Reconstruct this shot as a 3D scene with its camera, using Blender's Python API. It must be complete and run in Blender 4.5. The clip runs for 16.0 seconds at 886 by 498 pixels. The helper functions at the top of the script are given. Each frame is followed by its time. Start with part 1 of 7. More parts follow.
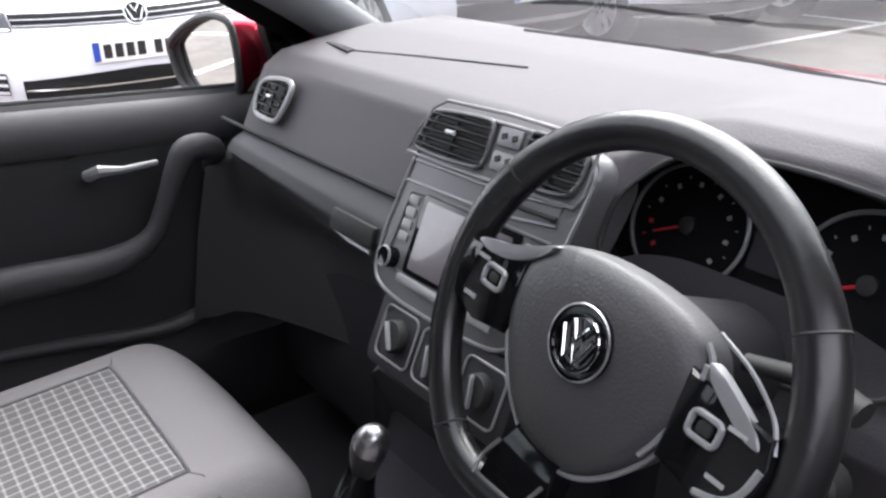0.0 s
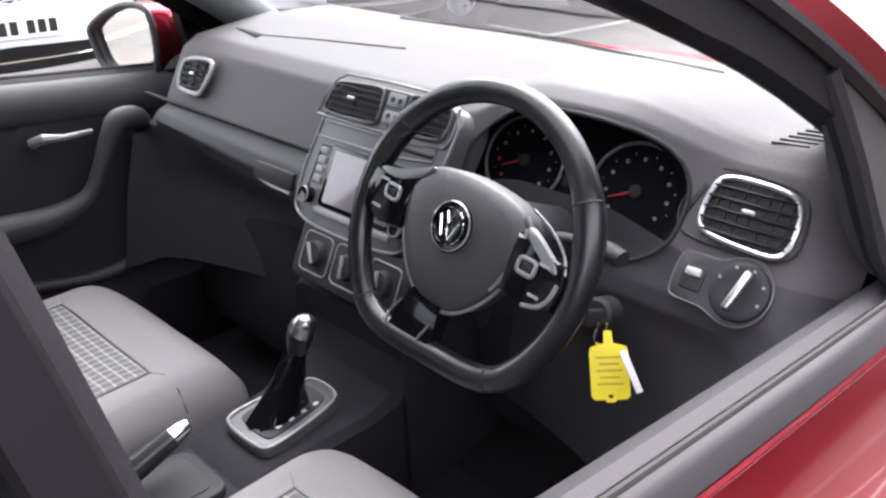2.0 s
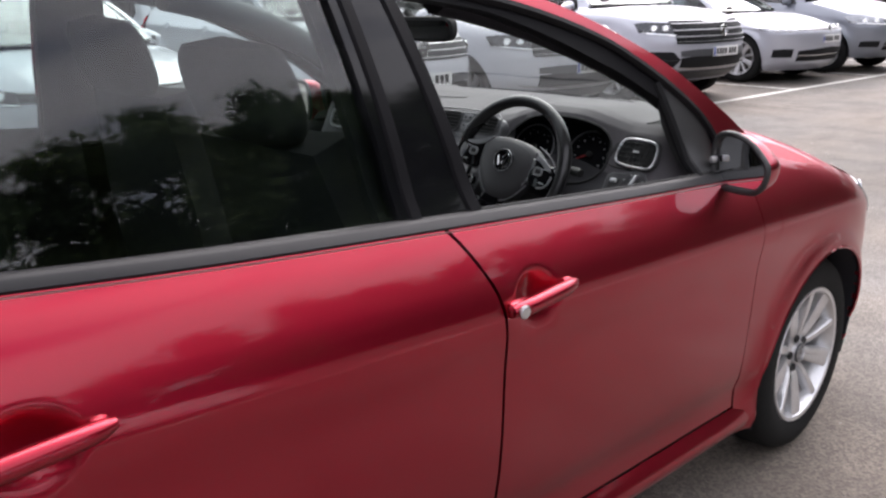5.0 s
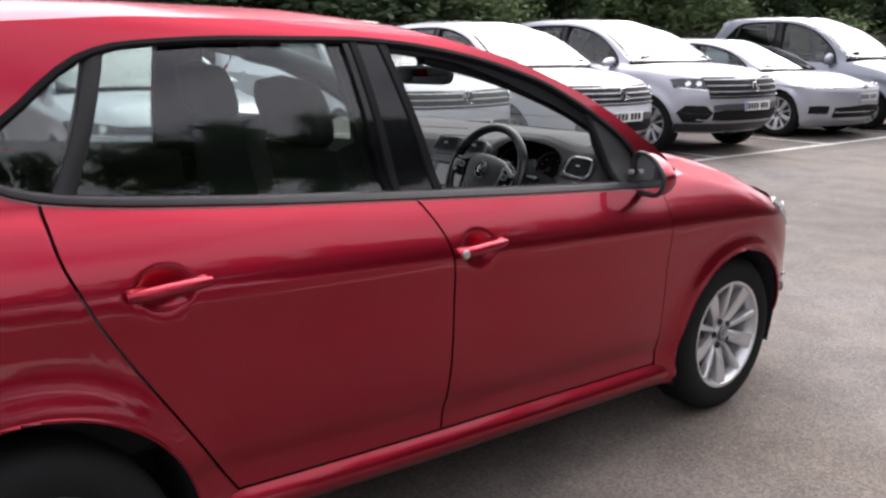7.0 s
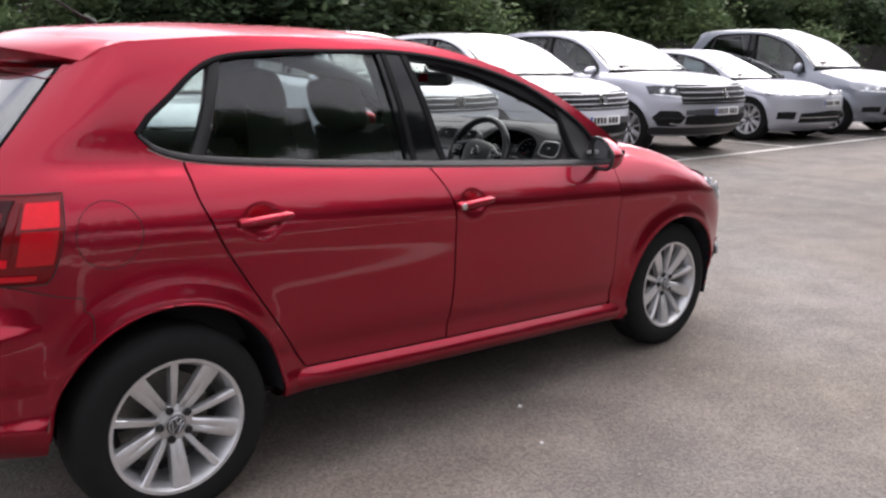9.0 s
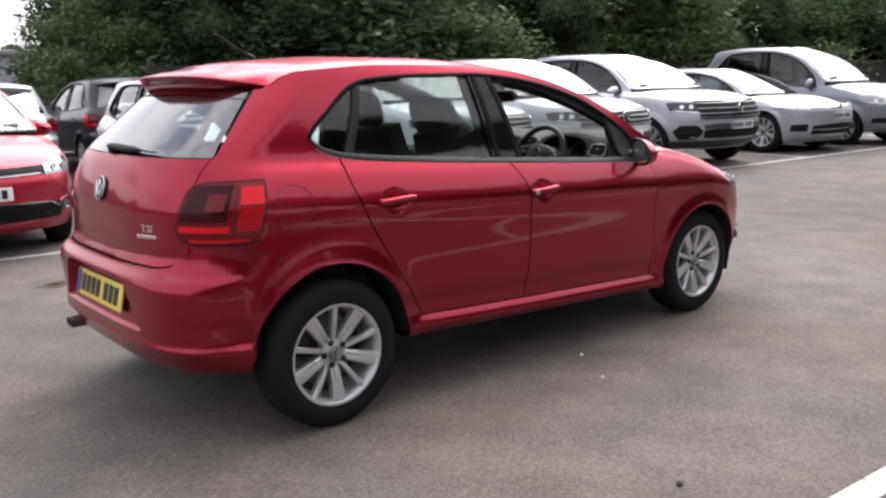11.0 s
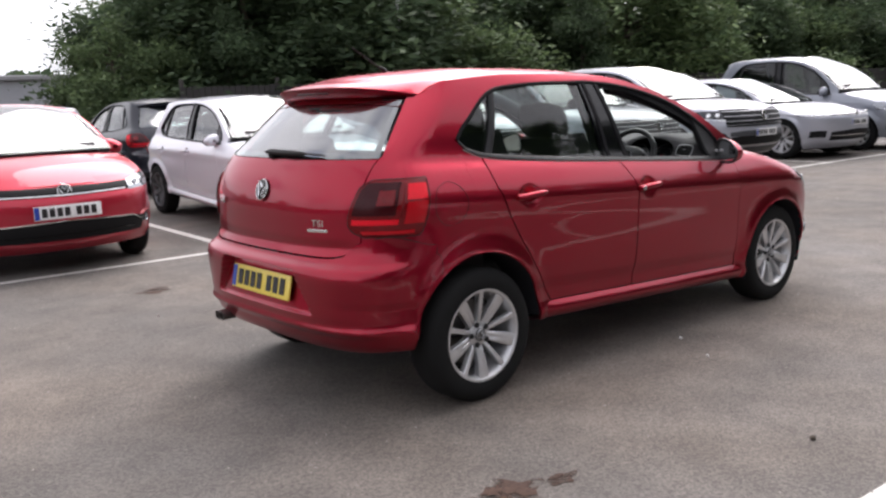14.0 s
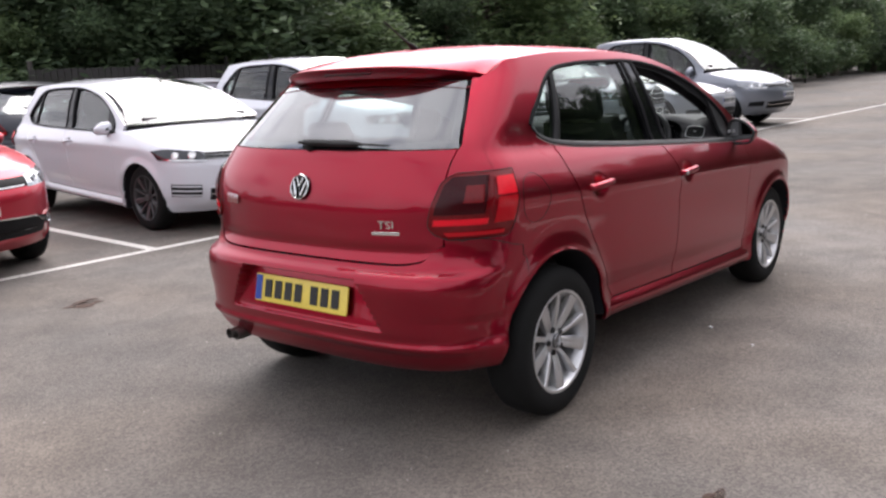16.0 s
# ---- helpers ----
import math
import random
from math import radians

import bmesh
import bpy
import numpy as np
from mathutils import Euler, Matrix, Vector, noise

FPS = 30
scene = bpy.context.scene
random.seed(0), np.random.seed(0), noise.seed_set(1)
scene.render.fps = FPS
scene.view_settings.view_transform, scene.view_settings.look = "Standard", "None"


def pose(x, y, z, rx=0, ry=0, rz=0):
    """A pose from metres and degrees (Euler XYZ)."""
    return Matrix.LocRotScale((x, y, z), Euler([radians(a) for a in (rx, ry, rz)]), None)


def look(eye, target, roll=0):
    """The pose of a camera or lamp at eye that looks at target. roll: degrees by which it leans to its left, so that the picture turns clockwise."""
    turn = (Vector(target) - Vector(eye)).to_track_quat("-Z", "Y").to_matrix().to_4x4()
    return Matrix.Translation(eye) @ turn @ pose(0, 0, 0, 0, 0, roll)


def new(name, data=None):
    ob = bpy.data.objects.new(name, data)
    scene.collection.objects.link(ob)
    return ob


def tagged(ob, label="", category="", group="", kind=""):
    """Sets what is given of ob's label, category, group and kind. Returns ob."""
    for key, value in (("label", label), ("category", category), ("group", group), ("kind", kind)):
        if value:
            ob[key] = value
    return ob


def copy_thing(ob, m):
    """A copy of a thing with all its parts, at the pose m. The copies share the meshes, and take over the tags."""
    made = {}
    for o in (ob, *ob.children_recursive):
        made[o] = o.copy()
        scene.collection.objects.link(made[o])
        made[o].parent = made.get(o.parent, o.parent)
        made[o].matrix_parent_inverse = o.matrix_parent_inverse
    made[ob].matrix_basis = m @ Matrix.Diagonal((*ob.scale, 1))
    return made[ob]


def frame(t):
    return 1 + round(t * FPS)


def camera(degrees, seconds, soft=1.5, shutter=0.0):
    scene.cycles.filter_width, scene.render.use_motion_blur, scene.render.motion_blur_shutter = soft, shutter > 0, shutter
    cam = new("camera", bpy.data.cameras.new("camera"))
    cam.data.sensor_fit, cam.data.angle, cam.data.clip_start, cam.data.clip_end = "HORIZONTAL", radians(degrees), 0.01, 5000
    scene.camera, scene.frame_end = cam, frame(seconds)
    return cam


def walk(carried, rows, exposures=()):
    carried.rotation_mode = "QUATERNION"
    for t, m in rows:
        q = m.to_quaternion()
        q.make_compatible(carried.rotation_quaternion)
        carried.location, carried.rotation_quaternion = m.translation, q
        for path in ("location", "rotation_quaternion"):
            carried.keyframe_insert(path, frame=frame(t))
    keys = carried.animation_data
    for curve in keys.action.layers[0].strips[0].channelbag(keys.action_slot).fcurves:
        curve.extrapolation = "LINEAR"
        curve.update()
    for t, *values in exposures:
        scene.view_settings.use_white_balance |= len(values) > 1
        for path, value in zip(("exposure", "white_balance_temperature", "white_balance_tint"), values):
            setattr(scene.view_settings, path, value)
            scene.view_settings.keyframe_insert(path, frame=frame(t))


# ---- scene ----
cam = camera(54.5, 16.0, soft=2.5)
PATH = [
    (0, (1.206, -0.729, 1.256), (2.274, 0.778, 0.489), -2.0),
    (0.5, (1.161, -0.821, 1.28), (2.241, 0.629, 0.425), -0.7),
    (1, (1.107, -0.86, 1.302), (2.242, 0.512, 0.391), -0.5),
    (1.5, (1.029, -0.891, 1.305), (2.271, 0.403, 0.42), -0.3),
    (2, (0.972, -0.966, 1.324), (2.25, 0.337, 0.507), -0.6),
    (2.5, (0.905, -1.127, 1.318), (2.167, 0.238, 0.582), -0.1),
    (3, (0.799, -1.283, 1.331), (2.06, 0.103, 0.632), -0.1),
    (3.5, (0.609, -1.379, 1.327), (1.932, -0.031, 0.667), -0.8),
    (6, (-0.215, -2.072, 1.375), (1.107, -0.663, 0.858), -0.2),
    (6.5, (-0.281, -2.288, 1.364), (1.004, -0.833, 0.882), 0.1),
    (7, (-0.366, -2.441, 1.368), (0.899, -0.962, 0.906), 0.1),
    (7.5, (-0.556, -2.593, 1.361), (0.721, -1.122, 0.91), -0.2),
    (8, (-0.707, -2.752, 1.369), (0.581, -1.289, 0.918), -0.6),
    (8.5, (-0.804, -2.941, 1.362), (0.483, -1.477, 0.915), -0.3),
    (9, (-0.968, -3.063, 1.372), (0.318, -1.596, 0.93), 0.2),
    (9.5, (-1.225, -3.163, 1.355), (0.06, -1.69, 0.933), -0.3),
    (12, (-1.971, -3.826, 1.352), (-0.736, -2.297, 0.986), -1.3),
    (12.5, (-2.065, -3.902, 1.335), (-0.846, -2.357, 0.98), -1.1),
    (13, (-2.219, -3.829, 1.332), (-1.008, -2.276, 0.981), -1.3),
    (13.5, (-2.401, -3.663, 1.343), (-1.172, -2.124, 0.992), -2.1),
    (14, (-2.476, -3.461, 1.328), (-1.204, -1.958, 0.984), -2.5),
    (14.5, (-2.518, -3.192, 1.359), (-1.194, -1.734, 1.009), -2.6),
    (15, (-2.647, -2.968, 1.352), (-1.272, -1.562, 0.987), -2.6),
    (15.5, (-2.77, -2.728, 1.365), (-1.325, -1.402, 0.973), -2.8),
    (16, (-2.816, -2.481, 1.363), (-1.291, -1.251, 0.962), -2.8),
]
walk(cam, [(t, look(eye, target, roll)) for t, eye, target, roll in PATH], [(0, 1.55, 6400, 22), (1, 1.75, 6400, 23), (1.5, 1.85, 6400, 24), (2, 1.8, 6400, 23), (2.5, 1.5, 6400, 22), (3, 1.2, 6400, 21), (3.5, 0.88, 6400, 20), (6, 0.04, 6400, 18), (9.5, -0.12, 6400, 18), (12, -0.35, 6400, 17), (14.5, -0.36, 6400, 17), (16, -0.26, 6400, 17)])

# ---------------------------------------------------------------- light
SUN_EL, SUN_AZ = 50.0, 32.0          # degrees; azimuth counted from +x towards +y
world = bpy.data.worlds.new("World")
scene.world = world
world.use_nodes = True
wn, wl = world.node_tree.nodes, world.node_tree.links
wn.clear()
w_out, w_bg = wn.new("ShaderNodeOutputWorld"), wn.new("ShaderNodeBackground")
sky = wn.new("ShaderNodeTexSky")
sky.sky_type, sky.sun_disc = "NISHITA", False
sky.sun_elevation, sky.sun_rotation = radians(SUN_EL), radians(90 - SUN_AZ)
sky.air_density, sky.dust_density = 1.0, 6.0
# broken white cloud over the blue
w_tc, w_map, w_noise, w_ramp, w_mix = (wn.new("ShaderNodeTexCoord"), wn.new("ShaderNodeMapping"), wn.new("ShaderNodeTexNoise"),
                                       wn.new("ShaderNodeValToRGB"), wn.new("ShaderNodeMix"))
w_map.inputs["Scale"].default_value = (2.2, 2.2, 4.5)
w_noise.inputs["Scale"].default_value, w_noise.inputs["Detail"].default_value = 1.6, 6.0
w_ramp.color_ramp.elements[0].position, w_ramp.color_ramp.elements[1].position = 0.24, 0.50
w_mix.data_type = "RGBA"
w_bw, w_mul = wn.new("ShaderNodeRGBToBW"), wn.new("ShaderNodeVectorMath")
w_mul.operation = "MULTIPLY_ADD"
w_mul.inputs[1].default_value, w_mul.inputs[2].default_value = (0.8, 0.8, 0.8), (5.5, 5.65, 5.85)
# thin cloud veils the glare round the sun
w_min = wn.new("ShaderNodeVectorMath")
w_min.operation = "MINIMUM"
w_min.inputs[1].default_value = (9.0, 9.0, 9.0)
wl.new(sky.outputs["Color"], w_min.inputs[0])
wl.new(w_min.outputs[0], w_bw.inputs[0])
wl.new(w_bw.outputs[0], w_mul.inputs[0])
wl.new(w_mul.outputs[0], w_mix.inputs["B"])
wl.new(w_tc.outputs["Generated"], w_map.inputs["Vector"])
wl.new(w_map.outputs["Vector"], w_noise.inputs["Vector"])
wl.new(w_noise.outputs["Fac"], w_ramp.inputs["Fac"])
wl.new(w_ramp.outputs["Color"], w_mix.inputs["Factor"])
wl.new(w_min.outputs[0], w_mix.inputs["A"])
wl.new(w_mix.outputs["Result"], w_bg.inputs["Color"])
w_bg.inputs["Strength"].default_value = 0.235
wl.new(w_bg.outputs["Background"], w_out.inputs["Surface"])

sun = new("sun", bpy.data.lights.new("sun", "SUN"))
sun.data.energy, sun.data.angle, sun.data.color = 4.4, radians(62), (1.0, 0.96, 0.9)
_d = Vector((math.cos(radians(SUN_EL)) * math.cos(radians(SUN_AZ)), math.cos(radians(SUN_EL)) * math.sin(radians(SUN_AZ)), math.sin(radians(SUN_EL))))
sun.matrix_world = look(_d * 60, (0, 0, 0))

# ---------------------------------------------------------------- materials


def mat(name, color, rough=0.5, metal=0.0, bump=0.0, scale=60.0, vary=0.12, coat=0.0, stain=1.5, spec=0.5, vary_rough=0.08):
    """A plain surface with a fine grain and a slow change of tone."""
    m = bpy.data.materials.new(name)
    m.use_nodes = True
    nt = m.node_tree
    n, l = nt.nodes, nt.links
    b = n["Principled BSDF"]
    b.inputs["Metallic"].default_value = metal
    b.inputs["Coat Weight"].default_value = coat
    b.inputs["Coat Roughness"].default_value = 0.03
    b.inputs["Specular IOR Level"].default_value = spec
    tc = n.new("ShaderNodeTexCoord")
    big, fine = n.new("ShaderNodeTexNoise"), n.new("ShaderNodeTexNoise")
    big.inputs["Scale"].default_value, big.inputs["Detail"].default_value = stain, 4
    fine.inputs["Scale"].default_value, fine.inputs["Detail"].default_value = scale, 5
    l.new(tc.outputs["Object"], big.inputs["Vector"])
    l.new(tc.outputs["Object"], fine.inputs["Vector"])
    add = n.new("ShaderNodeMath")
    add.operation = "ADD"
    l.new(big.outputs["Fac"], add.inputs[0])
    l.new(fine.outputs["Fac"], add.inputs[1])
    ramp = n.new("ShaderNodeMapRange")
    ramp.inputs["From Min"].default_value, ramp.inputs["From Max"].default_value = 0.6, 1.4
    ramp.inputs["To Min"].default_value, ramp.inputs["To Max"].default_value = 1 - vary, 1 + vary
    l.new(add.outputs[0], ramp.inputs["Value"])
    mul = n.new("ShaderNodeVectorMath")
    mul.operation = "SCALE"
    mul.inputs[0].default_value = color
    l.new(ramp.outputs[0], mul.inputs["Scale"])
    l.new(mul.outputs[0], b.inputs["Base Color"])
    rr = n.new("ShaderNodeMapRange")
    rr.inputs["To Min"].default_value, rr.inputs["To Max"].default_value = max(0.02, rough - vary_rough), min(1, rough + vary_rough)
    l.new(big.outputs["Fac"], rr.inputs["Value"])
    l.new(rr.outputs[0], b.inputs["Roughness"])
    if bump:
        bp = n.new("ShaderNodeBump")
        bp.inputs["Strength"].default_value, bp.inputs["Distance"].default_value = bump, 0.002
        l.new(fine.outputs["Fac"], bp.inputs["Height"])
        l.new(bp.outputs[0], b.inputs["Normal"])
    return m


def paint(name, color, metal=0.35, rough=0.32, flake=0.10, coat=1.0, edge=(1, 1, 1)):
    """Car paint: a metallic flake base below a clear coat, with a faint film of dust."""
    m = bpy.data.materials.new(name)
    m.use_nodes = True
    n, l = m.node_tree.nodes, m.node_tree.links
    b = n["Principled BSDF"]
    b.inputs["Metallic"].default_value, b.inputs["Roughness"].default_value = metal, rough
    b.inputs["Coat Weight"].default_value, b.inputs["Coat Roughness"].default_value = coat, 0.025
    b.inputs["Specular Tint"].default_value = (*edge, 1)
    tc, fl, du = n.new("ShaderNodeTexCoord"), n.new("ShaderNodeTexNoise"), n.new("ShaderNodeTexNoise")
    fl.inputs["Scale"].default_value, fl.inputs["Detail"].default_value = 900, 2
    du.inputs["Scale"].default_value, du.inputs["Detail"].default_value = 2.5, 6
    l.new(tc.outputs["Object"], fl.inputs["Vector"])
    l.new(tc.outputs["Object"], du.inputs["Vector"])
    mr = n.new("ShaderNodeMapRange")
    mr.inputs["To Min"].default_value, mr.inputs["To Max"].default_value = 1 - flake, 1 + flake
    l.new(fl.outputs["Fac"], mr.inputs["Value"])
    sc = n.new("ShaderNodeVectorMath")
    sc.operation = "SCALE"
    sc.inputs[0].default_value = color
    l.new(mr.outputs[0], sc.inputs["Scale"])
    l.new(sc.outputs[0], b.inputs["Base Color"])
    m2 = n.new("ShaderNodeMapRange")
    m2.inputs["To Min"].default_value, m2.inputs["To Max"].default_value = 0.015, 0.07
    l.new(du.outputs["Fac"], m2.inputs["Value"])
    l.new(m2.outputs[0], b.inputs["Coat Roughness"])
    return m


def glass(name, tint, gloss=1.0, f0=0.08):
    """A thin pane: tinted and clear, with a mirror sheen that grows at grazing angles."""
    m = bpy.data.materials.new(name)
    m.use_nodes = True
    n, l = m.node_tree.nodes, m.node_tree.links
    n.clear()
    out, mix, tr, gl, lw, pw, fr = (n.new("ShaderNodeOutputMaterial"), n.new("ShaderNodeMixShader"), n.new("ShaderNodeBsdfTransparent"),
                                    n.new("ShaderNodeBsdfGlossy"), n.new("ShaderNodeLayerWeight"), n.new("ShaderNodeMath"), n.new("ShaderNodeMapRange"))
    tr.inputs["Color"].default_value = (*tint, 1)
    gl.inputs["Roughness"].default_value, gl.inputs["Color"].default_value = 0.01, (gloss, gloss, gloss, 1)
    lw.inputs["Blend"].default_value = 0.5
    pw.operation, pw.inputs[1].default_value = "POWER", 4.0
    fr.inputs["To Min"].default_value = f0
    l.new(lw.outputs["Facing"], pw.inputs[0])
    l.new(pw.outputs[0], fr.inputs["Value"])
    l.new(fr.outputs[0], mix.inputs["Fac"])
    l.new(tr.outputs[0], mix.inputs[1])
    l.new(gl.outputs[0], mix.inputs[2])
    l.new(mix.outputs[0], out.inputs["Surface"])
    return m


def asphalt():
    m = bpy.data.materials.new("asphalt")
    m.use_nodes = True
    n, l = m.node_tree.nodes, m.node_tree.links
    b = n["Principled BSDF"]
    tc = n.new("ShaderNodeTexCoord")

    def noise_tex(s, d):
        t = n.new("ShaderNodeTexNoise")
        t.inputs["Scale"].default_value, t.inputs["Detail"].default_value = s, d
        l.new(tc.outputs["Object"], t.inputs["Vector"])
        return t

    vor = n.new("ShaderNodeTexVoronoi")
    vor.inputs["Scale"].default_value = 120
    l.new(tc.outputs["Object"], vor.inputs["Vector"])
    big, mid, fine = noise_tex(0.35, 6), noise_tex(3.0, 6), noise_tex(160, 3)
    stone = n.new("ShaderNodeValToRGB")
    stone.color_ramp.elements[0].color, stone.color_ramp.elements[1].color = (0.090, 0.080, 0.073, 1), (0.162, 0.146, 0.132, 1)
    stone.color_ramp.elements[0].position, stone.color_ramp.elements[1].position = 0.1, 1.0
    sep = n.new("ShaderNodeSeparateColor")
    l.new(vor.outputs["Color"], sep.inputs[0])
    l.new(sep.outputs[0], stone.inputs["Fac"])
    tone = n.new("ShaderNodeMapRange")
    tone.inputs["From Min"].default_value, tone.inputs["From Max"].default_value = 0.3, 0.7
    tone.inputs["To Min"].default_value, tone.inputs["To Max"].default_value = 0.72, 1.25
    l.new(big.outputs["Fac"], tone.inputs["Value"])
    tone2 = n.new("ShaderNodeMapRange")
    tone2.inputs["From Min"].default_value, tone2.inputs["From Max"].default_value = 0.3, 0.7
    tone2.inputs["To Min"].default_value, tone2.inputs["To Max"].default_value = 0.8, 1.2
    l.new(mid.outputs["Fac"], tone2.inputs["Value"])
    mm = n.new("ShaderNodeMath")
    mm.operation = "MULTIPLY"
    l.new(tone.outputs[0], mm.inputs[0])
    l.new(tone2.outputs[0], mm.inputs[1])
    sc = n.new("ShaderNodeVectorMath")
    sc.operation = "SCALE"
    l.new(stone.outputs["Color"], sc.inputs[0])
    l.new(mm.outputs[0], sc.inputs["Scale"])
    # patches of brown dust and of bluish newer binder
    patch, pm, tint = noise_tex(0.55, 7), n.new("ShaderNodeMapRange"), n.new("ShaderNodeMix")
    pm.inputs["From Min"].default_value, pm.inputs["From Max"].default_value = 0.36, 0.64
    tint.data_type = "RGBA"
    tint.inputs["A"].default_value, tint.inputs["B"].default_value = (0.965, 0.985, 1.0, 1), (1.07, 1.0, 0.92, 1)
    l.new(patch.outputs["Fac"], pm.inputs["Value"])
    l.new(pm.outputs[0], tint.inputs["Factor"])
    tm = n.new("ShaderNodeVectorMath")
    tm.operation = "MULTIPLY"
    l.new(sc.outputs[0], tm.inputs[0])
    l.new(tint.outputs["Result"], tm.inputs[1])
    l.new(tm.outputs[0], b.inputs["Base Color"])
    b.inputs["Roughness"].default_value = 0.88
    bp = n.new("ShaderNodeBump")
    bp.inputs["Strength"].default_value, bp.inputs["Distance"].default_value = 0.7, 0.004
    l.new(vor.outputs["Distance"], bp.inputs["Height"])
    l.new(bp.outputs[0], b.inputs["Normal"])
    return m


def worn_line():
    """White road paint, worn through in patches."""
    m = mat("road_paint", (0.58, 0.565, 0.53), 0.7, bump=0.5, scale=90, vary=0.1)
    n, l = m.node_tree.nodes, m.node_tree.links
    tc, t, r = n.new("ShaderNodeTexCoord"), n.new("ShaderNodeTexNoise"), n.new("ShaderNodeValToRGB")
    t.inputs["Scale"].default_value, t.inputs["Detail"].default_value = 22, 7
    r.color_ramp.elements[0].position, r.color_ramp.elements[1].position = 0.27, 0.40
    l.new(tc.outputs["Object"], t.inputs["Vector"])
    l.new(t.outputs["Fac"], r.inputs["Fac"])
    l.new(r.outputs["Color"], n["Principled BSDF"].inputs["Alpha"])
    return m


RED = paint("red_paint", (0.320, 0.0095, 0.0268), metal=1.0, rough=0.36, coat=0.66, edge=(1.0, 0.85, 0.88))
RED2 = paint("coral_red_paint", (0.46, 0.022, 0.045), metal=0.8, rough=0.42, coat=0.8)
WHITE = paint("white_paint", (0.68, 0.69, 0.745), metal=0.0, rough=0.4, flake=0.02)
SILVER = paint("silver_paint", (0.43, 0.44, 0.49), metal=0.45, rough=0.35, coat=.7)
GREY = paint("grey_paint", (0.22, 0.235, 0.27), metal=0.5, rough=0.35, coat=.7)
NAVY = paint("dark_blue_paint", (0.006, 0.008, 0.017), metal=0.3, rough=0.4, coat=.5)
BLACKP = mat("black_plastic", (0.018, 0.018, 0.019), 0.5, bump=0.15, scale=400)
GRILLE = mat("grille_black", (0.010, 0.010, 0.011), .6, spec=.15)
GLOSSB = mat("gloss_black", (0.005, 0.005, 0.006), 0.06, spec=.3, vary_rough=0.02)
RUBBER = mat("rubber", (0.009, 0.009, 0.009), 0.7, bump=0.3, scale=120)
TYRE = mat("tyre_rubber", (0.0085, 0.0085, 0.0085), 0.9, bump=0.4, scale=150, vary=0.25, spec=0.25)
TRIM = mat("belt_trim", (0.013, 0.0127, 0.014), 0.48, spec=.28, bump=0.05, scale=300)
FRAME = mat("window_frame", (0.0075, 0.0073, 0.0085), 0.5, spec=.08, bump=0.05, scale=300)
CHROME = mat("chrome", (0.80, 0.80, 0.80), 0.12, 1.0, vary_rough=0.04)
SATIN = mat("satin_silver", (0.49, 0.49, 0.50), 0.32, 0.9)
ALLOY = mat("alloy", (0.62, 0.62, 0.63), 0.34, 0.75, bump=0.03, vary=0.1)
DARKALLOY = mat("dark_alloy", (0.10, 0.10, 0.105), 0.35, 0.7)
STEEL = mat("brake_steel", (0.16, 0.15, 0.14), 0.5, 0.8, vary=0.3)
GLASS = glass("clear_glass", (0.80, 0.86, 0.84), f0=0.05)
SCREENGLASS = glass("windscreen_glass", (0.66, 0.72, 0.70), f0=0.11)
GLASSR = glass("tinted_glass", (0.50, 0.57, 0.555), f0=0.05)
GLASSB = glass("rear_window_glass", (0.66, 0.78, 0.77), f0=0.21)
MIRROR = mat("mirror", (0.86, 0.87, 0.88), 0.02, 1.0, vary=0.0, vary_rough=0.0)
TAIL = mat("tail_lamp_red", (0.16, 0.002, 0.005), 0.2, coat=0.0, spec=0.35, vary=0.25, scale=40, vary_rough=0.04)
TAILB = mat("tail_lamp_bright_red", (0.80, 0.008, 0.022), 0.25, coat=0.0, spec=0.3, vary=0.08, vary_rough=0.04)
TAILD = mat("tail_lamp_smoke", (0.040, 0.002, 0.004), 0.22, coat=0.0, spec=0.25, vary_rough=0.04)
YELLOWPL = mat("yellow_plate", (0.80, 0.61, 0.10), 0.35, bump=0.02)
WHITEPL = mat("white_plate", (0.80, 0.80, 0.79), 0.35)
BLUEPL = mat("plate_blue", (0.02, 0.06, 0.35), 0.35)
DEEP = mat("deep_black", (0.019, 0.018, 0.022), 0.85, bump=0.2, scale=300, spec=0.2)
INK = mat("black_ink", (0.012, 0.012, 0.012), 0.5)
LINE = worn_line()
BARK = mat("bark", (0.075, 0.060, 0.045), 0.9, bump=0.8, scale=25, vary=0.35)

# ---------------------------------------------------------------- mesh tools


def curve_fn(tab):
    """A smooth curve through (x, value) pairs that does not overshoot."""
    xs, ys = np.array([a for a, _ in tab], float), np.array([b for _, b in tab], float)
    h, d = np.diff(xs), np.diff(ys) / np.diff(xs)
    m = np.zeros(len(xs))
    for i in range(1, len(xs) - 1):
        if d[i - 1] * d[i] > 0:
            w1, w2 = 2 * h[i] + h[i - 1], h[i] + 2 * h[i - 1]
            m[i] = (w1 + w2) / (w1 / d[i - 1] + w2 / d[i])
    m[0], m[-1] = d[0], d[-1]

    def f(x):
        if x <= xs[0]:
            return float(ys[0] + 0 * x)
        if x >= xs[-1]:
            return float(ys[-1])
        i = int(np.searchsorted(xs, x) - 1)
        t = (x - xs[i]) / h[i]
        return float((1 + 2 * t) * (1 - t) ** 2 * ys[i] + t * (1 - t) ** 2 * h[i] * m[i] + t * t * (3 - 2 * t) * ys[i + 1] + t * t * (t - 1) * h[i] * m[i + 1])

    return f


def lin(a, b, n):
    return [a + (b - a) * i / (n - 1) for i in range(n)]


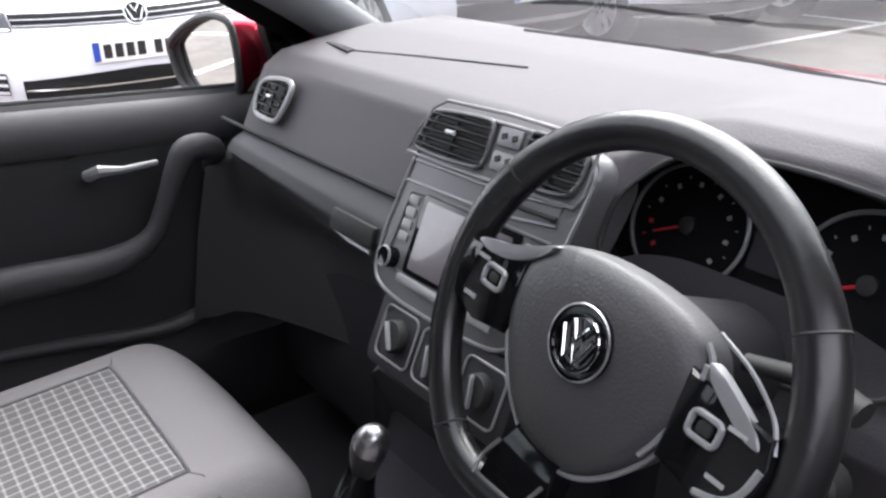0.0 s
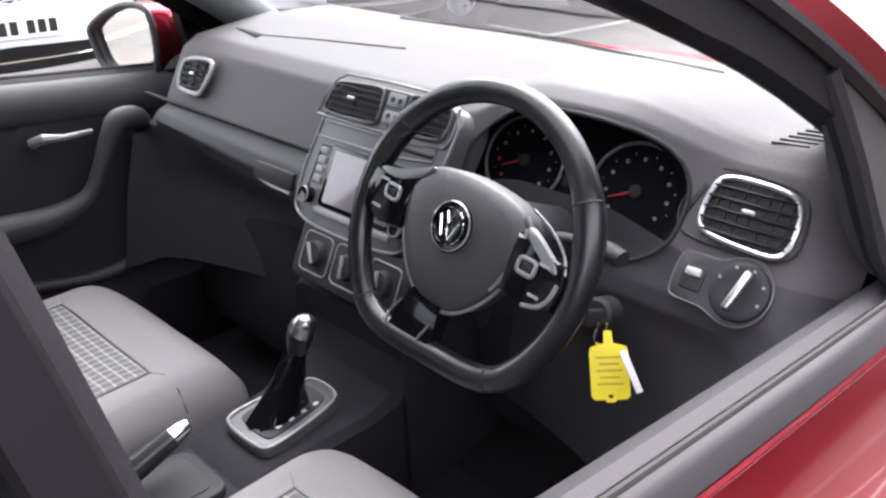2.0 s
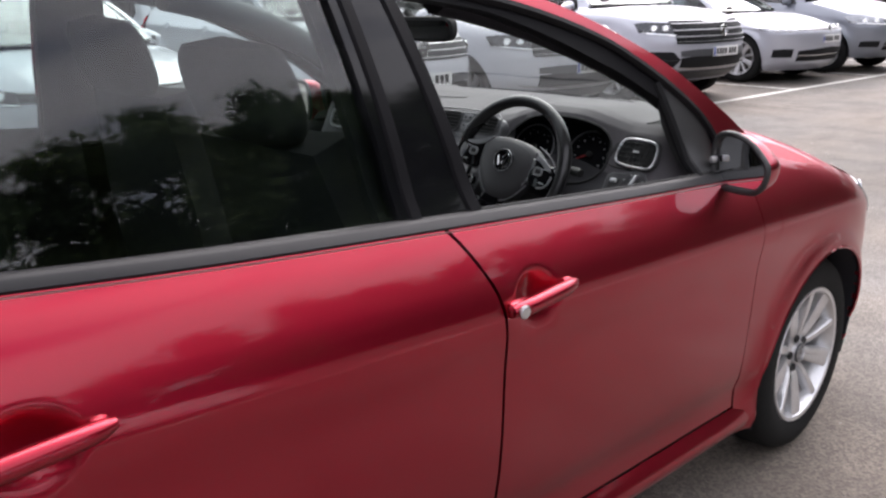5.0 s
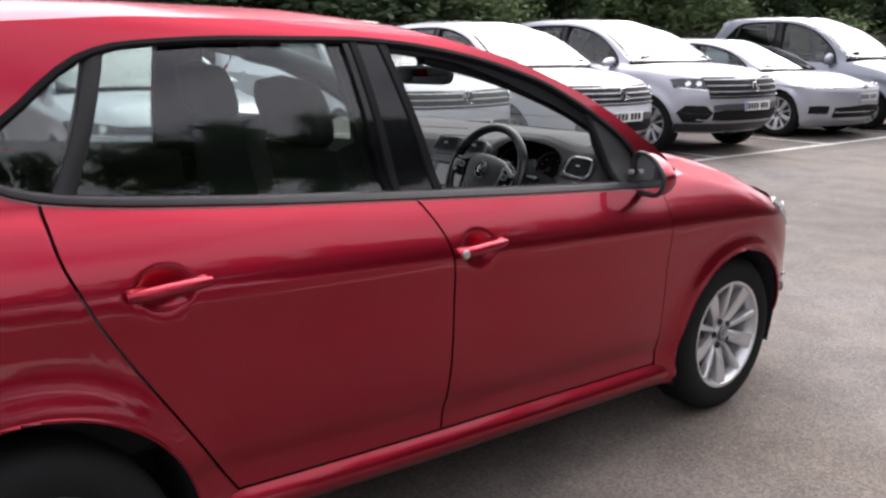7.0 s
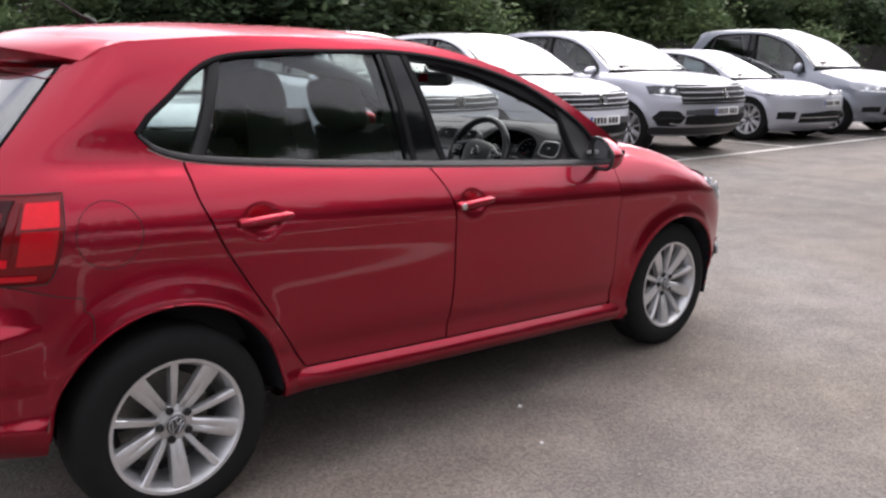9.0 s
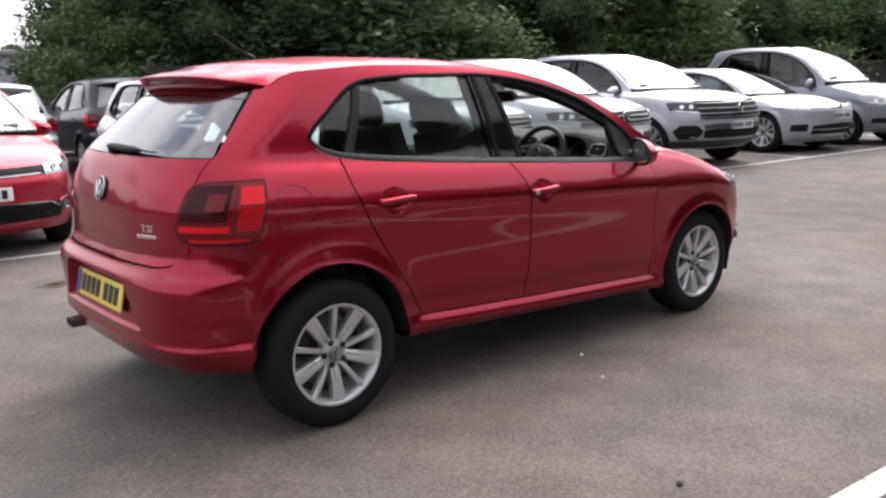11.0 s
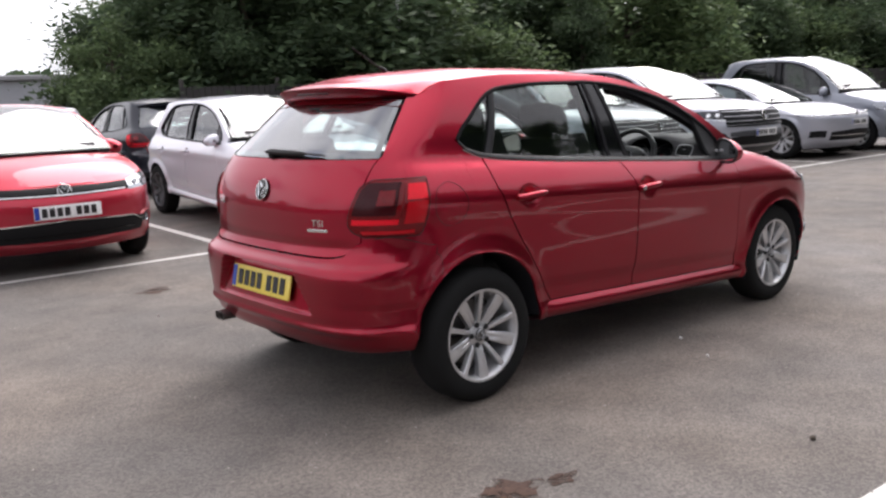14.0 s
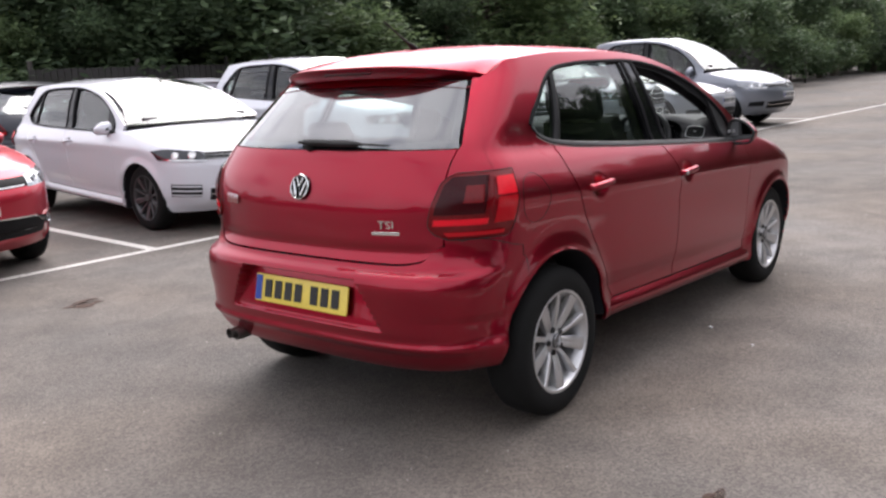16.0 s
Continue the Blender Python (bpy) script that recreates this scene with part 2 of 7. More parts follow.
def grid(bm, pts, flip=False):
    """Faces over a grid of points: rows of equal length. Returns the vertices."""
    vs = [[bm.verts.new(p) for p in row] for row in pts]
    for a, b in zip(vs, vs[1:]):
        for i in range(len(a) - 1):
            q = (a[i], a[i + 1], b[i + 1], b[i])
            bm.faces.new(q[::-1] if flip else q)
    return vs


def skirt(bm, vs, off):
    """Turns the rim of a grid inwards by a vector, to give the sheet an edge."""
    loop = vs[0] + [r[-1] for r in vs[1:]] + vs[-1][-2::-1] + [r[0] for r in vs[-2:0:-1]]
    low = [bm.verts.new(v.co + Vector(off(v.co) if callable(off) else off)) for v in loop]
    k = len(loop)
    for i in range(k):
        bm.faces.new((loop[i], low[i], low[(i + 1) % k], loop[(i + 1) % k]))


def box(bm, c, s, m=None, bevel=0.0, seg=2):
    """A box of size s round c, with bevelled edges, turned by the matrix m."""
    r = bmesh.ops.create_cube(bm, size=1.0)
    vs = r["verts"]
    for v in vs:
        v.co = Vector((v.co.x * s[0], v.co.y * s[1], v.co.z * s[2]))
    if bevel:
        es = list({e for v in vs for e in v.link_edges})
        out = bmesh.ops.bevel(bm, geom=es, offset=min(bevel, min(s) * 0.49), segments=seg, affect="EDGES", profile=0.5)
        vs = list({v for f in out["faces"] for v in f.verts} | {v for v in vs if v.is_valid})
    for v in vs:
        v.co = (m @ v.co if m else v.co) + Vector(c)
    return vs


def tube(bm, pts, r, n=8, closed=False, flat=1.0):
    """A round bar along points; r is one radius or one for each point."""
    pts = [Vector(p) for p in pts]
    rs = r if isinstance(r, (list, tuple)) else [r] * len(pts)
    rings = []
    up = Vector((0, 0, 1))
    for i, p in enumerate(pts):
        a = pts[i - 1] if i > 0 or closed else p
        b = pts[(i + 1) % len(pts)] if i < len(pts) - 1 or closed else p
        d = (b - a).normalized()
        if abs(d.z) > 0.95:
            up = Vector((1, 0, 0))
        s = d.cross(up).normalized()
        u = s.cross(d).normalized()
        rings.append([bm.verts.new(p + (s * math.cos(2 * math.pi * k / n) + u * math.sin(2 * math.pi * k / n) * flat) * rs[i]) for k in range(n)])
    m = len(rings)
    for i in range(m if closed else m - 1):
        a, b = rings[i], rings[(i + 1) % m]
        for k in range(n):
            bm.faces.new((a[k], a[(k + 1) % n], b[(k + 1) % n], b[k]))
    if not closed:
        bm.faces.new(rings[0][::-1])
        bm.faces.new(rings[-1])
    return rings


def lathe(bm, prof, n=32, m=None):
    """Turns (radius, height) pairs round the y axis; the profile is open."""
    rings = []
    for r, h in prof:
        if r < 1e-5:
            rings.append([bm.verts.new((m or Matrix()) @ Vector((0, h, 0)))])
        else:
            rings.append([bm.verts.new((m or Matrix()) @ Vector((r * math.cos(2 * math.pi * k / n), h, r * math.sin(2 * math.pi * k / n)))) for k in range(n)])
    for a, b in zip(rings, rings[1:]):
        for k in range(n):
            q = [a[k % len(a)], a[(k + 1) % len(a)], b[(k + 1) % len(b)], b[k % len(b)]]
            q = list(dict.fromkeys(q))
            if len(q) > 2:
                bm.faces.new(q)


def plate(bm, outline, m, depth, bevel=0.0):
    """A flat plate cut to an outline of (x, y) points in the plane of m, depth thick along its z."""
    front = [bm.verts.new(m @ Vector((x, y, depth))) for x, y in outline]
    back = [bm.verts.new(m @ Vector((x, y, 0))) for x, y in outline]
    k = len(outline)
    f = bm.faces.new(front)
    bm.faces.new(back[::-1])
    for i in range(k):
        bm.faces.new((back[i], back[(i + 1) % k], front[(i + 1) % k], front[i]))
    if bevel:
        bmesh.ops.bevel(bm, geom=list(f.edges), offset=bevel, segments=2, affect="EDGES", profile=0.5)


def rounded(w, h, r, n=5, c=(0, 0)):
    """The outline of a rectangle with round corners."""
    out = []
    for cx, cy, a in ((w / 2 - r, h / 2 - r, 0), (-w / 2 + r, h / 2 - r, 90), (-w / 2 + r, -h / 2 + r, 180), (w / 2 - r, -h / 2 + r, 270)):
        out += [(c[0] + cx + r * math.cos(radians(a + 90 * k / n)), c[1] + cy + r * math.sin(radians(a + 90 * k / n))) for k in range(n + 1)]
    return out


def smooth_loop(pts, n=4):
    """A closed outline with its corners rounded off."""
    out, k = [], len(pts)
    for i in range(k):
        a, b, c, d = (Vector(pts[(i + j) % k]) for j in (-1, 0, 1, 2))
        for q in range(n):
            t = q / n
            v = ((1 - t) ** 3 * a + (3 * t ** 3 - 6 * t * t + 4) * b + (-3 * t ** 3 + 3 * t * t + 3 * t + 1) * c + t ** 3 * d) / 6
            out.append((v.x, v.y))
    return out


def part(name, bm, material, parent=None, label="", smooth=True, angle=38, fix=True):
    """Links a bmesh as one mesh object, under a thing or a part if one is given."""
    if fix:
        bmesh.ops.recalc_face_normals(bm, faces=bm.faces)
    me = bpy.data.meshes.new(name)
    bm.to_mesh(me)
    bm.free()
    for mt in material if isinstance(material, (list, tuple)) else (material,):
        me.materials.append(mt)
    if smooth:
        me.shade_smooth()
        me.set_sharp_from_angle(angle=radians(angle))
    ob = new(name, me)
    if parent is not None:
        ob.parent = parent
    if label:
        ob["label"] = label
    return ob


def share(name, src, parent, m):
    """Another part on the mesh of src."""
    ob = new(name, src.data)
    ob.parent, ob.matrix_basis = parent, m
    return ob


def thing(name, label, category, m=None, group="", kind=""):
    ob = tagged(new(name), label, category, group, kind)
    if m is not None:
        ob.matrix_basis = m
    return ob


def single(name, bm, material, label, category, group="", kind="", **kw):
    return tagged(part(name, bm, material, None, **kw), label, category, group, kind)

# ---------------------------------------------------------------- ground
bm = bmesh.new()
grid(bm, [[(x, y, 0) for x in (-700, -60, 60, 700)] for y in (-700, -60, 60, 700)])
single("ground", bm, asphalt(), "worn grey-brown asphalt of a car park with pale grit", "ground", kind="structure", smooth=False)

ROW = -3.7      # degrees by which the rows of bays are turned against the red car


def row_at(s, d):
    """A place in the far row: s along its front line, d behind it."""
    m = Matrix.Translation((-0.7, 4.10, 0)) @ pose(0, 0, 0, 0, 0, ROW)
    return m @ Vector((s, d, 0))


def road_line(a, b, width, name="road_marking"):
    a, b = Vector((*a[:2], 0.004)), Vector((*b[:2], 0.004))
    d = (b - a).normalized()
    s = Vector((-d.y, d.x, 0)) * width / 2
    bm = bmesh.new()
    n = max(2, int((b - a).length / 0.3))
    rows = []
    for i in range(n + 1):
        p = a + (b - a) * i / n
        wob = 0.004 * noise.noise(p * 3)
        rows.append([p + s * (1 + wob * 10), p - s * (1 - wob * 10)])
    grid(bm, rows)
    for v in bm.verts:
        v.co.z = 0.004
    single(name, bm, LINE, "worn white painted bay line on the asphalt", "road marking", kind="structure", smooth=False)


road_line(row_at(-9, 0), row_at(26, 0), 0.09)
for s in (-6.4, -3.6, 1.97, 4.75, 7.45, 9.95, 12.5, 15.1, 17.7):
    road_line(row_at(s, 0.05), row_at(s, 4.8), 0.09)
road_line((-7.0, -1.90), (14.0, -3.32), 0.10)
for x in (-3.4, 0.2, 2.75, 5.3, 7.8):
    y0 = -1.88 - (x + 7) * 0.0676
    road_line((x, y0 - 0.06), (x - 0.3, y0 - 4.8), 0.10)

# rust-brown stain and bits of grit on the asphalt
STAIN = mat("earth_stain", (0.072, 0.040, 0.028), 0.95, bump=0.9, scale=70, vary=0.5)
# thin and broken where the grit shows through
_sn, _sl = STAIN.node_tree.nodes, STAIN.node_tree.links
_tc, _nz, _mr = _sn.new("ShaderNodeTexCoord"), _sn.new("ShaderNodeTexNoise"), _sn.new("ShaderNodeMapRange")
_nz.inputs["Scale"].default_value, _nz.inputs["Detail"].default_value = 11.0, 8.0
_mr.inputs["From Min"].default_value, _mr.inputs["From Max"].default_value = 0.38, 0.52
_sl.new(_tc.outputs["Object"], _nz.inputs["Vector"])
_sl.new(_nz.outputs["Fac"], _mr.inputs["Value"])
_sl.new(_mr.outputs[0], _sn["Principled BSDF"].inputs["Alpha"])
for cx, cy, r in ((-0.60, -1.50, 0.17), (-0.36, -1.55, 0.07), (-0.04, 2.77, 0.14)):
    bm = bmesh.new()
    ring = []
    for k in range(40):
        a = 2 * math.pi * k / 40
        rr = r * (0.75 + 0.45 * noise.noise(Vector((math.cos(a) * 1.7 + cx * 9, math.sin(a) * 1.7, 0.3))))
        ring.append(bm.verts.new((cx + rr * 1.25 * math.cos(a), cy + rr * 0.8 * math.sin(a), 0.003)))
    c = bm.verts.new((cx, cy, 0.012))
    for k in range(40):
        bm.faces.new((c, ring[k], ring[(k + 1) % 40]))
    single("earth_stain", bm, STAIN, "rust-brown smear of earth on the asphalt", "stain", kind="structure")
bm = bmesh.new()
rng = random.Random(4)
for i in range(1500):
    x, y = rng.uniform(-4, 9), rng.uniform(-3.4, 3.8)
    s = rng.uniform(0.002, 0.006) * (2.2 if rng.random() < 0.03 else 1)
    a = rng.random() * 3
    v = [bm.verts.new((x + s * math.cos(a + k * 2.1), y + s * math.sin(a + k * 2.1), 0.0)) for k in range(3)]
    t = bm.verts.new((x, y, s * 0.9))
    for k in range(3):
        bm.faces.new((v[k], v[(k + 1) % 3], t))
single("grit", bm, mat("grit_stone", (0.33, 0.31, 0.28), 0.9, vary=0.5, scale=9), "loose pale grit and leaf litter on the asphalt", "grit", kind="stuff", smooth=False)
for x, y, s in ((1.374, -0.86, 0.022), (1.197, -1.138, 0.016), (0.55, -2.0, 0.03)):
    bm = bmesh.new()
    box(bm, (x, y, s * 0.25), (s, s * 0.7, s * 0.5), pose(0, 0, 0, 8, 5, 30 * x), s * 0.2, 1)
    single("pebble", bm, WHITEPL if s < 0.025 else BARK, "small pale pebble lying on the asphalt", "pebble")

# ---------------------------------------------------------------- the red hatchback: x forward, right side at -y, rear axle at x = 0
car = thing("hatchback_car", "metallic red five-door hatchback with the driver's window open", "car")
RAKE = 0.055
w_of = curve_fn([(0.18, .70), (0.22, .755), (0.26, .785), (0.31, .802), (0.36, .791), (0.41, .790), (0.45, .802), (0.6, .815), (0.75, .823), (0.825, .8330), (0.842, .8337), (0.860, .8312), (0.880, .8249), (0.900, .8165), (0.920, .8065), (0.950, .7897),
                 (0.985, .767), (1.02, .738), (1.06, .722), (1.12, .706), (1.2, .679), (1.3, .637), (1.39, .591), (1.47, .53)])
taper = curve_fn([(-.7, .93), (-.3, .945), (.2, .97), (.6, .99), (1.1, 1), (2.5, 1.0), (2.85, .98), (3.2, .95)])
x_rear = curve_fn([(.27, -.52), (.31, -.60), (.38, -.635), (.46, -.655), (.55, -.660), (.62, -.665), (.66, -.658), (.69, -.622), (.76, -.612), (.9, -.602), (.97, -.588), (1.07, -.552),
                   (1.10, -.536), (1.2, -.428), (1.3, -.312), (1.38, -.222), (1.44, -.165)])
x_front = curve_fn([(.20, 3.10), (.30, 3.22), (.45, 3.27), (.60, 3.265), (.70, 3.22), (.78, 3.12), (.86, 2.98), (.95, 2.7)])
LF, NF = 0.60, 2.3
lr_of = curve_fn([(.25, .36), (.6, .38), (.75, .40), (.95, .38), (1.1, .34), (1.25, .30), (1.36, .275), (1.46, .25)])
nr_of = curve_fn([(.25, 3.6), (.62, 3.4), (.75, 2.8), (1.1, 2.6), (1.25, 2.4), (1.4, 2.4)])
ARCHES = ((0.0, .325, .355), (2.452, .300, .350))


def zp(x, z):
    return z + RAKE * (x - 1.0)


def flare(x, z):
    return sum(0.020 * math.exp(-(((math.hypot(x - cx, z - cz) - r) / 0.05) ** 2)) for cx, cz, r in ARCHES)


def side_y(x, z):
    w = w_of(zp(x, z)) * taper(x) + flare(x, z)
    t, nr = (x - x_rear(z)) / lr_of(z), nr_of(z)
    if t < 1:
        w *= max(0.0, 1 - (1 - max(t, 0)) ** nr) ** (1 / nr)
    t = (x_front(z) - x) / LF
    if t < 1:
        w *= max(0.0, 1 - (1 - max(t, 0)) ** NF) ** (1 / NF)
    return w


def rear_at(s, z, off=0.0):
    """The tail: s from 0 at the middle to 1 where it turns into the right flank (negative s: left)."""
    a = abs(s) * math.pi / 2
    nr = nr_of(z)
    x = x_rear(z) + lr_of(z) * (1 - math.cos(a) ** (2 / nr))
    w = w_of(zp(x, z)) * taper(x) + flare(x, z)
    y = w * math.sin(a) ** (2 / nr)
    e = 1e-3
    return Vector((x - off * math.cos(a) ** 0.7, -math.copysign(1, s) * (y + off * math.sin(a)), z))


def s_of_y(y, z):
    """The s of the tail at a distance y from the middle."""
    lo, hi = 0.0, 1.0
    for _ in range(24):
        m = (lo + hi) / 2
        if abs(rear_at(m, z).y) < y:
            lo = m
        else:
            hi = m
    return lo


def arch_z(x):
    z = 0.0
    for cx, cz, r in ARCHES:
        if abs(x - cx) < r:
            z = max(z, cz + math.sqrt(r * r - (x - cx) ** 2))
    return z


def sill_z(x):
    return 0.262 - RAKE * 0.9 * (x - 1.2)


belt = curve_fn([(-.02, 1.165), (-.008, 1.143), (.03, 1.119), (.08, 1.100), (.15, 1.085), (.45, 1.052), (.97, 1.010), (1.5, .970), (1.96, .938)])
dlo_top = curve_fn([(-.02, 1.165), (-.008, 1.187), (.03, 1.216), (.10, 1.268), (.18, 1.330), (.25, 1.366), (.33, 1.383), (.6, 1.396), (.89, 1.396), (1.05, 1.386), (1.25, 1.358), (1.56, 1.274), (1.70, 1.206), (1.80, 1.145), (1.90, 1.066), (1.945, 1.0), (1.96, .938)])
roof_e = curve_fn([(-.26, 1.352), (-.09, 1.405), (.15, 1.428), (.4, 1.440), (.79, 1.438), (1.1, 1.418), (1.38, 1.362), (1.73, 1.235), (2.0, 1.075), (2.16, .965)])
shut_rear = curve_fn([(.33, .475), (.40, .43), (.58, .32), (.75, .215), (.88, .143), (.99, .106), (1.09, .098)])     # x of the rear door's rear edge by height


def shut_rear_z(x):
    """The height at which the rear door's rear edge stands at x."""
    lo, hi = .33, 1.09
    for _ in range(26):
        m = (lo + hi) / 2
        if shut_rear(m) > x:
            lo = m
        else:
            hi = m
    return lo


shut_mid = curve_fn([(.25, 1.02), (.40, 1.045), (.6, 1.06), (.75, 1.058), (.88, 1.04), (.95, 1.01), (1.02, .965)])
DOOR_F = 2.005
G = 0.0035


def door_low(x):
    return sill_z(x) + 0.085


def hollow(x, z, at):
    """Depth of the finger hollow behind a door handle."""
    r = math.hypot((x - at[0]) / .066, (z - at[1]) / .052)
    return .021 * max(0.0, 1 - r * r) ** 1.4


def side_panel(name, rows, s, parent=car, material=RED, label="", inset=0.0, edge=0.018, at=(9, 9)):
    """A body panel on one flank: rows of (x, z); s is -1 on the right and 1 on the left."""
    bm = bmesh.new()
    vs = grid(bm, [[(x, s * (side_y(x, z) - inset - hollow(x, z, at)), z) for x, z in row] for row in rows], flip=s > 0)
    if edge:
        skirt(bm, vs, (0, -s * edge, 0))
    return part(name, bm, material, parent, label)


def dense(a, b, step, marks=()):
    n = max(2, int(round((b - a) / step)) + 1)
    xs = lin(a, b, n) + [m for m in marks if a < m < b]
    return sorted(xs)


def arch_xs(a, b):
    """Columns that crowd at the ends of the wheel arches."""
    xs = set(round(v, 4) for v in dense(a, b, 0.04))
    for cx, cz, r in ARCHES:
        for k in range(25):
            v = cx - (r - 1e-4) * math.cos(math.pi * k / 24)
            if a <= v <= b:
                xs.add(round(v, 4))
    return sorted(xs)


def low_edge(x):
    return max(sill_z(x), arch_z(x))


x_join = curve_fn([(.72, -.345), (.80, -.335), (1.05, -.33), (1.2, -.25), (1.3, -.175), (1.42, -.08)])     # where tail and flank meet
for s in (-1, 1):
    # front door and rear door
    zs = lambda lo, hi: [lo + (hi - lo) * k / 26 for k in range(27)]
    rows = []
    for f in sorted(lin(0, 1, 29) + lin(.752, .905, 22)):
        row = []
        for u in sorted(lin(0, 1, 30) + lin(.035, .185, 24)):
            # bottom and top follow the sill and the belt
            x0, x1 = 1.03, DOOR_F
            xg = x0 + (x1 - x0) * u
            z = door_low(xg) + (belt(xg) - 0.012 - door_low(xg)) * f
            xa, xb = shut_mid(z) + G, DOOR_F - 0.05 * max(0, (0.45 - z)) - G
            x = xa + (xb - xa) * u
            z = door_low(x) + (belt(x) - 0.012 - door_low(x)) * f
            row.append((x, z))
        rows.append(row)
    side_panel("front_door", rows, s, label="red front door with its window wound down" if s < 0 else "", at=(1.138, .855))
    rows = []
    for f in sorted(lin(0, 1, 29) + lin(.705, .85, 22)):
        row = []
        for u in sorted(lin(0, 1, 30) + lin(.115, .285, 24)):
            xg = .3 + .72 * u
            z = door_low(xg) + (belt(xg) - 0.012 - door_low(xg)) * f
            for _ in range(3):
                xa, xb = shut_rear(z) + G, shut_mid(z) - G
                x = xa + (xb - xa) * u
                z = door_low(x) + (belt(x) - 0.012 - door_low(x)) * f
            row.append((x, z))
        rows.append(row)
    side_panel("rear_door", rows, s, at=(.295, .895))
    # rear quarter below the windows, with the C-pillar
    cols = []
    for x in [v for v in arch_xs(-.345, -.02)] + [-.0199] + sorted(set(arch_xs(-.0198, .47)) | {round(shut_rear(z), 4) for z in lin(.34, 1.085, 26)}):
        if x <= -.02:
            hi = 1.352 + (roof_e(-.02) - 1.352) * (x + .345) / .325
        elif x <= .098:
            hi = belt(x)
        else:
            hi = shut_rear_z(x)
        if x == -.0199:
            side_panel("quarter_panel", cols, s, edge=0)
            cols = []
        lo = low_edge(x)
        if hi - lo < 0.006:
            lo = hi - 0.006
        col = []
        for k in range(61):
            z = lo + (hi - lo) * k / 60
            if x <= -.02 and z > .72:
                col.append((x + (x_join(z) + .345) * (1 - (x + .345) / .325), z))
            else:
                col.append((x - (G if x > .098 else 0), z))
        cols.append(col)
    side_panel("quarter_panel", cols, s, edge=.012)
    # roof rail from the C-pillar to the foot of the windscreen
    cols = []
    for x in dense(-.02, 2.10, 0.03):
        lo = dlo_top(x) if x < 1.955 else belt(1.96) + (x - 1.96) * -.1
        hi = max(roof_e(x), lo + 0.004)
        cols.append([(x, lo + (hi - lo) * k / 6) for k in range(7)])
    side_panel("roof_rail", cols, s, edge=0.03)
    # front wing
    top = curve_fn([(1.99, .940), (2.16, .945), (2.3, .915), (2.5, .872), (2.7, .815), (2.86, .745)])
    cols = []
    for x in arch_xs(DOOR_F, 2.80):
        lo, hi = low_edge(x), top(x)
        cols.append([(x, lo + (hi - lo) * k / 26) for k in range(27)])
    side_panel("front_wing", cols, s)
    # sill
    cols = []
    for x in dense(.352, 2.115, 0.06):
        z1, z0 = door_low(x) - 0.006, sill_z(x)
        cols.append([(x, z1 + (z0 - z1) * k / 8) for k in range(9)] + [(x, z0 - 0.012)])
    bm = bmesh.new()
    g = []
    for c in cols:
        x = c[0][0]
        row = []
        for k, (x, z) in enumerate(c):
            y = side_y(x, z) - flare(x, z) * .8 + 0.012 * math.sin(math.pi * min(1, k / 8)) * min(1, (x - .33) / .12, (2.135 - x) / .12) - (0.03 if k == 9 else 0)
            row.append((x, s * y, z))
        row.append((x, s * 0.60, sill_z(x) + 0.0))
        g.append(row)
    vs = grid(bm, g)
    part("sill", bm, RED, car)
    # what lies behind the gaps
    bm = bmesh.new()
    g = []
    for x in dense(.36, 2.10, 0.08):
        g.append([(x, s * (side_y(x, z) - 0.045), z) for z in lin(sill_z(x) + .01, belt(x) - .03, 12)])
    grid(bm, g)
    part("inner_panel", bm, BLACKP, car)
    # wheel arch liners
    for cx, cz, r in ARCHES:
        bm = bmesh.new()
        g = []
        for k in range(21):
            a = math.pi * k / 20
            x, z = cx - r * math.cos(a), cz + r * math.sin(a) if k not in (0, 20) else sill_z(cx)
            yo = side_y(x, max(z, cz)) - 0.004
            g.append([(x, s * yo, z), (x, s * 0.52, z)])
        grid(bm, g)
        bmesh.ops.contextual_create(bm, geom=[e for e in bm.edges if all(abs(abs(v.co.y) - .52) < 1e-3 for v in e.verts)])
        part("arch_liner", bm, DEEP, car)
        # rolled lip of the arch
        bm = bmesh.new()
        pts = []
        for k in range(31):
            a = math.pi * (0.03 + 0.94 * k / 30)
            x, z = cx - r * math.cos(a), cz + r * math.sin(a)
            pts.append((x, s * (side_y(x, z) - 0.004), z))
        tube(bm, pts, 0.006, 6)
        part("arch_lip", bm, RED, car)
    # black seal round the side windows, heavy strip along the belt
    bm = bmesh.new()
    loop = [(x, dlo_top(x)) for x in dense(-.02, 1.955, .04)]
    tube(bm, [(x, s * (side_y(x, z) - .001), z - .004) for x, z in loop], 0.0105, 6)
    part("window_seal", bm, FRAME, car)
    bm = bmesh.new()
    g = []
    for x in dense(-.02, 1.99, .04):
        z = belt(x)
        y = side_y(x, z)
        g.append([(x, s * (side_y(x, z - .014) + .001), z - .014), (x, s * (side_y(x, z - .010) + .006), z - .010), (x, s * (side_y(x, z) + .0055), z + .001), (x, s * (y - .001), z + .006), (x, s * (y - .012), z + .007), (x, s * (y - .014), z - .02)])
    grid(bm, g)
    part("belt_strip", bm, TRIM, car, "satin black strip below the windows")
    bm = bmesh.new()
    g = [[(x, s * (side_y(x, belt(x) - .018) + .0025), belt(x) - .0185), (x, s * (side_y(x, belt(x) - .018) + .004), belt(x) - .0150)] for x in dense(.0, 1.97, .05)]
    grid(bm, g)
    part("belt_bead", bm, SATIN, car)
    bm = bmesh.new()
    tube(bm, [(x, s * (side_y(x, belt(x)) - .0085), belt(x) + .0072) for x in dense(1.06, 1.85, .06)], .0030, 6)
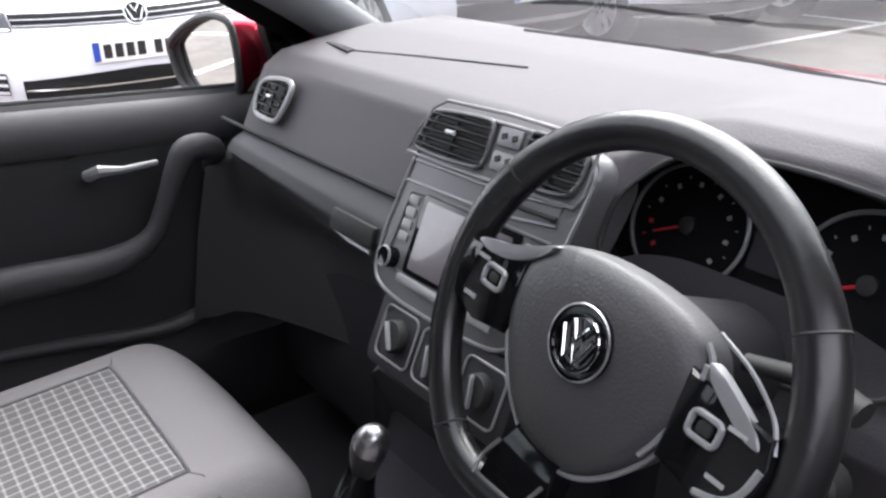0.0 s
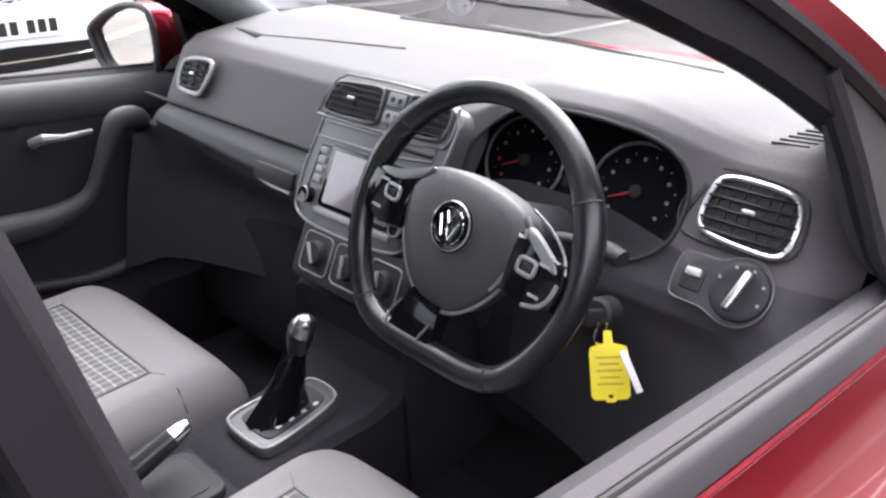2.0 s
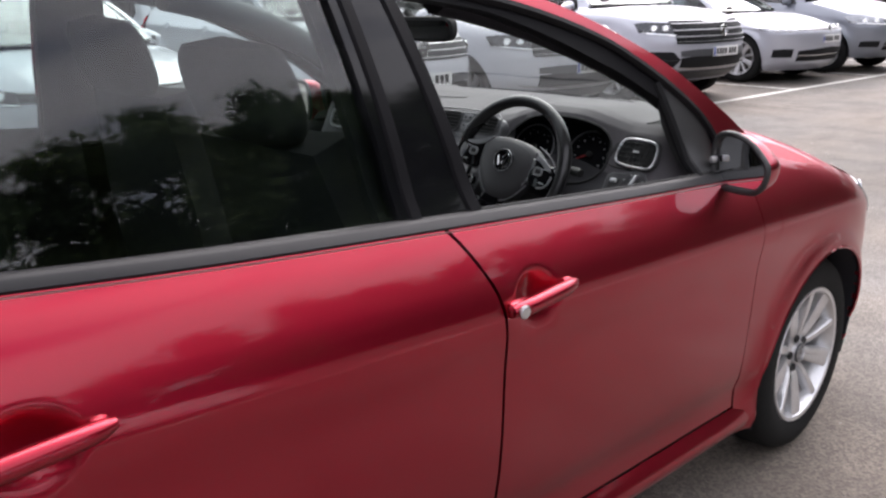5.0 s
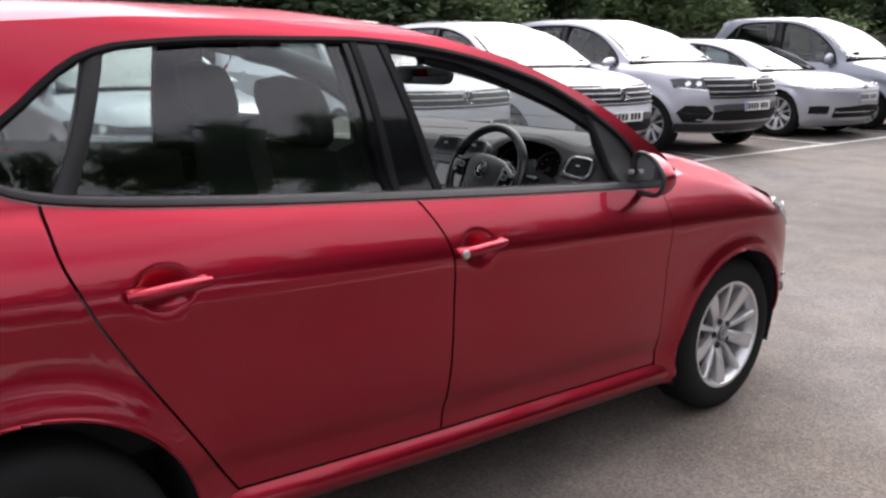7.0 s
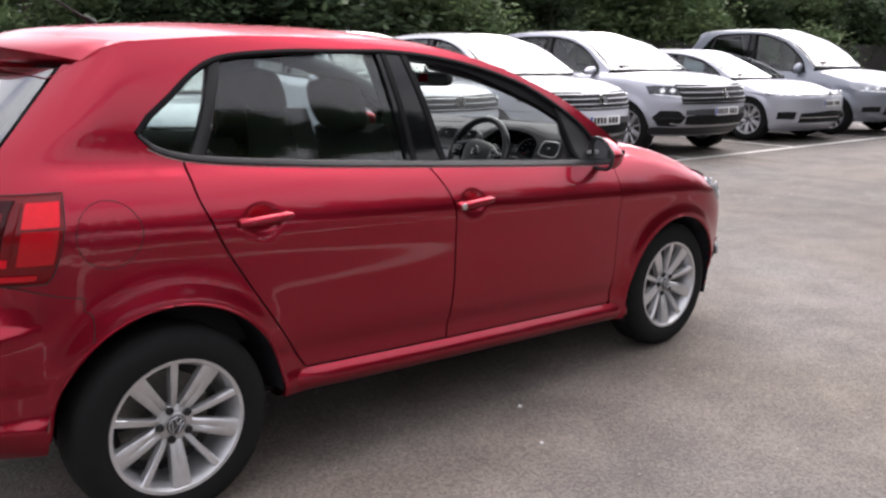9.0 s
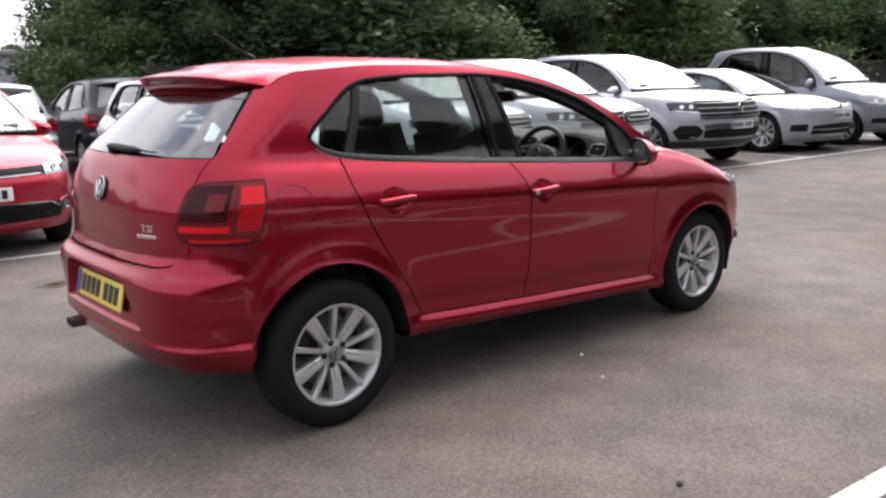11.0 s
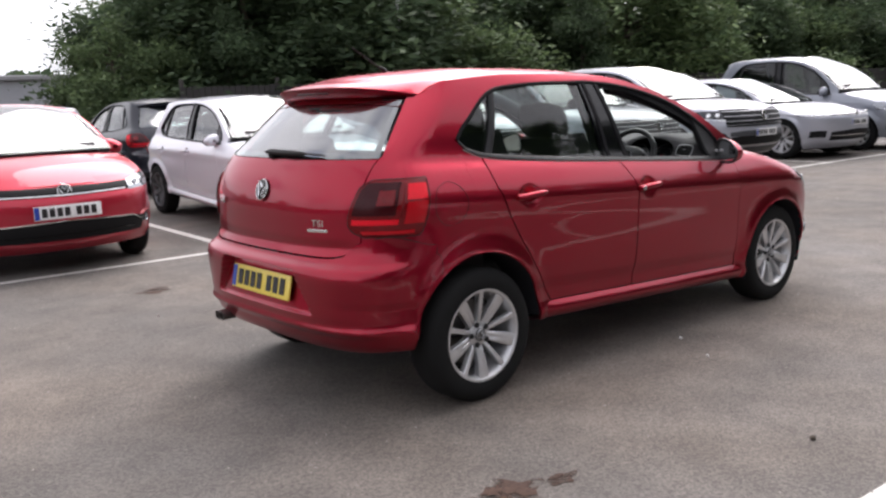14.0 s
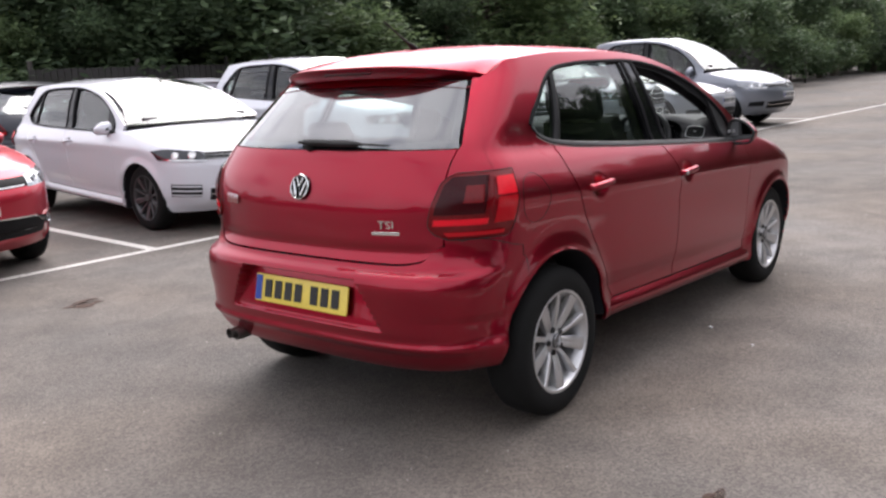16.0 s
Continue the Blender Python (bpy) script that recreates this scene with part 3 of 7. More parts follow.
    part("belt_seal", bm, RUBBER, car)
    # inner edge of the front window's frame
    bm = bmesh.new()
    g = []
    for x in dense(1.0, 1.93, .035):
        z = dlo_top(x)
        d = min(.026 + .030 * min(1, max(0, (x - 1.25) / .3)), max(.004, (z - belt(x)) * .3))
        g.append([(x, s * (side_y(x, z - .004) - .006), z - .004), (x, s * (side_y(x, z - d) - .010), z - d), (x, s * (side_y(x, z - d) - .040), z - d - .004), (x, s * (side_y(x, z - d) - .046), z + .004)])
    grid(bm, g)
    part("window_frame", bm, FRAME, car)
    # pillars between the side windows
    bm = bmesh.new()
    g = []
    for k in range(13):
        f = k / 12
        xa, xb = .905 - .025 * f, .930 - .022 * f
        row = []
        for u in lin(0, 1, 5):
            x = xa + (xb - xa) * u
            z = belt(x) + .008 + (dlo_top(x) - .006 - belt(x) - .008) * f
            row.append((x, s * (side_y(x, z) - .003), z))
        g.append(row)
    vs = grid(bm, g)
    skirt(bm, vs, (0, -s * .03, 0))
    part("pillar_cover", bm, GLOSSB, car, "gloss black B-pillar cover")
    bm = bmesh.new()
    g = []
    for k in range(13):
        f = k / 12
        xa, xb = .944 - .024 * f, 1.062 - .072 * f
        row = []
        for u in lin(0, 1, 5):
            x = xa + (xb - xa) * u
            z = belt(x) + .008 + (dlo_top(x) - .006 - belt(x) - .008) * f
            row.append((x, s * (side_y(x, z) - .003), z))
        g.append(row)
    vs = grid(bm, g)
    skirt(bm, vs, (0, -s * .03, 0))
    part("pillar_cover", bm, GLOSSB, car)
    for xa, xb, half in ((.937, .911, .013), (1.071, 1.001, .0165)):
        bm = bmesh.new()
        g = []
        for f in lin(0, 1, 13):
            xc = xa + (xb - xa) * f
            row = []
            for u, o in ((-1, -.004), (-.75, .003), (.75, .003), (1, -.004), (1, -.022)):
                x = xc + u * half
                z = belt(x) + .008 + (dlo_top(x) - .006 - belt(x) - .008) * f
                row.append((x, s * (side_y(x, z) + o), z))
            g.append(row)
        grid(bm, g)
        part("glass_run", bm, FRAME, car, "satin grey window frame")
    bm = bmesh.new()
    g = []
    for k in range(11):
        f = k / 10
        xc = .150 + .115 * f
        row = []
        for u in (-.021, -.010, .010, .021):
            x = xc + u
            z = belt(x) + .006 + (dlo_top(x) - .004 - belt(x) - .006) * f
            row.append((x, s * (side_y(x, z) - (.006 if abs(u) > .015 else .0005)), z))
        g.append(row)
    vs = grid(bm, g)
    skirt(bm, vs, (0, -s * .025, 0))
    part("window_bar", bm, TRIM, car)
    # black corner piece that carries the mirror
    bm = bmesh.new()
    g = []
    fwd = 0 if s < 0 else .075
    for x in dense(1.762 + fwd, 1.985, .0115):
        lo = max(belt(x) + .010, .944 + (1.806 + fwd - x) * 2.9)
        hi = max(lo + .003, dlo_top(min(x, 1.955)) - .004 + (x > 1.955) * .01)
        g.append([(x, s * (side_y(x, z) - .004), z) for z in lin(lo, hi, 6)])
    vs = grid(bm, g)
    skirt(bm, vs, (0, -s * .03, 0))
    part("mirror_corner", bm, BLACKP, car)
    if s > 0:
        fwd = .09
    bm = bmesh.new()
    tube(bm, [(x + fwd, s * (side_y(x + fwd, z) - .012), z) for x, z in ((1.812, .945), (1.800, .985), (1.785, 1.03), (1.768, 1.08), (1.752, 1.13), (1.74, 1.165))[:6 if s < 0 else 3]], .013, 8)
    part("window_channel", bm, GRILLE, car)
    # side glass
    panes = [("quarter_glass", [(-.005, .128), (.11, .255)], GLASSR), ("rear_door_glass", [(.172, .905), (.285, .88)], GLASSR)]
    if s > 0:
        panes.append(("front_door_glass", [(1.108, 1.90), (1.043, 1.60)], GLASS))
    for name, (lo2, hi2), gm in panes:
        bm = bmesh.new()
        g = []
        if name == "front_door_glass":
            for x in dense(1.05, 1.90, .04):
                g.append([(x, s * (side_y(x, z) - .018), z) for z in lin(belt(x) - .01, dlo_top(x), 8)])
        elif name == "quarter_glass":
            for x in dense(-.015, .255, .02):
                lo = belt(x) if x < .15 else belt(x) + (x - .15) / .115 * (dlo_top(x) - belt(x))
                g.append([(x, s * (side_y(x, z) - .014), z) for z in lin(min(lo, dlo_top(x) - .002), dlo_top(x), 6)])
        else:
            for f in lin(0, 1, 10):
                row = []
                for u in lin(0, 1, 14):
                    x = (lo2[0] + (hi2[0] - lo2[0]) * f) * (1 - u) + (lo2[1] + (hi2[1] - lo2[1]) * f) * u
                    z = belt(x) + (dlo_top(x) - belt(x)) * f
                    row.append((x, s * (side_y(x, z) - .014), z))
                g.append(row)
        grid(bm, g)
        p = part(name, bm, gm, car)

# roof
bm = bmesh.new()
g = []
for i in range(33):
    f = i / 32
    row = []
    for j in range(25):
        u = -1 + 2 * j / 24
        x0 = -.20 + .185 * abs(u) ** 3
        x1 = 1.215 + .13 * u * u
        x = x0 + (x1 - x0) * f
        ze, ye = roof_e(x), side_y(x, roof_e(x))
        crown = .058 - .014 * f
        row.append((x, u * ye, ze + crown * (1 - abs(u) ** 2.3)))
    g.append(row)
vs = grid(bm, g)
skirt(bm, vs, (0, 0, -.015))
part("roof", bm, RED, car)

# roof spoiler over the rear window
bm = bmesh.new()
g = []
for j in range(29):
    u = -1 + 2 * j / 28
    e = abs(u) ** 3

    def on_roof(x, up):
        return Vector((x, u * side_y(x, roof_e(x)), roof_e(x) + .058 * (1 - abs(u) ** 2.3) + up))

    tip = Vector((-.312 + .200 * e, u * .548, 1.412 - .048 * e))
    x0 = -.20 + .185 * e
    under = tip + Vector((.026, 0, -.044)) * (1 - .4 * e)
    inner = tip + Vector((.070, 0, -.052)) * (1 - .7 * e) + Vector((.02, -.02 * u, -.02)) * e
    zg = 1.336 - .022 * e
    foot = rear_at(s_of_y(abs(u) * .525, zg), zg, .004)
    root = on_roof(x0 + .012, .002)
    g.append([on_roof(x0 + .045, -.004), on_roof(x0 + .035, .002), root, root.lerp(tip, .5) + Vector((0, 0, .008)), tip + Vector((.006, 0, .004)), tip, under, inner,
              Vector((max(foot.x, inner.x - .02), u * .525, zg + .010)), Vector((foot.x, u * .525, zg))])
vs = grid(bm, g)
bm.faces.new([v for v in vs[0]])
bm.faces.new([v for v in vs[-1]][::-1])
part("roof_spoiler", bm, RED, car, angle=55)
bm = bmesh.new()
box(bm, (-.2955, 0, 1.386), (.010, .26, .012), None, .004)
part("brake_light", bm, TAILD, car, "dark red high brake light under the spoiler")

# aerial
bm = bmesh.new()
tube(bm, [(.13, 0, 1.484), (.11, 0, 1.500), (.09, 0, 1.508)], [.020, .014, .006], 10, flat=.7)
part("aerial_base", bm, RUBBER, car)
bm = bmesh.new()
tube(bm, [(.10, 0, 1.502), (-.06, 0, 1.60)], [.005, .003], 8)
part("aerial", bm, RUBBER, car)

# windscreen and its black border
def screen_at(u, v, off=0.0):
    xe = 1.345 + (2.115 - 1.345) * v
    ze = roof_e(xe)
    ye = side_y(xe, ze) - .004
    xc = 1.215 + (2.30 - 1.215) * v
    zc = 1.465 + (1.005 - 1.465) * v + .018 * math.sin(math.pi * v)
    k = abs(u) ** 2.2
    return Vector((xc + (xe - xc) * k + off * .5, u * ye, zc + (ze - zc) * k + off))


bm = bmesh.new()
grid(bm, [[screen_at(u, v) for u in lin(-.97, .97, 21)] for v in lin(.02, .985, 17)])
part("windscreen", bm, SCREENGLASS, car)
bm = bmesh.new()
for us, vs_ in (((-1, -.955), (0, 1)), ((.955, 1), (0, 1)), ((-.955, .955), (0, .05)), ((-.955, .955), (.965, 1.0))):
    grid(bm, [[screen_at(u, v, -.003) for u in lin(us[0], us[1], 9)] for v in lin(vs_[0], vs_[1], 15)])
part("screen_border", bm, GLOSSB, car, "black printed border of the windscreen")

# bonnet
bm = bmesh.new()
g = []
top = curve_fn([(1.99, .940), (2.16, .945), (2.3, .915), (2.5, .872), (2.7, .815), (2.86, .745)])
for i in range(22):
    f = i / 21
    row = []
    for j in range(25):
        u = -1 + 2 * j / 24
        xe = 2.125 + (2.80 - 2.125) * f
        xc = 2.325 + (3.17 - 2.325) * f
        k = abs(u) ** 2.2
        x = xc + (xe - xc) * k
        ze, ye = top(xe), side_y(xe, top(xe)) - .004
        zc = .978 - .045 * f - .175 * f ** 3.0
        z = zc + (ze - zc) * abs(u) ** 3
        row.append((x, u * ye, z))
    g.append(row)
vs = grid(bm, g)
skirt(bm, vs, (0, 0, -.02))
part("bonnet", bm, RED, car)

HLAMP = mat("headlamp_inner", (0.30, 0.31, 0.33), .16, .75, vary=.3, scale=30)


def emblem(parent, m, r, flat=False):
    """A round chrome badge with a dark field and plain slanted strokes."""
    bm = bmesh.new()
    lathe(bm, [(r, 0), (r, .006), (r * .93, .010), (r * .86, .008), (r * .84, .004), (0, .004)], 32, m @ pose(0, 0, 0, 90))
    b = part("badge", bm, GLOSSB, parent, "round chrome and black badge")
    bm = bmesh.new()
    tube(bm, [m @ Vector((r * .93 * math.cos(a), r * .93 * math.sin(a), .007)) for a in lin(0, 2 * math.pi * 39 / 40, 40)], r * .065, 6, closed=True)
    part("badge_ring", bm, CHROME, parent if flat else b)
    for line in (((-.34, .70), (0, .08), (.34, .70)), ((-.68, .38), (-.26, -.68), (0, -.10), (.26, -.68), (.68, .38))):
        bm = bmesh.new()
        tube(bm, [m @ Vector((x * r, y * r, .008)) for x, y in line], r * .075, 6)
        part("badge_stroke", bm, CHROME, parent if flat else b)
    return b


def facing(p, out, up=(0, 0, 1)):
    """A pose at p whose z points out and whose y points up."""
    z = Vector(out).normalized()
    x = Vector(up).cross(z).normalized()
    y = z.cross(x)
    m = Matrix((x, y, z)).transposed().to_4x4()
    m.translation = p
    return m


def number_plate(parent, m, colour, name="number_plate"):
    """A pressed plate 520 by 111 mm with a blue end band and plain dark bars for its characters."""
    bm = bmesh.new()
    plate(bm, rounded(.520, .111, .008, 3), m, .006, .001)
    p = part(name, bm, colour, parent)
    bm = bmesh.new()
    box(bm, (-.238, 0, .0075), (.036, .100, .002))
    bm.transform(m)
    part("end_band", bm, BLUEPL, p)
    for k, x in enumerate((-.180, -.122, -.064, -.006, .082, .140, .198)):
        bm = bmesh.new()
        box(bm, (x, 0, .008), (.042, .072, .003), None, .006, 1)
        bm.transform(m)
        part("character_bar", bm, INK, p, smooth=False)
    return p


# front bumper with grille and lamps
def front_at(s, z, off=0.0):
    a = abs(s) * math.pi / 2
    x = x_front(z) - LF * (1 - math.cos(a) ** (2 / NF))
    w = w_of(zp(x, z)) * taper(x) + flare(x, z)
    return Vector((x + off * math.cos(a) ** .7, math.copysign(1, s) * (w * math.sin(a) ** (2 / NF) + off * math.sin(a)), z))


bm = bmesh.new()
g = []
for z in lin(.20, .80, 22):
    row = []
    for s in lin(-.93, .93, 49):
        low = max(0.0, (abs(s) - .68) / .25)
        p = front_at(s, z + .065 * low * (.80 - z) / .60)
        if abs(p.x - 2.452) < .355 and p.z < .64:
            r = ARCHES[1][2]
            dz = p.z - ARCHES[1][1]
            lim = 2.452 + (math.sqrt(max(0, r * r - dz * dz)) if abs(dz) < r else 0)
            p.x = max(p.x, lim)
        row.append(p)
    g.append(row)
grid(bm, g)
part("front_bumper", bm, RED, car)


def front_patch(name, s0, s1, zlo, zhi, material, off=.004, label="", parent=car):
    """A patch on the nose; zlo and zhi give the height by |s|."""
    bm = bmesh.new()
    g = [[front_at(q, zlo(abs(q)) + (zhi(abs(q)) - zlo(abs(q))) * v, off) for q in lin(s0, s1, max(8, int(abs(s1 - s0) * 36)))] for v in lin(0, 1, 7)]
    vs = grid(bm, g)
    skirt(bm, vs, (-.012, 0, 0))
    return part(name, bm, material, parent, label)


front_patch("upper_grille", -.44, .44, lambda q: .668 + .02 * q, lambda q: .742 + .015 * q, GRILLE)
front_patch("grille_strip", -.40, .40, lambda q: .674 + .02 * q, lambda q: .682 + .02 * q, CHROME, .008)
front_patch("lower_grille", -.62, .62, lambda q: .300, lambda q: .462 - .05 * q, GRILLE, .004)
front_patch("grille_bar", -.49, .49, lambda q: .345, lambda q: .354, GLOSSB, .010)
lip_z = lambda q: .462 - .05 * q - .040 * math.exp(-((q - .56) / .05) ** 2) + .12 * max(0, q - .60)
front_patch("chrome_lip", -.78, .78, lip_z, lambda q: lip_z(q) + .013, CHROME, .012)
for s in (-1, 1):
    hl = front_patch("headlamp", s * .44, s * .80, lambda q: .668 + .03 * max(0, q - .44), lambda q: .752 + .16 * (q - .44) - .22 * max(0, q - .70), HLAMP, .004, "clear-lensed headlamp")
    for q, r in ((.54, .036), (.67, .040)):
        bm = bmesh.new()
        a2 = math.pi / 2 * q
        lathe(bm, [(r, 0), (r, .005), (r * .8, .006), (r * .66, .002), (0, .005)], 20, facing(front_at(s * q, .718, .004), (math.cos(a2), s * math.sin(a2), .25)) @ pose(0, 0, 0, 90))
        part("lamp_unit", bm, HLAMP, hl)
    fog = front_patch("fog_lamp_panel", s * .60, s * .76, lambda q: .365, lambda q: .425, BLACKP, .006)
    bm = bmesh.new()
    lathe(bm, [(.034, 0), (.034, .010), (.028, .012), (.022, .004), (0, .006)], 20, facing(front_at(s * .67, .395, .006), (.7, s * .7, 0)) @ pose(0, 0, 0, 90))
    part("fog_lamp", bm, HLAMP, fog)

# tail: bumper, tailgate, glass and lamps
seam_z = curve_fn([(0, .700), (.3, .700), (.42, .712), (.52, .765), (.7, .795), (1.0, .74)])     # top of the bumper by s


RECESS = .050


def recess(y, z):
    """Depth of the plate's hollow in the bumper."""
    t = (z - .455) / (.648 - .455)
    if not 0 < t < 1:
        return 0.0
    half = .425 - .115 * t
    e = min(1, max(0, (half - abs(y)) / .013)) * min(1, max(0, t / .06)) * min(1, max(0, (1 - t) / .08))
    return RECESS * (.25 + t) * e * e * (3 - 2 * e)


bm = bmesh.new()
ss = sorted(set(lin(-1, 1, 161)))
g = []
for k in range(101):
    f = k / 100
    row = []
    for s in ss:
        lo = .305 + .005 * abs(s)
        z = lo + (seam_z(abs(s)) - lo) * f
        p = rear_at(s, z)
        dz = z - ARCHES[0][1]
        if abs(s) > .8:
            lim = -(math.sqrt(max(0, .355 ** 2 - dz * dz))) if dz < .355 else 9
            q = side_y(-.345, z)
            x = p.x if p.x < min(-.345, lim) else min(-.345, lim)
            p = Vector((x, math.copysign(side_y(x, z), p.y), z))
        p.x += recess(p.y, z)
        # long crease above the lower lip
        p.x -= .012 * math.exp(-((z - .40) / .018) ** 2)
        row.append(p)
    g.append(row)
vs = grid(bm, g)
part("rear_bumper", bm, RED, car, "red rear bumper with a hollow for the plate")
# flank between bumper end and quarter panel
for s in (-1, 1):
    bm = bmesh.new()
    tube(bm, [rear_at(-s * q, seam_z(q), .0005) for q in lin(.62, .99, 12)] + [Vector((x, s * side_y(x, z), z)) for x, z in ((-.235, .705), (-.215, .69), (-.215, .655), (-.222, .615))], .0016, 5)
    part("bumper_seam", bm, RUBBER, car)

gate_top = 1.105


def gate_edge(z):
    """s of the tailgate's side edge."""
    return s_of_y(.615 + .03 * max(0, (1.0 - z)), z)


# tailgate skin below the glass
bm = bmesh.new()
g = []
for f in lin(0, 1, 30):
    row = []
    for u in lin(-1, 1, 51):
        zt = gate_top
        s_e = gate_edge(.9)
        s = u * s_e
        z = seam_z(abs(s)) + .008 + (zt - seam_z(abs(s)) - .008) * f
        se = gate_edge(z) if z > .8 else gate_edge(.8)
        p = rear_at(u * se, z)
        p.x += .010 * math.exp(-((z - .745) / .02) ** 2) * (1 - abs(u) ** 6)
        row.append(p)
    g.append(row)
vs = grid(bm, g)
skirt(bm, vs, (.02, 0, 0))
part("tailgate", bm, RED, car)
# corner skin between tailgate and quarter panel
for s in (-1, 1):
    bm = bmesh.new()
    g = []
    for f in lin(0, 1, 36):
        row = []
        for u in lin(0, 1, 14):
            zlo, zhi = .73, 1.352
            z = zlo + (zhi - zlo) * f
            se = gate_edge(max(z, .8)) if z < 1.105 else s_of_y(.625 - .115 * (z - 1.105) / .25, z)
            xj = x_join(z) + .022
            rest = 1 - (xj - x_rear(z)) / lr_of(z)
            s1 = math.acos(max(0.0, rest) ** (nr_of(z) / 2)) * 2 / math.pi
            q = se + .008 + (max(s1, se + .02) - se - .008) * u
            row.append(rear_at(-s * q, z, -.0022 * max(0.0, (u - .6) / .4)))
        g.append(row)
    vs = grid(bm, g)
    part("rear_corner", bm, RED, car)
# rear window
bm = bmesh.new()
g = []
for f in lin(0, 1, 16):
    row = []
    z = gate_top + .004 + (1.338 - gate_top) * f
    se = s_of_y(.618 - .112 * f, z)
    for u in lin(-1, 1, 27):
        row.append(rear_at(u * se, z, -.001))
    g.append(row)
grid(bm, g)
part("rear_window", bm, GLASSB, car)
bm = bmesh.new()
for f0, f1, a0, a1 in ((0, .10, -1, 1), (.90, 1, -1, 1), (0, 1, -1, -.93), (0, 1, .93, 1)):
    g = []
    for f in lin(f0, f1, 10):
        z = gate_top + .004 + (1.338 - gate_top) * f
        se = s_of_y(.618 - .112 * f, z)
        g.append([rear_at(u * se, z, -.005) for u in lin(a0, a1, 27)])
    grid(bm, g)
part("window_border", bm, GLOSSB, car, "black printed border of the rear window")
# wiper
bm = bmesh.new()
tube(bm, [rear_at(-.03, 1.134, .020), rear_at(.0, 1.136, .026), rear_at(.10, 1.133, .028), rear_at(.17, 1.131, .026), rear_at(.19, 1.130, .022), rear_at(.31, 1.124, .016)], [.008, .017, .017, .013, .006, .004], 10, flat=.8)
tube(bm, [rear_at(.0, 1.110, .0), rear_at(.0, 1.13, .026)], .016, 10)
part("rear_wiper", bm, RUBBER, car)

# tail lamps
TAILM = mat("tail_lamp_mid_red", (0.46, 0.006, 0.012), 0.25, coat=0.0, spec=0.3, vary=0.1, vary_rough=0.04)
for s in (-1, 1):
    outer = curve_fn([(.79, .885), (.82, .915), (.95, .952), (1.03, .958)])
    inner = curve_fn([(.79, .60), (.80, .53), (.82, .485), (.85, .462), (.90, .468), (.96, .500), (1.005, .545), (1.03, .63)])
    zs_l = lin(.795, 1.028, 16)

    def lamp_at(q, z, off):
        p = rear_at(-s * q, z, off)
        return p

    bm = bmesh.new()
    g = [[lamp_at(inner(z) + (outer(z) - inner(z)) * u, z, .010 * math.sin(math.pi * min(1, max(0, (z - .795) / .233))) ** .3) for u in lin(0, 1, 22)] for z in zs_l]
    vs = grid(bm, g)
    skirt(bm, vs, lambda c: (.02 if c.x < -.42 else 0, -math.copysign(.02, c.y), 0))
    lamp = part("tail_lamp", bm, TAIL, car, "deep red tail lamp with bright red bars")
    def lamp_piece(name, q0, q1, z0, z1, m, off=.0135):
        bm = bmesh.new()
        g = [[lamp_at(inner(z) + (outer(z) - inner(z)) * u, z, off) for u in lin(q0, q1, 10)] for z in lin(z0, z1, 6)]
        vs = grid(bm, g)
        skirt(bm, vs, (.006, 0, 0))
        part(name, bm, m, lamp)
    bm = bmesh.new()
    tube(bm, [lamp_at(inner(z), z, .009) for z in zs_l] + [lamp_at(inner(1.028) + (outer(1.028) - inner(1.028)) * u, 1.028, .006) for u in lin(.05, .95, 14)]
         + [lamp_at(outer(z), z, .009) for z in zs_l[::-1]] + [lamp_at(outer(.795) + (inner(.795) - outer(.795)) * u, .795, .006) for u in lin(.05, .95, 14)], .0016, 6, closed=True)
    part("lamp_seal", bm, RUBBER, lamp)
    lamp_piece("smoked_lens", .04, .56, .885, 1.016, TAILD)
    lamp_piece("light_bar", .05, .62, .846, .868, TAILB)
    lamp_piece("light_bar", .12, .86, .808, .822, TAILM, .0125)
    lamp_piece("light_bar", .70, .955, .945, 1.008, TAILB)
    lamp_piece("light_bar", .71, .955, .848, .938, TAILM)
    lamp_piece("lens_rib", .60, .645, .876, 1.010, TAIL, .0140)
    lamp_piece("light_block", .30, .52, .925, .985, TAIL, .0150)

# badge, script and plate
emblem(car, facing(front_at(0.0001, .712, .010), (1, 0, .30)), .056)
number_plate(car, facing(front_at(0.0001, .545, .004), (1, 0, .04)), WHITEPL)
emblem(car, facing(rear_at(0, .968, .002), (-1, 0, .30)), .050)


def text_part(name, word, m, size, material, parent, depth=.002, squeeze=1.0):
    c = bpy.data.curves.new(name, "FONT")
    c.body, c.size, c.extrude, c.align_x, c.align_y = word, size, depth, "CENTER", "CENTER"
    tmp = bpy.data.objects.new(name, c)
    me = bpy.data.meshes.new_from_object(tmp)
    bpy.data.objects.remove(tmp)
    me.transform(m @ Matrix.Diagonal((squeeze, 1, 1, 1)))
    me.materials.append(material)
    ob = new(name, me)
    ob.parent = parent
    return ob


tsi = facing(rear_at(s_of_y(.418, .845), .845, .003), (-1, -.33, .05))
text_part("engine_script", "TSI", tsi, .040, CHROME, car, .002, 1.25)
bm = bmesh.new()
box(bm, (0, -.030, 0), (.112, .013, .004), None, .001, 1)
bm.transform(tsi)
part("script_bar", bm, CHROME, car)
lft = facing(rear_at(-s_of_y(.45, .90), .90, .003), (-1, .30, .05))
bm = bmesh.new()
for k in range(4):
    box(bm, (-.045 + .03 * k, .0, .001), (.022, .036, .004), None, .004, 1)
bm.transform(lft)
part("script_bar", bm, CHROME, car, "chrome letters on the tailgate")


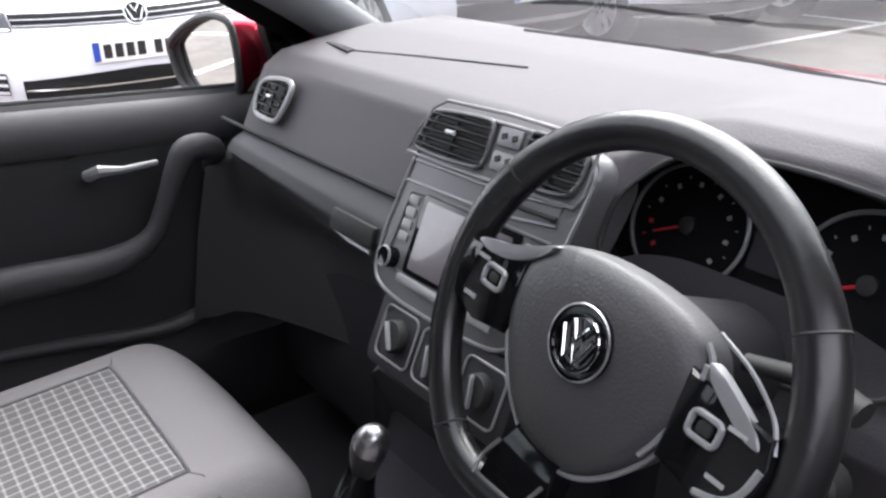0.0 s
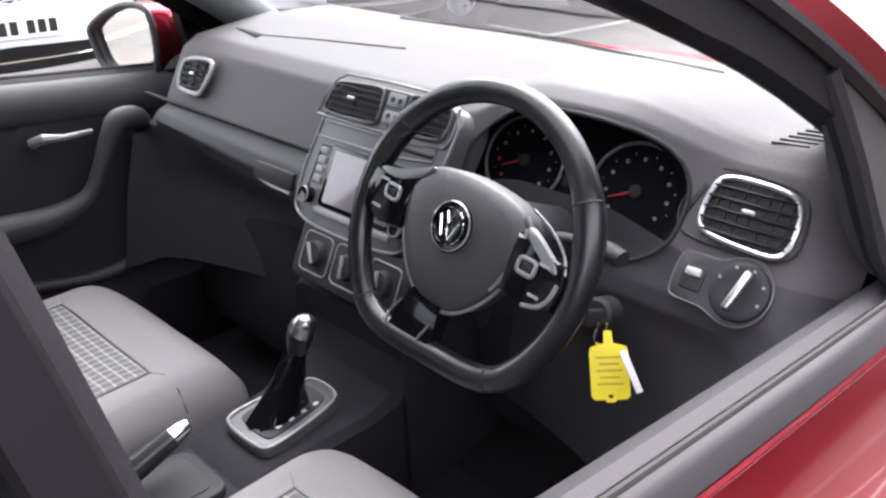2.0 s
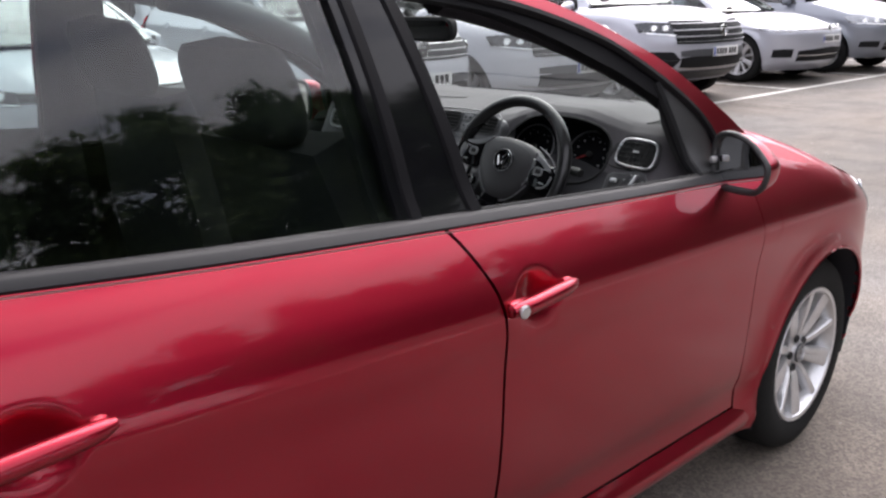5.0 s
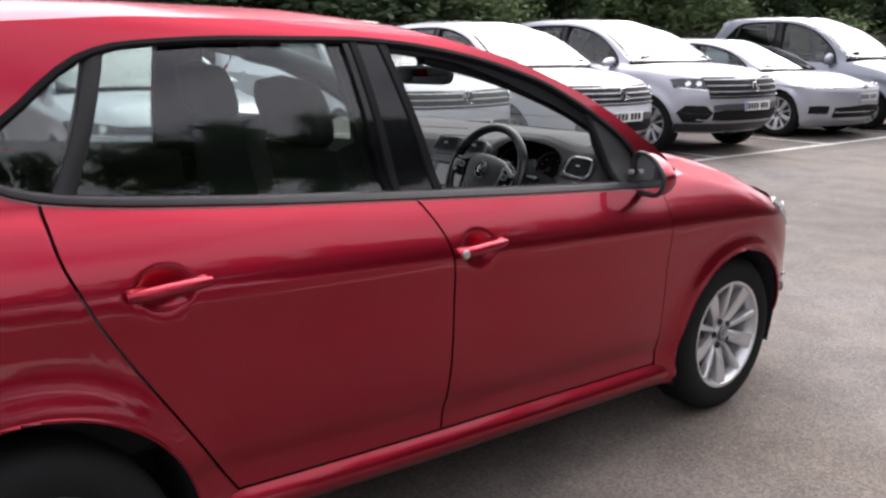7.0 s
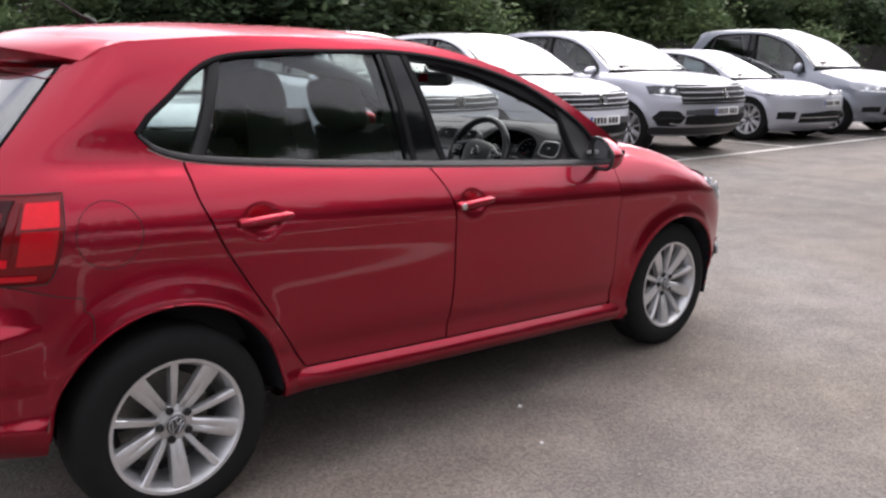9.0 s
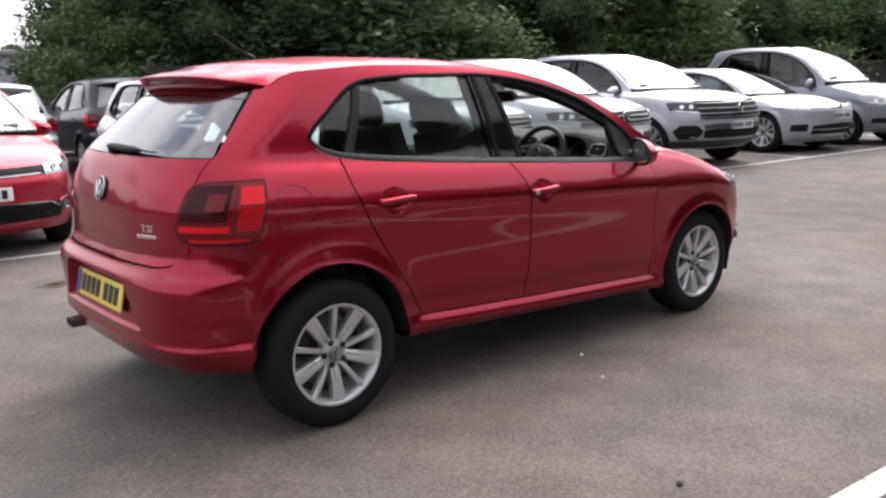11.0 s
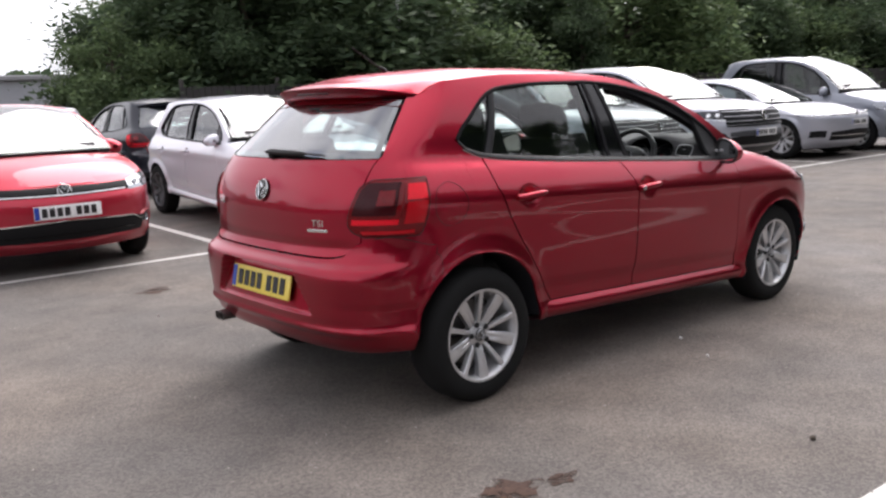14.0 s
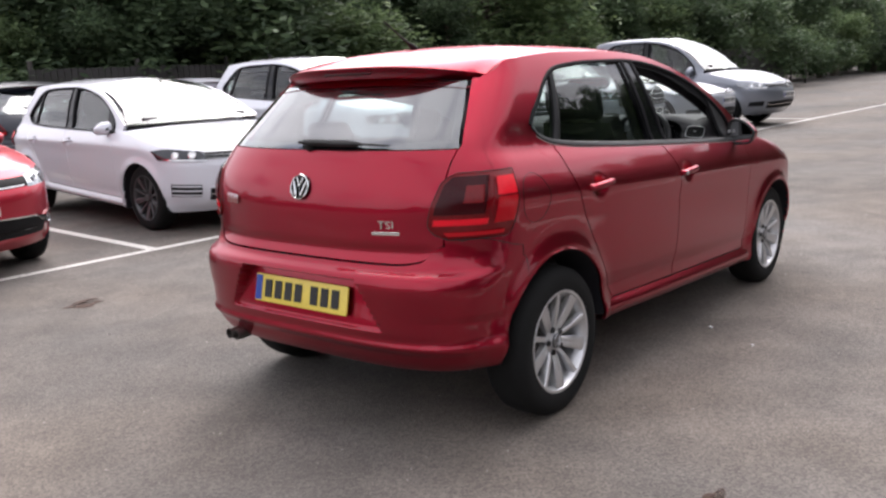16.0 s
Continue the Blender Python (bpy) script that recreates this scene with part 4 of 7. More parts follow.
number_plate(car, facing((-.636, 0, .553), (-1, 0, .22)), YELLOWPL)
bm = bmesh.new()
for y in (.34, .385):
    lathe(bm, [(.022, .0), (.022, .10), (.019, .10), (.019, .02), (0, .02)], 16, Matrix.Translation((-.545, y + .08, .318)) @ pose(0, 0, 0, 0, 0, 90))
part("exhaust_pipe", bm, STEEL, car, "twin steel exhaust pipes")
bm = bmesh.new()
box(bm, (1.35, 0, .245), (2.9, 1.10, .06), None, .02)
part("underbody", bm, BLACKP, car)

# fuel flap
bm = bmesh.new()
ring = []
for k in range(36):
    a = 2 * math.pi * k / 36
    x, z = -.155 + .088 * math.cos(a), .905 + .092 * math.sin(a)
    ring.append((x, -(side_y(x, z) + .0004), z))
tube(bm, ring, .0012, 5, closed=True)
part("fuel_flap", bm, RUBBER, car, "seam of the round fuel flap")

# door handles
def door_handle(x, z, s):
    bm = bmesh.new()
    pts = []
    for f in lin(0, 1, 13):
        xx = x + .174 * f
        out = .002 + .014 * min(1.0, math.sin(math.pi * (.12 + .76 * f)) * 1.25) ** .7
        pts.append((xx, s * (side_y(xx, z) + out), z + .010 * f))
    tube(bm, pts, [.009, .013, .0145, .0148, .0148, .0148, .0148, .0146, .0142, .0138, .013, .0115, .007], 14, flat=1.0)
    box(bm, (x + .022, s * (side_y(x, z) + .003), z), (.050, .022, .031), None, .010)
    box(bm, (x + .158, s * (side_y(x + .156, z) + .002), z + .009), (.024, .016, .025), None, .008)
    h = part("door_handle", bm, RED, car)
    if x > .8 and s < 0:
        bm = bmesh.new()
        lathe(bm, [(.0125, 0), (.0125, .004), (.010, .006), (0, .006)], 16, Matrix.Translation((x + .014, s * (side_y(x, z) + .022), z)) @ pose(0, 0, 0, 180, 0, 0))
        part("key_lock", bm, SATIN, h)


for s in (-1, 1):
    door_handle(1.055, .853, s)
    door_handle(.212, .893, s)

# door mirrors
def door_mirror(s, dx, swing, rim, up=0.0):
    """A mirror that tapers to its outer tip; the glass faces the rear."""
    cx, cy, cz = 1.905 + dx, .80, .97 + up
    deep, lift = (.056, .03) if s < 0 else (.105, 0)

    def at(y, z, f, sc):
        yy, zz = cy + (y - cy) * sc, cz + (z + up - cz) * sc
        return Vector((cx + deep * f - swing * (yy - .72) * (1 - f) + lift * (zz - cz) * (1 - f), s * (yy + .012 * f), zz))

    n = len(rim)
    fine_rim = []
    for i in range(n):
        a, b, c, d = (Vector(rim[(i + k) % n]) for k in (-1, 0, 1, 2))
        for t in (0, .33, .67):
            fine_rim.append(.5 * (2 * b + (c - a) * t + (2 * a - 5 * b + 4 * c - d) * t * t + (3 * b - a - 3 * c + d) * t ** 3))
    bm = bmesh.new()
    g = []
    for k in range(12):
        f = k / 11
        sc = max(.03, 1 - f ** 2.8) ** .42
        g.append([at(p.x, p.y, f, sc) for p in fine_rim + fine_rim[:1]])
    grid(bm, g)
    sh = part("door_mirror", bm, RED, car, "red door mirror with a black foot")
    bm = bmesh.new()
    tube(bm, [at(p.x, p.y, -.02, .975) for p in fine_rim], .0075, 8, closed=True)
    part("mirror_rim", bm, BLACKP, sh)
    bm = bmesh.new()
    bm.faces.new([bm.verts.new(at(p.x, p.y, .06, .87)) for p in fine_rim])
    part("mirror_glass", bm, MIRROR, sh, smooth=False)
    bm = bmesh.new()
    grid(bm, [[at(p.x, p.y, .07 - .06 * k, .87 + .10 * k) for p in fine_rim + fine_rim[:1]] for k in range(2)])
    part("mirror_bezel", bm, BLACKP, sh)
    bm = bmesh.new()
    tube(bm, [(1.90, s * .715, .955), (1.925 + dx, s * .745, .944), (1.945 + dx, s * .80, .942)], [.032, .030, .024], 10, flat=.8)
    part("mirror_foot", bm, BLACKP, sh)
    if s > 0:
        bm = bmesh.new()
        box(bm, (1.955 + dx, .742, 1.000), (.060, .040, .115), pose(0, 0, 0, 0, 0, -12), .016, 3)
        part("mirror_arm", bm, RED, sh, "red arm of the mirror")
    bm = bmesh.new()
    box(bm, (1.872, s * .752, .982), (.022, .012, .016), None, .004)
    part("mirror_cap", bm, SATIN, sh)


door_mirror(-1, -.010, .26, [(.756, .921), (.744, .965), (.746, 1.022), (.766, 1.044), (.805, 1.046), (.846, 1.032), (.876, 1.008), (.896, .985), (.897, .962), (.888, .938), (.870, .922), (.846, .917), (.812, .916), (.778, .916)])
door_mirror(1, -.10, .30, [(.722, .905), (.715, .97), (.722, 1.028), (.745, 1.046), (.790, 1.045), (.840, 1.028), (.882, 1.003), (.900, .985), (.898, .965), (.885, .925), (.866, .903), (.840, .896), (.79, .897), (.745, .899)], .032)


# alloy wheels
def wheel_parts(parent, R=.303, rim=.206, width=.185, spokes=10, spoke_mat=ALLOY, pairs=True):
    """A wheel that turns round the y axis; outer face towards -y."""
    h = width / 2
    bm = bmesh.new()
    prof = [(rim - .006, -h + .012), (rim + .010, -h + .004), (R - .045, -h), (R - .018, -h + .010), (R - .004, -h + .030), (R, -h + .055), (R, h - .055), (R - .004, h - .03), (R - .018, h - .01), (rim + .01, h - .004), (rim - .006, h - .012)]
    lathe(bm, prof, 48)
    ty = part("tyre", bm, TYRE, parent, "black tyre")
    bm = bmesh.new()
    lathe(bm, [(rim + .004, -h + .010), (rim + .002, -h + .004), (rim - .008, -h + .006), (rim - .016, -h + .020), (rim - .026, -h + .05), (rim - .030, h - .03), (rim - .01, h - .012)], 48)
    rm = part("rim", bm, ALLOY if spoke_mat is ALLOY else spoke_mat, parent)
    f0 = -h + .014
    for k in range(spokes):
        if pairs:
            a = 2 * math.pi * (k // 2 * 2) / spokes + (math.pi * 2 / spokes) * (k % 2)
        else:
            a = 2 * math.pi * k / spokes
        wide = k % 2 == 0
        w0, w1 = (.019, .030) if wide and pairs else (.009, .0125)
        bm = bmesh.new()
        ca, sa = math.cos(a), math.sin(a)
        g = []
        for f in lin(0, 1, 6):
            r = .045 + (rim - .010 - .045) * f
            w = w0 + (w1 - w0) * f
            y = f0 + .030 - .034 * f ** .6
            row = []
            for t, dy in ((-1, .030), (-1, .004), (-.72, 0), (-.12, .0015 * wide), (0, .006 * wide * (1 - f)), (.12, .0015 * wide), (.72, 0), (1, .004), (1, .030)):
                row.append((r * ca - t * w * sa, y + dy, r * sa + t * w * ca))
            g.append(row)
        grid(bm, g)
        part("spoke", bm, spoke_mat, parent)
    bm = bmesh.new()
    lathe(bm, [(.060, f0 + .06), (.060, f0 + .032), (.052, f0 + .027), (.036, f0 + .024), (.034, f0 + .016), (.030, f0 + .016)], 28)
    part("hub", bm, spoke_mat, parent)
    for k in range(5):
        a = 2 * math.pi * (k + .5) / 5 + math.pi / 10
        bm = bmesh.new()
        lathe(bm, [(.0125, .004), (.0125, -.002), (.0085, -.003), (.0085, .001), (0, .001)], 10, Matrix.Translation((.048 * math.cos(a), f0 + .020, .048 * math.sin(a))))
        part("wheel_bolt", bm, BLACKP, parent)
    bm = bmesh.new()
    lathe(bm, [(.031, f0 + .020), (.031, f0 + .013), (.028, f0 + .010), (0, f0 + .009)], 24)
    cap = part("centre_cap", bm, DARKALLOY, parent)
    for line in (((-.010, .018), (0, .002), (.010, .018)), ((-.019, .010), (-.008, -.018), (0, -.004), (.008, -.018), (.019, .010))):
        bm = bmesh.new()
        tube(bm, [(x, f0 + .009, z) for x, z in line], .0022, 5)
        part("cap_stroke", bm, SATIN, cap)
    bm = bmesh.new()
    tube(bm, [(.025 * math.cos(t), f0 + .0095, .025 * math.sin(t)) for t in lin(0, 2 * math.pi * 23 / 24, 24)], .0020, 5, closed=True)
    part("cap_ring", bm, SATIN, cap)
    bm = bmesh.new()
    lathe(bm, [(.145, .02), (.145, .028), (0, .028)], 32)
    part("brake_disc", bm, STEEL, parent)
    bm = bmesh.new()
    lathe(bm, [(rim - .02, .035), (0, .035)], 24)
    part("wheel_back", bm, BLACKP, parent)
    return ty


wheel_proto = new("wheel")
wheel_proto.parent = car
wheel_parts(wheel_proto)
wheel_proto.matrix_basis = pose(0, -.702, .303, 0, 18, 0)
for x, s, turn in ((2.47, -1, 21), (0, 1, 33), (2.47, 1, 55)):
    w = copy_thing(wheel_proto, pose(x, s * .702, .303, 0, turn, 0 if s < 0 else 180))
    w.parent = car

# ---------------------------------------------------------------- cabin of the red hatchback
DASH = mat("dash_plastic", (0.068, 0.062, 0.0665), .62, spec=.28, bump=.25, scale=420, vary=.06)
# part of its darkness is the knee panel's shade, put into the colour
DASHL = mat("dash_lower_plastic", (0.023, 0.0215, 0.025), .6, spec=.45, bump=.25, scale=420, vary=.08)
DARKIN = mat("dark_trim", (0.0175, 0.0165, 0.0195), .6, spec=.3, bump=.2, scale=300)
CONSOLE = mat("console_grey", (0.088, 0.086, 0.090), .38, bump=.05, scale=300)
LEATHER = mat("wheel_leather", (0.010, 0.0098, 0.0108), .30, bump=.12, scale=260)
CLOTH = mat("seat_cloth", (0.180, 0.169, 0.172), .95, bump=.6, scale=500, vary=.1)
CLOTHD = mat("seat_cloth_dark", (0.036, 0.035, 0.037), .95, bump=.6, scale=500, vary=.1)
CARPET = mat("carpet", (0.026, 0.024, 0.028), 1.0, bump=.8, scale=500)
HEADLINE = mat("headlining", (0.36, 0.355, 0.35), .95, bump=.3, scale=300)
SCREEN = mat("display_glass", (0.105, 0.09, 0.10), .16, coat=.6, vary_rough=.02)
DIALRED = mat("dial_red", (0.45, 0.02, 0.03), .5)
DIALWHITE = mat("dial_white", (0.5, 0.5, 0.52), .5)
DIALGREY = mat("dial_grey", (0.24, 0.24, 0.25), .6)
TAG = mat("yellow_tag", (0.78, 0.66, 0.015), .45, bump=.05)
TAGINK = mat("tag_ink", (0.48, 0.37, 0.018), .6)
BUTTON = mat("button_silver", (0.50, 0.50, 0.51), .35, .6)


def check_cloth():
    """Dark seat cloth woven with a pale open check."""
    m = mat("check_cloth", (0.10, 0.097, 0.098), .95, bump=.5, scale=500)
    n, l = m.node_tree.nodes, m.node_tree.links
    b = n["Principled BSDF"]
    base = b.inputs["Base Color"].links[0].from_socket
    tc, sep = n.new("ShaderNodeTexCoord"), n.new("ShaderNodeSeparateXYZ")
    l.new(tc.outputs["Object"], sep.inputs[0])
    outs = []
    for ax in ("X", "Y"):
        a, f, g = n.new("ShaderNodeMath"), n.new("ShaderNodeMath"), n.new("ShaderNodeMath")
        a.operation, a.inputs[1].default_value = "MULTIPLY", 1 / .0175
        f.operation = "FRACT"
        g.operation, g.inputs[1].default_value = "LESS_THAN", .20
        l.new(sep.outputs[ax], a.inputs[0])
        l.new(a.outputs[0], f.inputs[0])
        l.new(f.outputs[0], g.inputs[0])
        outs.append(g)
    mx, mn = n.new("ShaderNodeMath"), n.new("ShaderNodeMath")
    mx.operation, mn.operation = "ADD", "MULTIPLY"
    mn.inputs[1].default_value = .42
    l.new(outs[0].outputs[0], mx.inputs[0])
    l.new(outs[1].outputs[0], mx.inputs[1])
    l.new(mx.outputs[0], mn.inputs[0])
    mix = n.new("ShaderNodeMix")
    mix.data_type = "RGBA"
    mix.inputs["B"].default_value = (0.36, 0.35, 0.345, 1)
    l.new(mn.outputs[0], mix.inputs["Factor"])
    l.new(base, mix.inputs["A"])
    l.new(mix.outputs["Result"], b.inputs["Base Color"])
    return m


SILVERTRIM = mat("silver_trim", (0.235, 0.235, 0.245), .45, .45)
RIMGREY = mat("rim_grey", (0.19, 0.187, 0.195), .4, .3)
DIALBLACK = mat("dial_black", (0.006, 0.006, 0.007), .8, spec=.08)


def spline(pts, n=5):
    """A smooth line through points, each of any number of values."""
    out = []
    p = [np.array(q, float) for q in pts]
    for i in range(len(p) - 1):
        a, b, c, d = p[max(i - 1, 0)], p[i], p[i + 1], p[min(i + 2, len(p) - 1)]
        for t in np.linspace(0, 1, n, endpoint=False):
            out.append(.5 * (2 * b + (c - a) * t + (2 * a - 5 * b + 4 * c - d) * t * t + (3 * b - a - 3 * c + d) * t ** 3))
    return out + [p[-1]]


CHECK = check_cloth()
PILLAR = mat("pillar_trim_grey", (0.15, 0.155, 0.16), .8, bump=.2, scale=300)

# floor, bulkhead, headlining
bm = bmesh.new()
grid(bm, [[(x, y, .30 if x < 1.9 else .30 + (x - 1.9) * .9) for y in lin(-.70, .70, 9)] for x in lin(-.30, 2.30, 14)])
part("carpet", bm, CARPET, car)
bm = bmesh.new()
grid(bm, [[(2.16 + .10 * (1 - (y / .72) ** 2), y, z) for y in lin(-.72, .72, 9)] for z in lin(.3, .965, 6)])
part("bulkhead", bm, DARKIN, car)
bm = bmesh.new()
g = []
for f in lin(0, 1, 14):
    row = []
    for u in lin(-1, 1, 15):
        x = -.15 + 1.40 * f
        row.append((x, u * (side_y(x, roof_e(x)) - .02), roof_e(x) - .022 + .045 * (1 - abs(u) ** 2.3)))
    g.append(row)
grid(bm, g)
part("headlining", bm, HEADLINE, car)
for s in (-1, 1):
    # inside of the windscreen pillar
    bm = bmesh.new()
    pts = [(x, s * (side_y(x, roof_e(x)) - .052), roof_e(x) - .036) for x in lin(1.20, 2.10, 14)]
    tube(bm, pts, .042, 10)
    # driver's side trim is black: its shade against the light is in the colour
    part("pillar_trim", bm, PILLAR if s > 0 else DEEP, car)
    bm = bmesh.new()
    g = []
    for k in range(10):
        f = k / 9
        z = .95 + .44 * f
        g.append([(x, s * (side_y(x, z) - .05), z) for x in lin(.90 - .03 * f, 1.112 - .078 * f, 5)])
    vs = grid(bm, g)
    skirt(bm, vs, (0, -s * .02, 0))
    part("pillar_trim", bm, DARKIN, car)
    bm = bmesh.new()
    g = []
    for x in lin(-.30, .14, 9):
        if x <= -.02:
            g.append([(x, s * (side_y(x, z) - .05), z) for z in lin(.74, roof_e(x) - .03, 8)])
        else:
            g.append([(x, s * (side_y(x, z) - .05), z) for z in lin(.74, belt(x) - .005, 8)])
    grid(bm, g)
    part("luggage_trim", bm, DARKIN, car)

# door cards
def door_card(s, x0, x1):
    bm = bmesh.new()
    g = []
    for x in dense(x0, x1, .05):
        row = []
        for f in lin(0, 1, 16):
            z = .34 + (belt(x) + .004 - .34) * f
            y = side_y(x, belt(x)) - .045 - .030 * math.sin(math.pi * min(1, f * 1.05)) ** .5 - (.03 if f < .30 else 0)
            if f > .93:
                y += .030 * (f - .93) / .07
            row.append((x, s * y, z))
        g.append(row)
    grid(bm, g)
    return part("door_card", bm, DARKIN, car, "dark moulded door trim")


for s in (-1, 1):
    door_card(s, .40, 1.00)
    dc = door_card(s, 1.06, 1.86)
    yy = lambda x: side_y(x, .95) - .092
    card_y = lambda x, z: side_y(x, belt(x)) - .045 - .030 * math.sin(math.pi * min(1, max(0, (z - .34) / (belt(x) - .336)) * 1.05)) ** .5
    # upper roll of the door
    bm = bmesh.new()
    g = []
    for x in dense(1.08, 1.86, .05):
        zt = belt(x) - .002
        yb = side_y(x, belt(x)) - .022
        g.append([(x, s * yb, zt - .004), (x, s * (yb - .012), zt), (x, s * (yb - .028), zt - .008), (x, s * (yb - .042), zt - .03), (x, s * (yb - .050), zt - .06), (x, s * (yb - .045), zt - .072)])
    grid(bm, g)
    part("door_roll", bm, DASHL, dc)
    if s < 0:
        continue
    # fine bright line
    bm = bmesh.new()
    tube(bm, [(x, s * (card_y(x, z) - .002), z) for x, z in spline(((1.10, .800), (1.20, .862), (1.32, .905), (1.44, .926), (1.56, .934), (1.68, .928), (1.80, .912)))], .0038, 6)
    part("trim_line", bm, SATIN, dc)
    # grab handle and arm rest
    bm = bmesh.new()
    run = spline([(1.715, .835, -.03, .016), (1.712, .868, .004, .020), (1.692, .886, .024, .023), (1.658, .888, .032, .023), (1.636, .862, .034, .019), (1.606, .80, .034, .016), (1.574, .750, .032, .018),
                  (1.50, .722, .022, .026), (1.36, .724, .016, .029), (1.20, .726, .016, .029), (1.10, .726, 0, .025)], 4)
    tube(bm, [(x, s * (yy(x) - .022 - o), z) for x, z, o, _ in run], [float(r) for _, _, _, r in run], 12)
    part("arm_rest", bm, DASHL, dc, "grey grab handle that runs into the arm rest")
    bm = bmesh.new()
    tube(bm, [(1.508, s * (yy(1.5) - .006), .862), (1.525, s * (yy(1.5) - .024), .872), (1.56, s * (yy(1.5) - .028), .868), (1.62, s * (yy(1.5) - .016), .866)], [.010, .010, .006, .005], 8)
    part("door_latch", bm, RIMGREY, dc, "satin door latch")
    bm = bmesh.new()
    plate(bm, [(1.53 + .085 * math.cos(a) + (.02 if math.cos(a) > 0 else 0), .868 + .034 * math.sin(a)) for a in lin(0, 2 * math.pi, 25)[:-1]], Matrix(((1, 0, 0, .03), (0, 0, -s, s * (yy(1.55) + .018)), (0, 1, 0, 0), (0, 0, 0, 1))), .004)
    part("latch_cup", bm, RUBBER, dc)
    bm = bmesh.new()
    edge = spline(((1.14, .60, .010), (1.30, .596, .011), (1.45, .578, .012), (1.56, .562, .013), (1.64, .566, .016), (1.70, .594, .020), (1.735, .64, .021), (1.752, .685, .012), (1.758, .71, .004)), 4)
    tube(bm, [(x, s * (yy(x) - .006), z) for x, z, _ in edge], [float(r) for _, _, r in edge], 10)
    part("pocket_edge", bm, DASHL, dc)

# dashboard
TOPP = [(2.24, 1.022), (2.13, 1.062), (2.0, 1.062), (1.88, 1.047)]
PASS = TOPP + [(1.82, 1.038), (1.788, 1.018), (1.770, .985), (1.752, .950), (1.739, .924), (1.747, .919), (1.736, .910), (1.716, .892), (1.706, .868), (1.716, .835), (1.79, .76), (1.98, .60)]
HOOD = [(2.24, 1.022), (2.13, 1.064), (2.0, 1.072), (1.88, 1.080)] + [(1.835, 1.077), (1.810, 1.064), (1.800, 1.035), (1.790, .995), (1.782, .958), (1.776, .926), (1.770, .905), (1.760, .886), (1.751, .866), (1.755, .84), (1.80, .77), (1.98, .60)]
DRVR = TOPP + [(1.866, 1.040), (1.846, 1.026), (1.828, 1.000), (1.800, .955), (1.782, .927), (1.776, .918), (1.768, .905), (1.757, .888), (1.750, .868), (1.756, .84), (1.80, .77), (1.98, .60)]


def blend(a, b, t):
    return [(p[0] * (1 - t) + q[0] * t, p[1] * (1 - t) + q[1] * t) for p, q in zip(a, b)]


def ease(a, b, v):
    t = min(1.0, max(0.0, (v - a) / (b - a)))
    return t * t * (3 - 2 * t)


def stations():
    out = []
    for y in sorted(lin(.70, -.10, 17) + lin(-.112, -.56, 75) + lin(-.58, -.70, 7), reverse=True):
        p = blend(PASS, DRVR, ease(.200, .240, -y))
        k = ease(.140, .300, -y) * (1 - ease(.40, .56, -y))
        p = blend(p, HOOD, k)
        d = ease(.64, .72, -y)
        e = ease(.54, .70, y)
        thin = .45 * ease(.15, .62, y)
        p = [(x, .919 - (.919 - z) * (1 - thin)) if .80 < z < .919 else (x, z) for x, z in p]
        p = [(x + .06 * d + .07 * e * e, z - .02 * d - .03 * e * e) for x, z in p]
        foot = 2.27 - .185 * min(1, abs(y) / .70) ** 2.2          # the dashboard ends at the foot of the windscreen
        p = [(foot - .03 * i, min(z, 1.0 + .012 * i)) if x > foot - .03 * i else (x, z) for i, (x, z) in enumerate(p)]
        out.append((y * (1 - .07 * e), p))
    return out


def fine(prof, n=4):
    """Rounds a profile off."""
    pts = [Vector((x, z)) for x, z in prof]
    out = []
    for i in range(len(pts) - 1):
        a, b, c, d = pts[max(i - 1, 0)], pts[i], pts[i + 1], pts[min(i + 2, len(pts) - 1)]
        for k in range(n):
            t = k / n
            q = b.lerp(c, t) + (c - a) * .06 * t * (1 - t) ** 2 - (d - b) * .06 * t * t * (1 - t)
            out.append((q.x, q.y))
    out.append(tuple(pts[-1]))
    return out


EYE_Y, EYE_Z, EYE_W, EYE_H = -.357, .967, .154, .088     # the opening in front of the instruments


def in_eye(y, z):
    ez = EYE_H if z > EYE_Z else EYE_H * .86
    return (abs(y - EYE_Y) / EYE_W) ** 2.5 + (abs(z - EYE_Z) / ez) ** 2.5


bm = bmesh.new()
split = 8 * 6
st = [(y, fine(p, 6)) for y, p in stations()]
upper = [[bm.verts.new((x, y, z)) for x, z in p[:split + 1]] for y, p in st]
cut = {v for row in upper for v in row if v.co.x < 1.86 and in_eye(v.co.y, v.co.z) < 1}
for ra, rb in zip(upper, upper[1:]):
    for i in range(len(ra) - 1):
        q = (ra[i], ra[i + 1], rb[i + 1], rb[i])
        if not all(v in cut for v in q):
            bm.faces.new(q)
for v in cut:
    k = in_eye(v.co.y, v.co.z) ** (-1 / 2.5) if in_eye(v.co.y, v.co.z) > 1e-4 else 1
    if k < 1.6:
        v.co.y, v.co.z = EYE_Y + (v.co.y - EYE_Y) * k, EYE_Z + (v.co.z - EYE_Z) * k
bmesh.ops.delete(bm, geom=[v for v in bm.verts if not v.link_faces], context="VERTS")
dash = part("dashboard", bm, DASH, car, "grey soft-feel dashboard", angle=60)
bm = bmesh.new()
grid(bm, [[(x, y, z) for x, z in p[split:]] for y, p in st])
# darker than the upper face; shade below the dash is painted in
part("dash_lower", bm, DASHL, dash, angle=50)


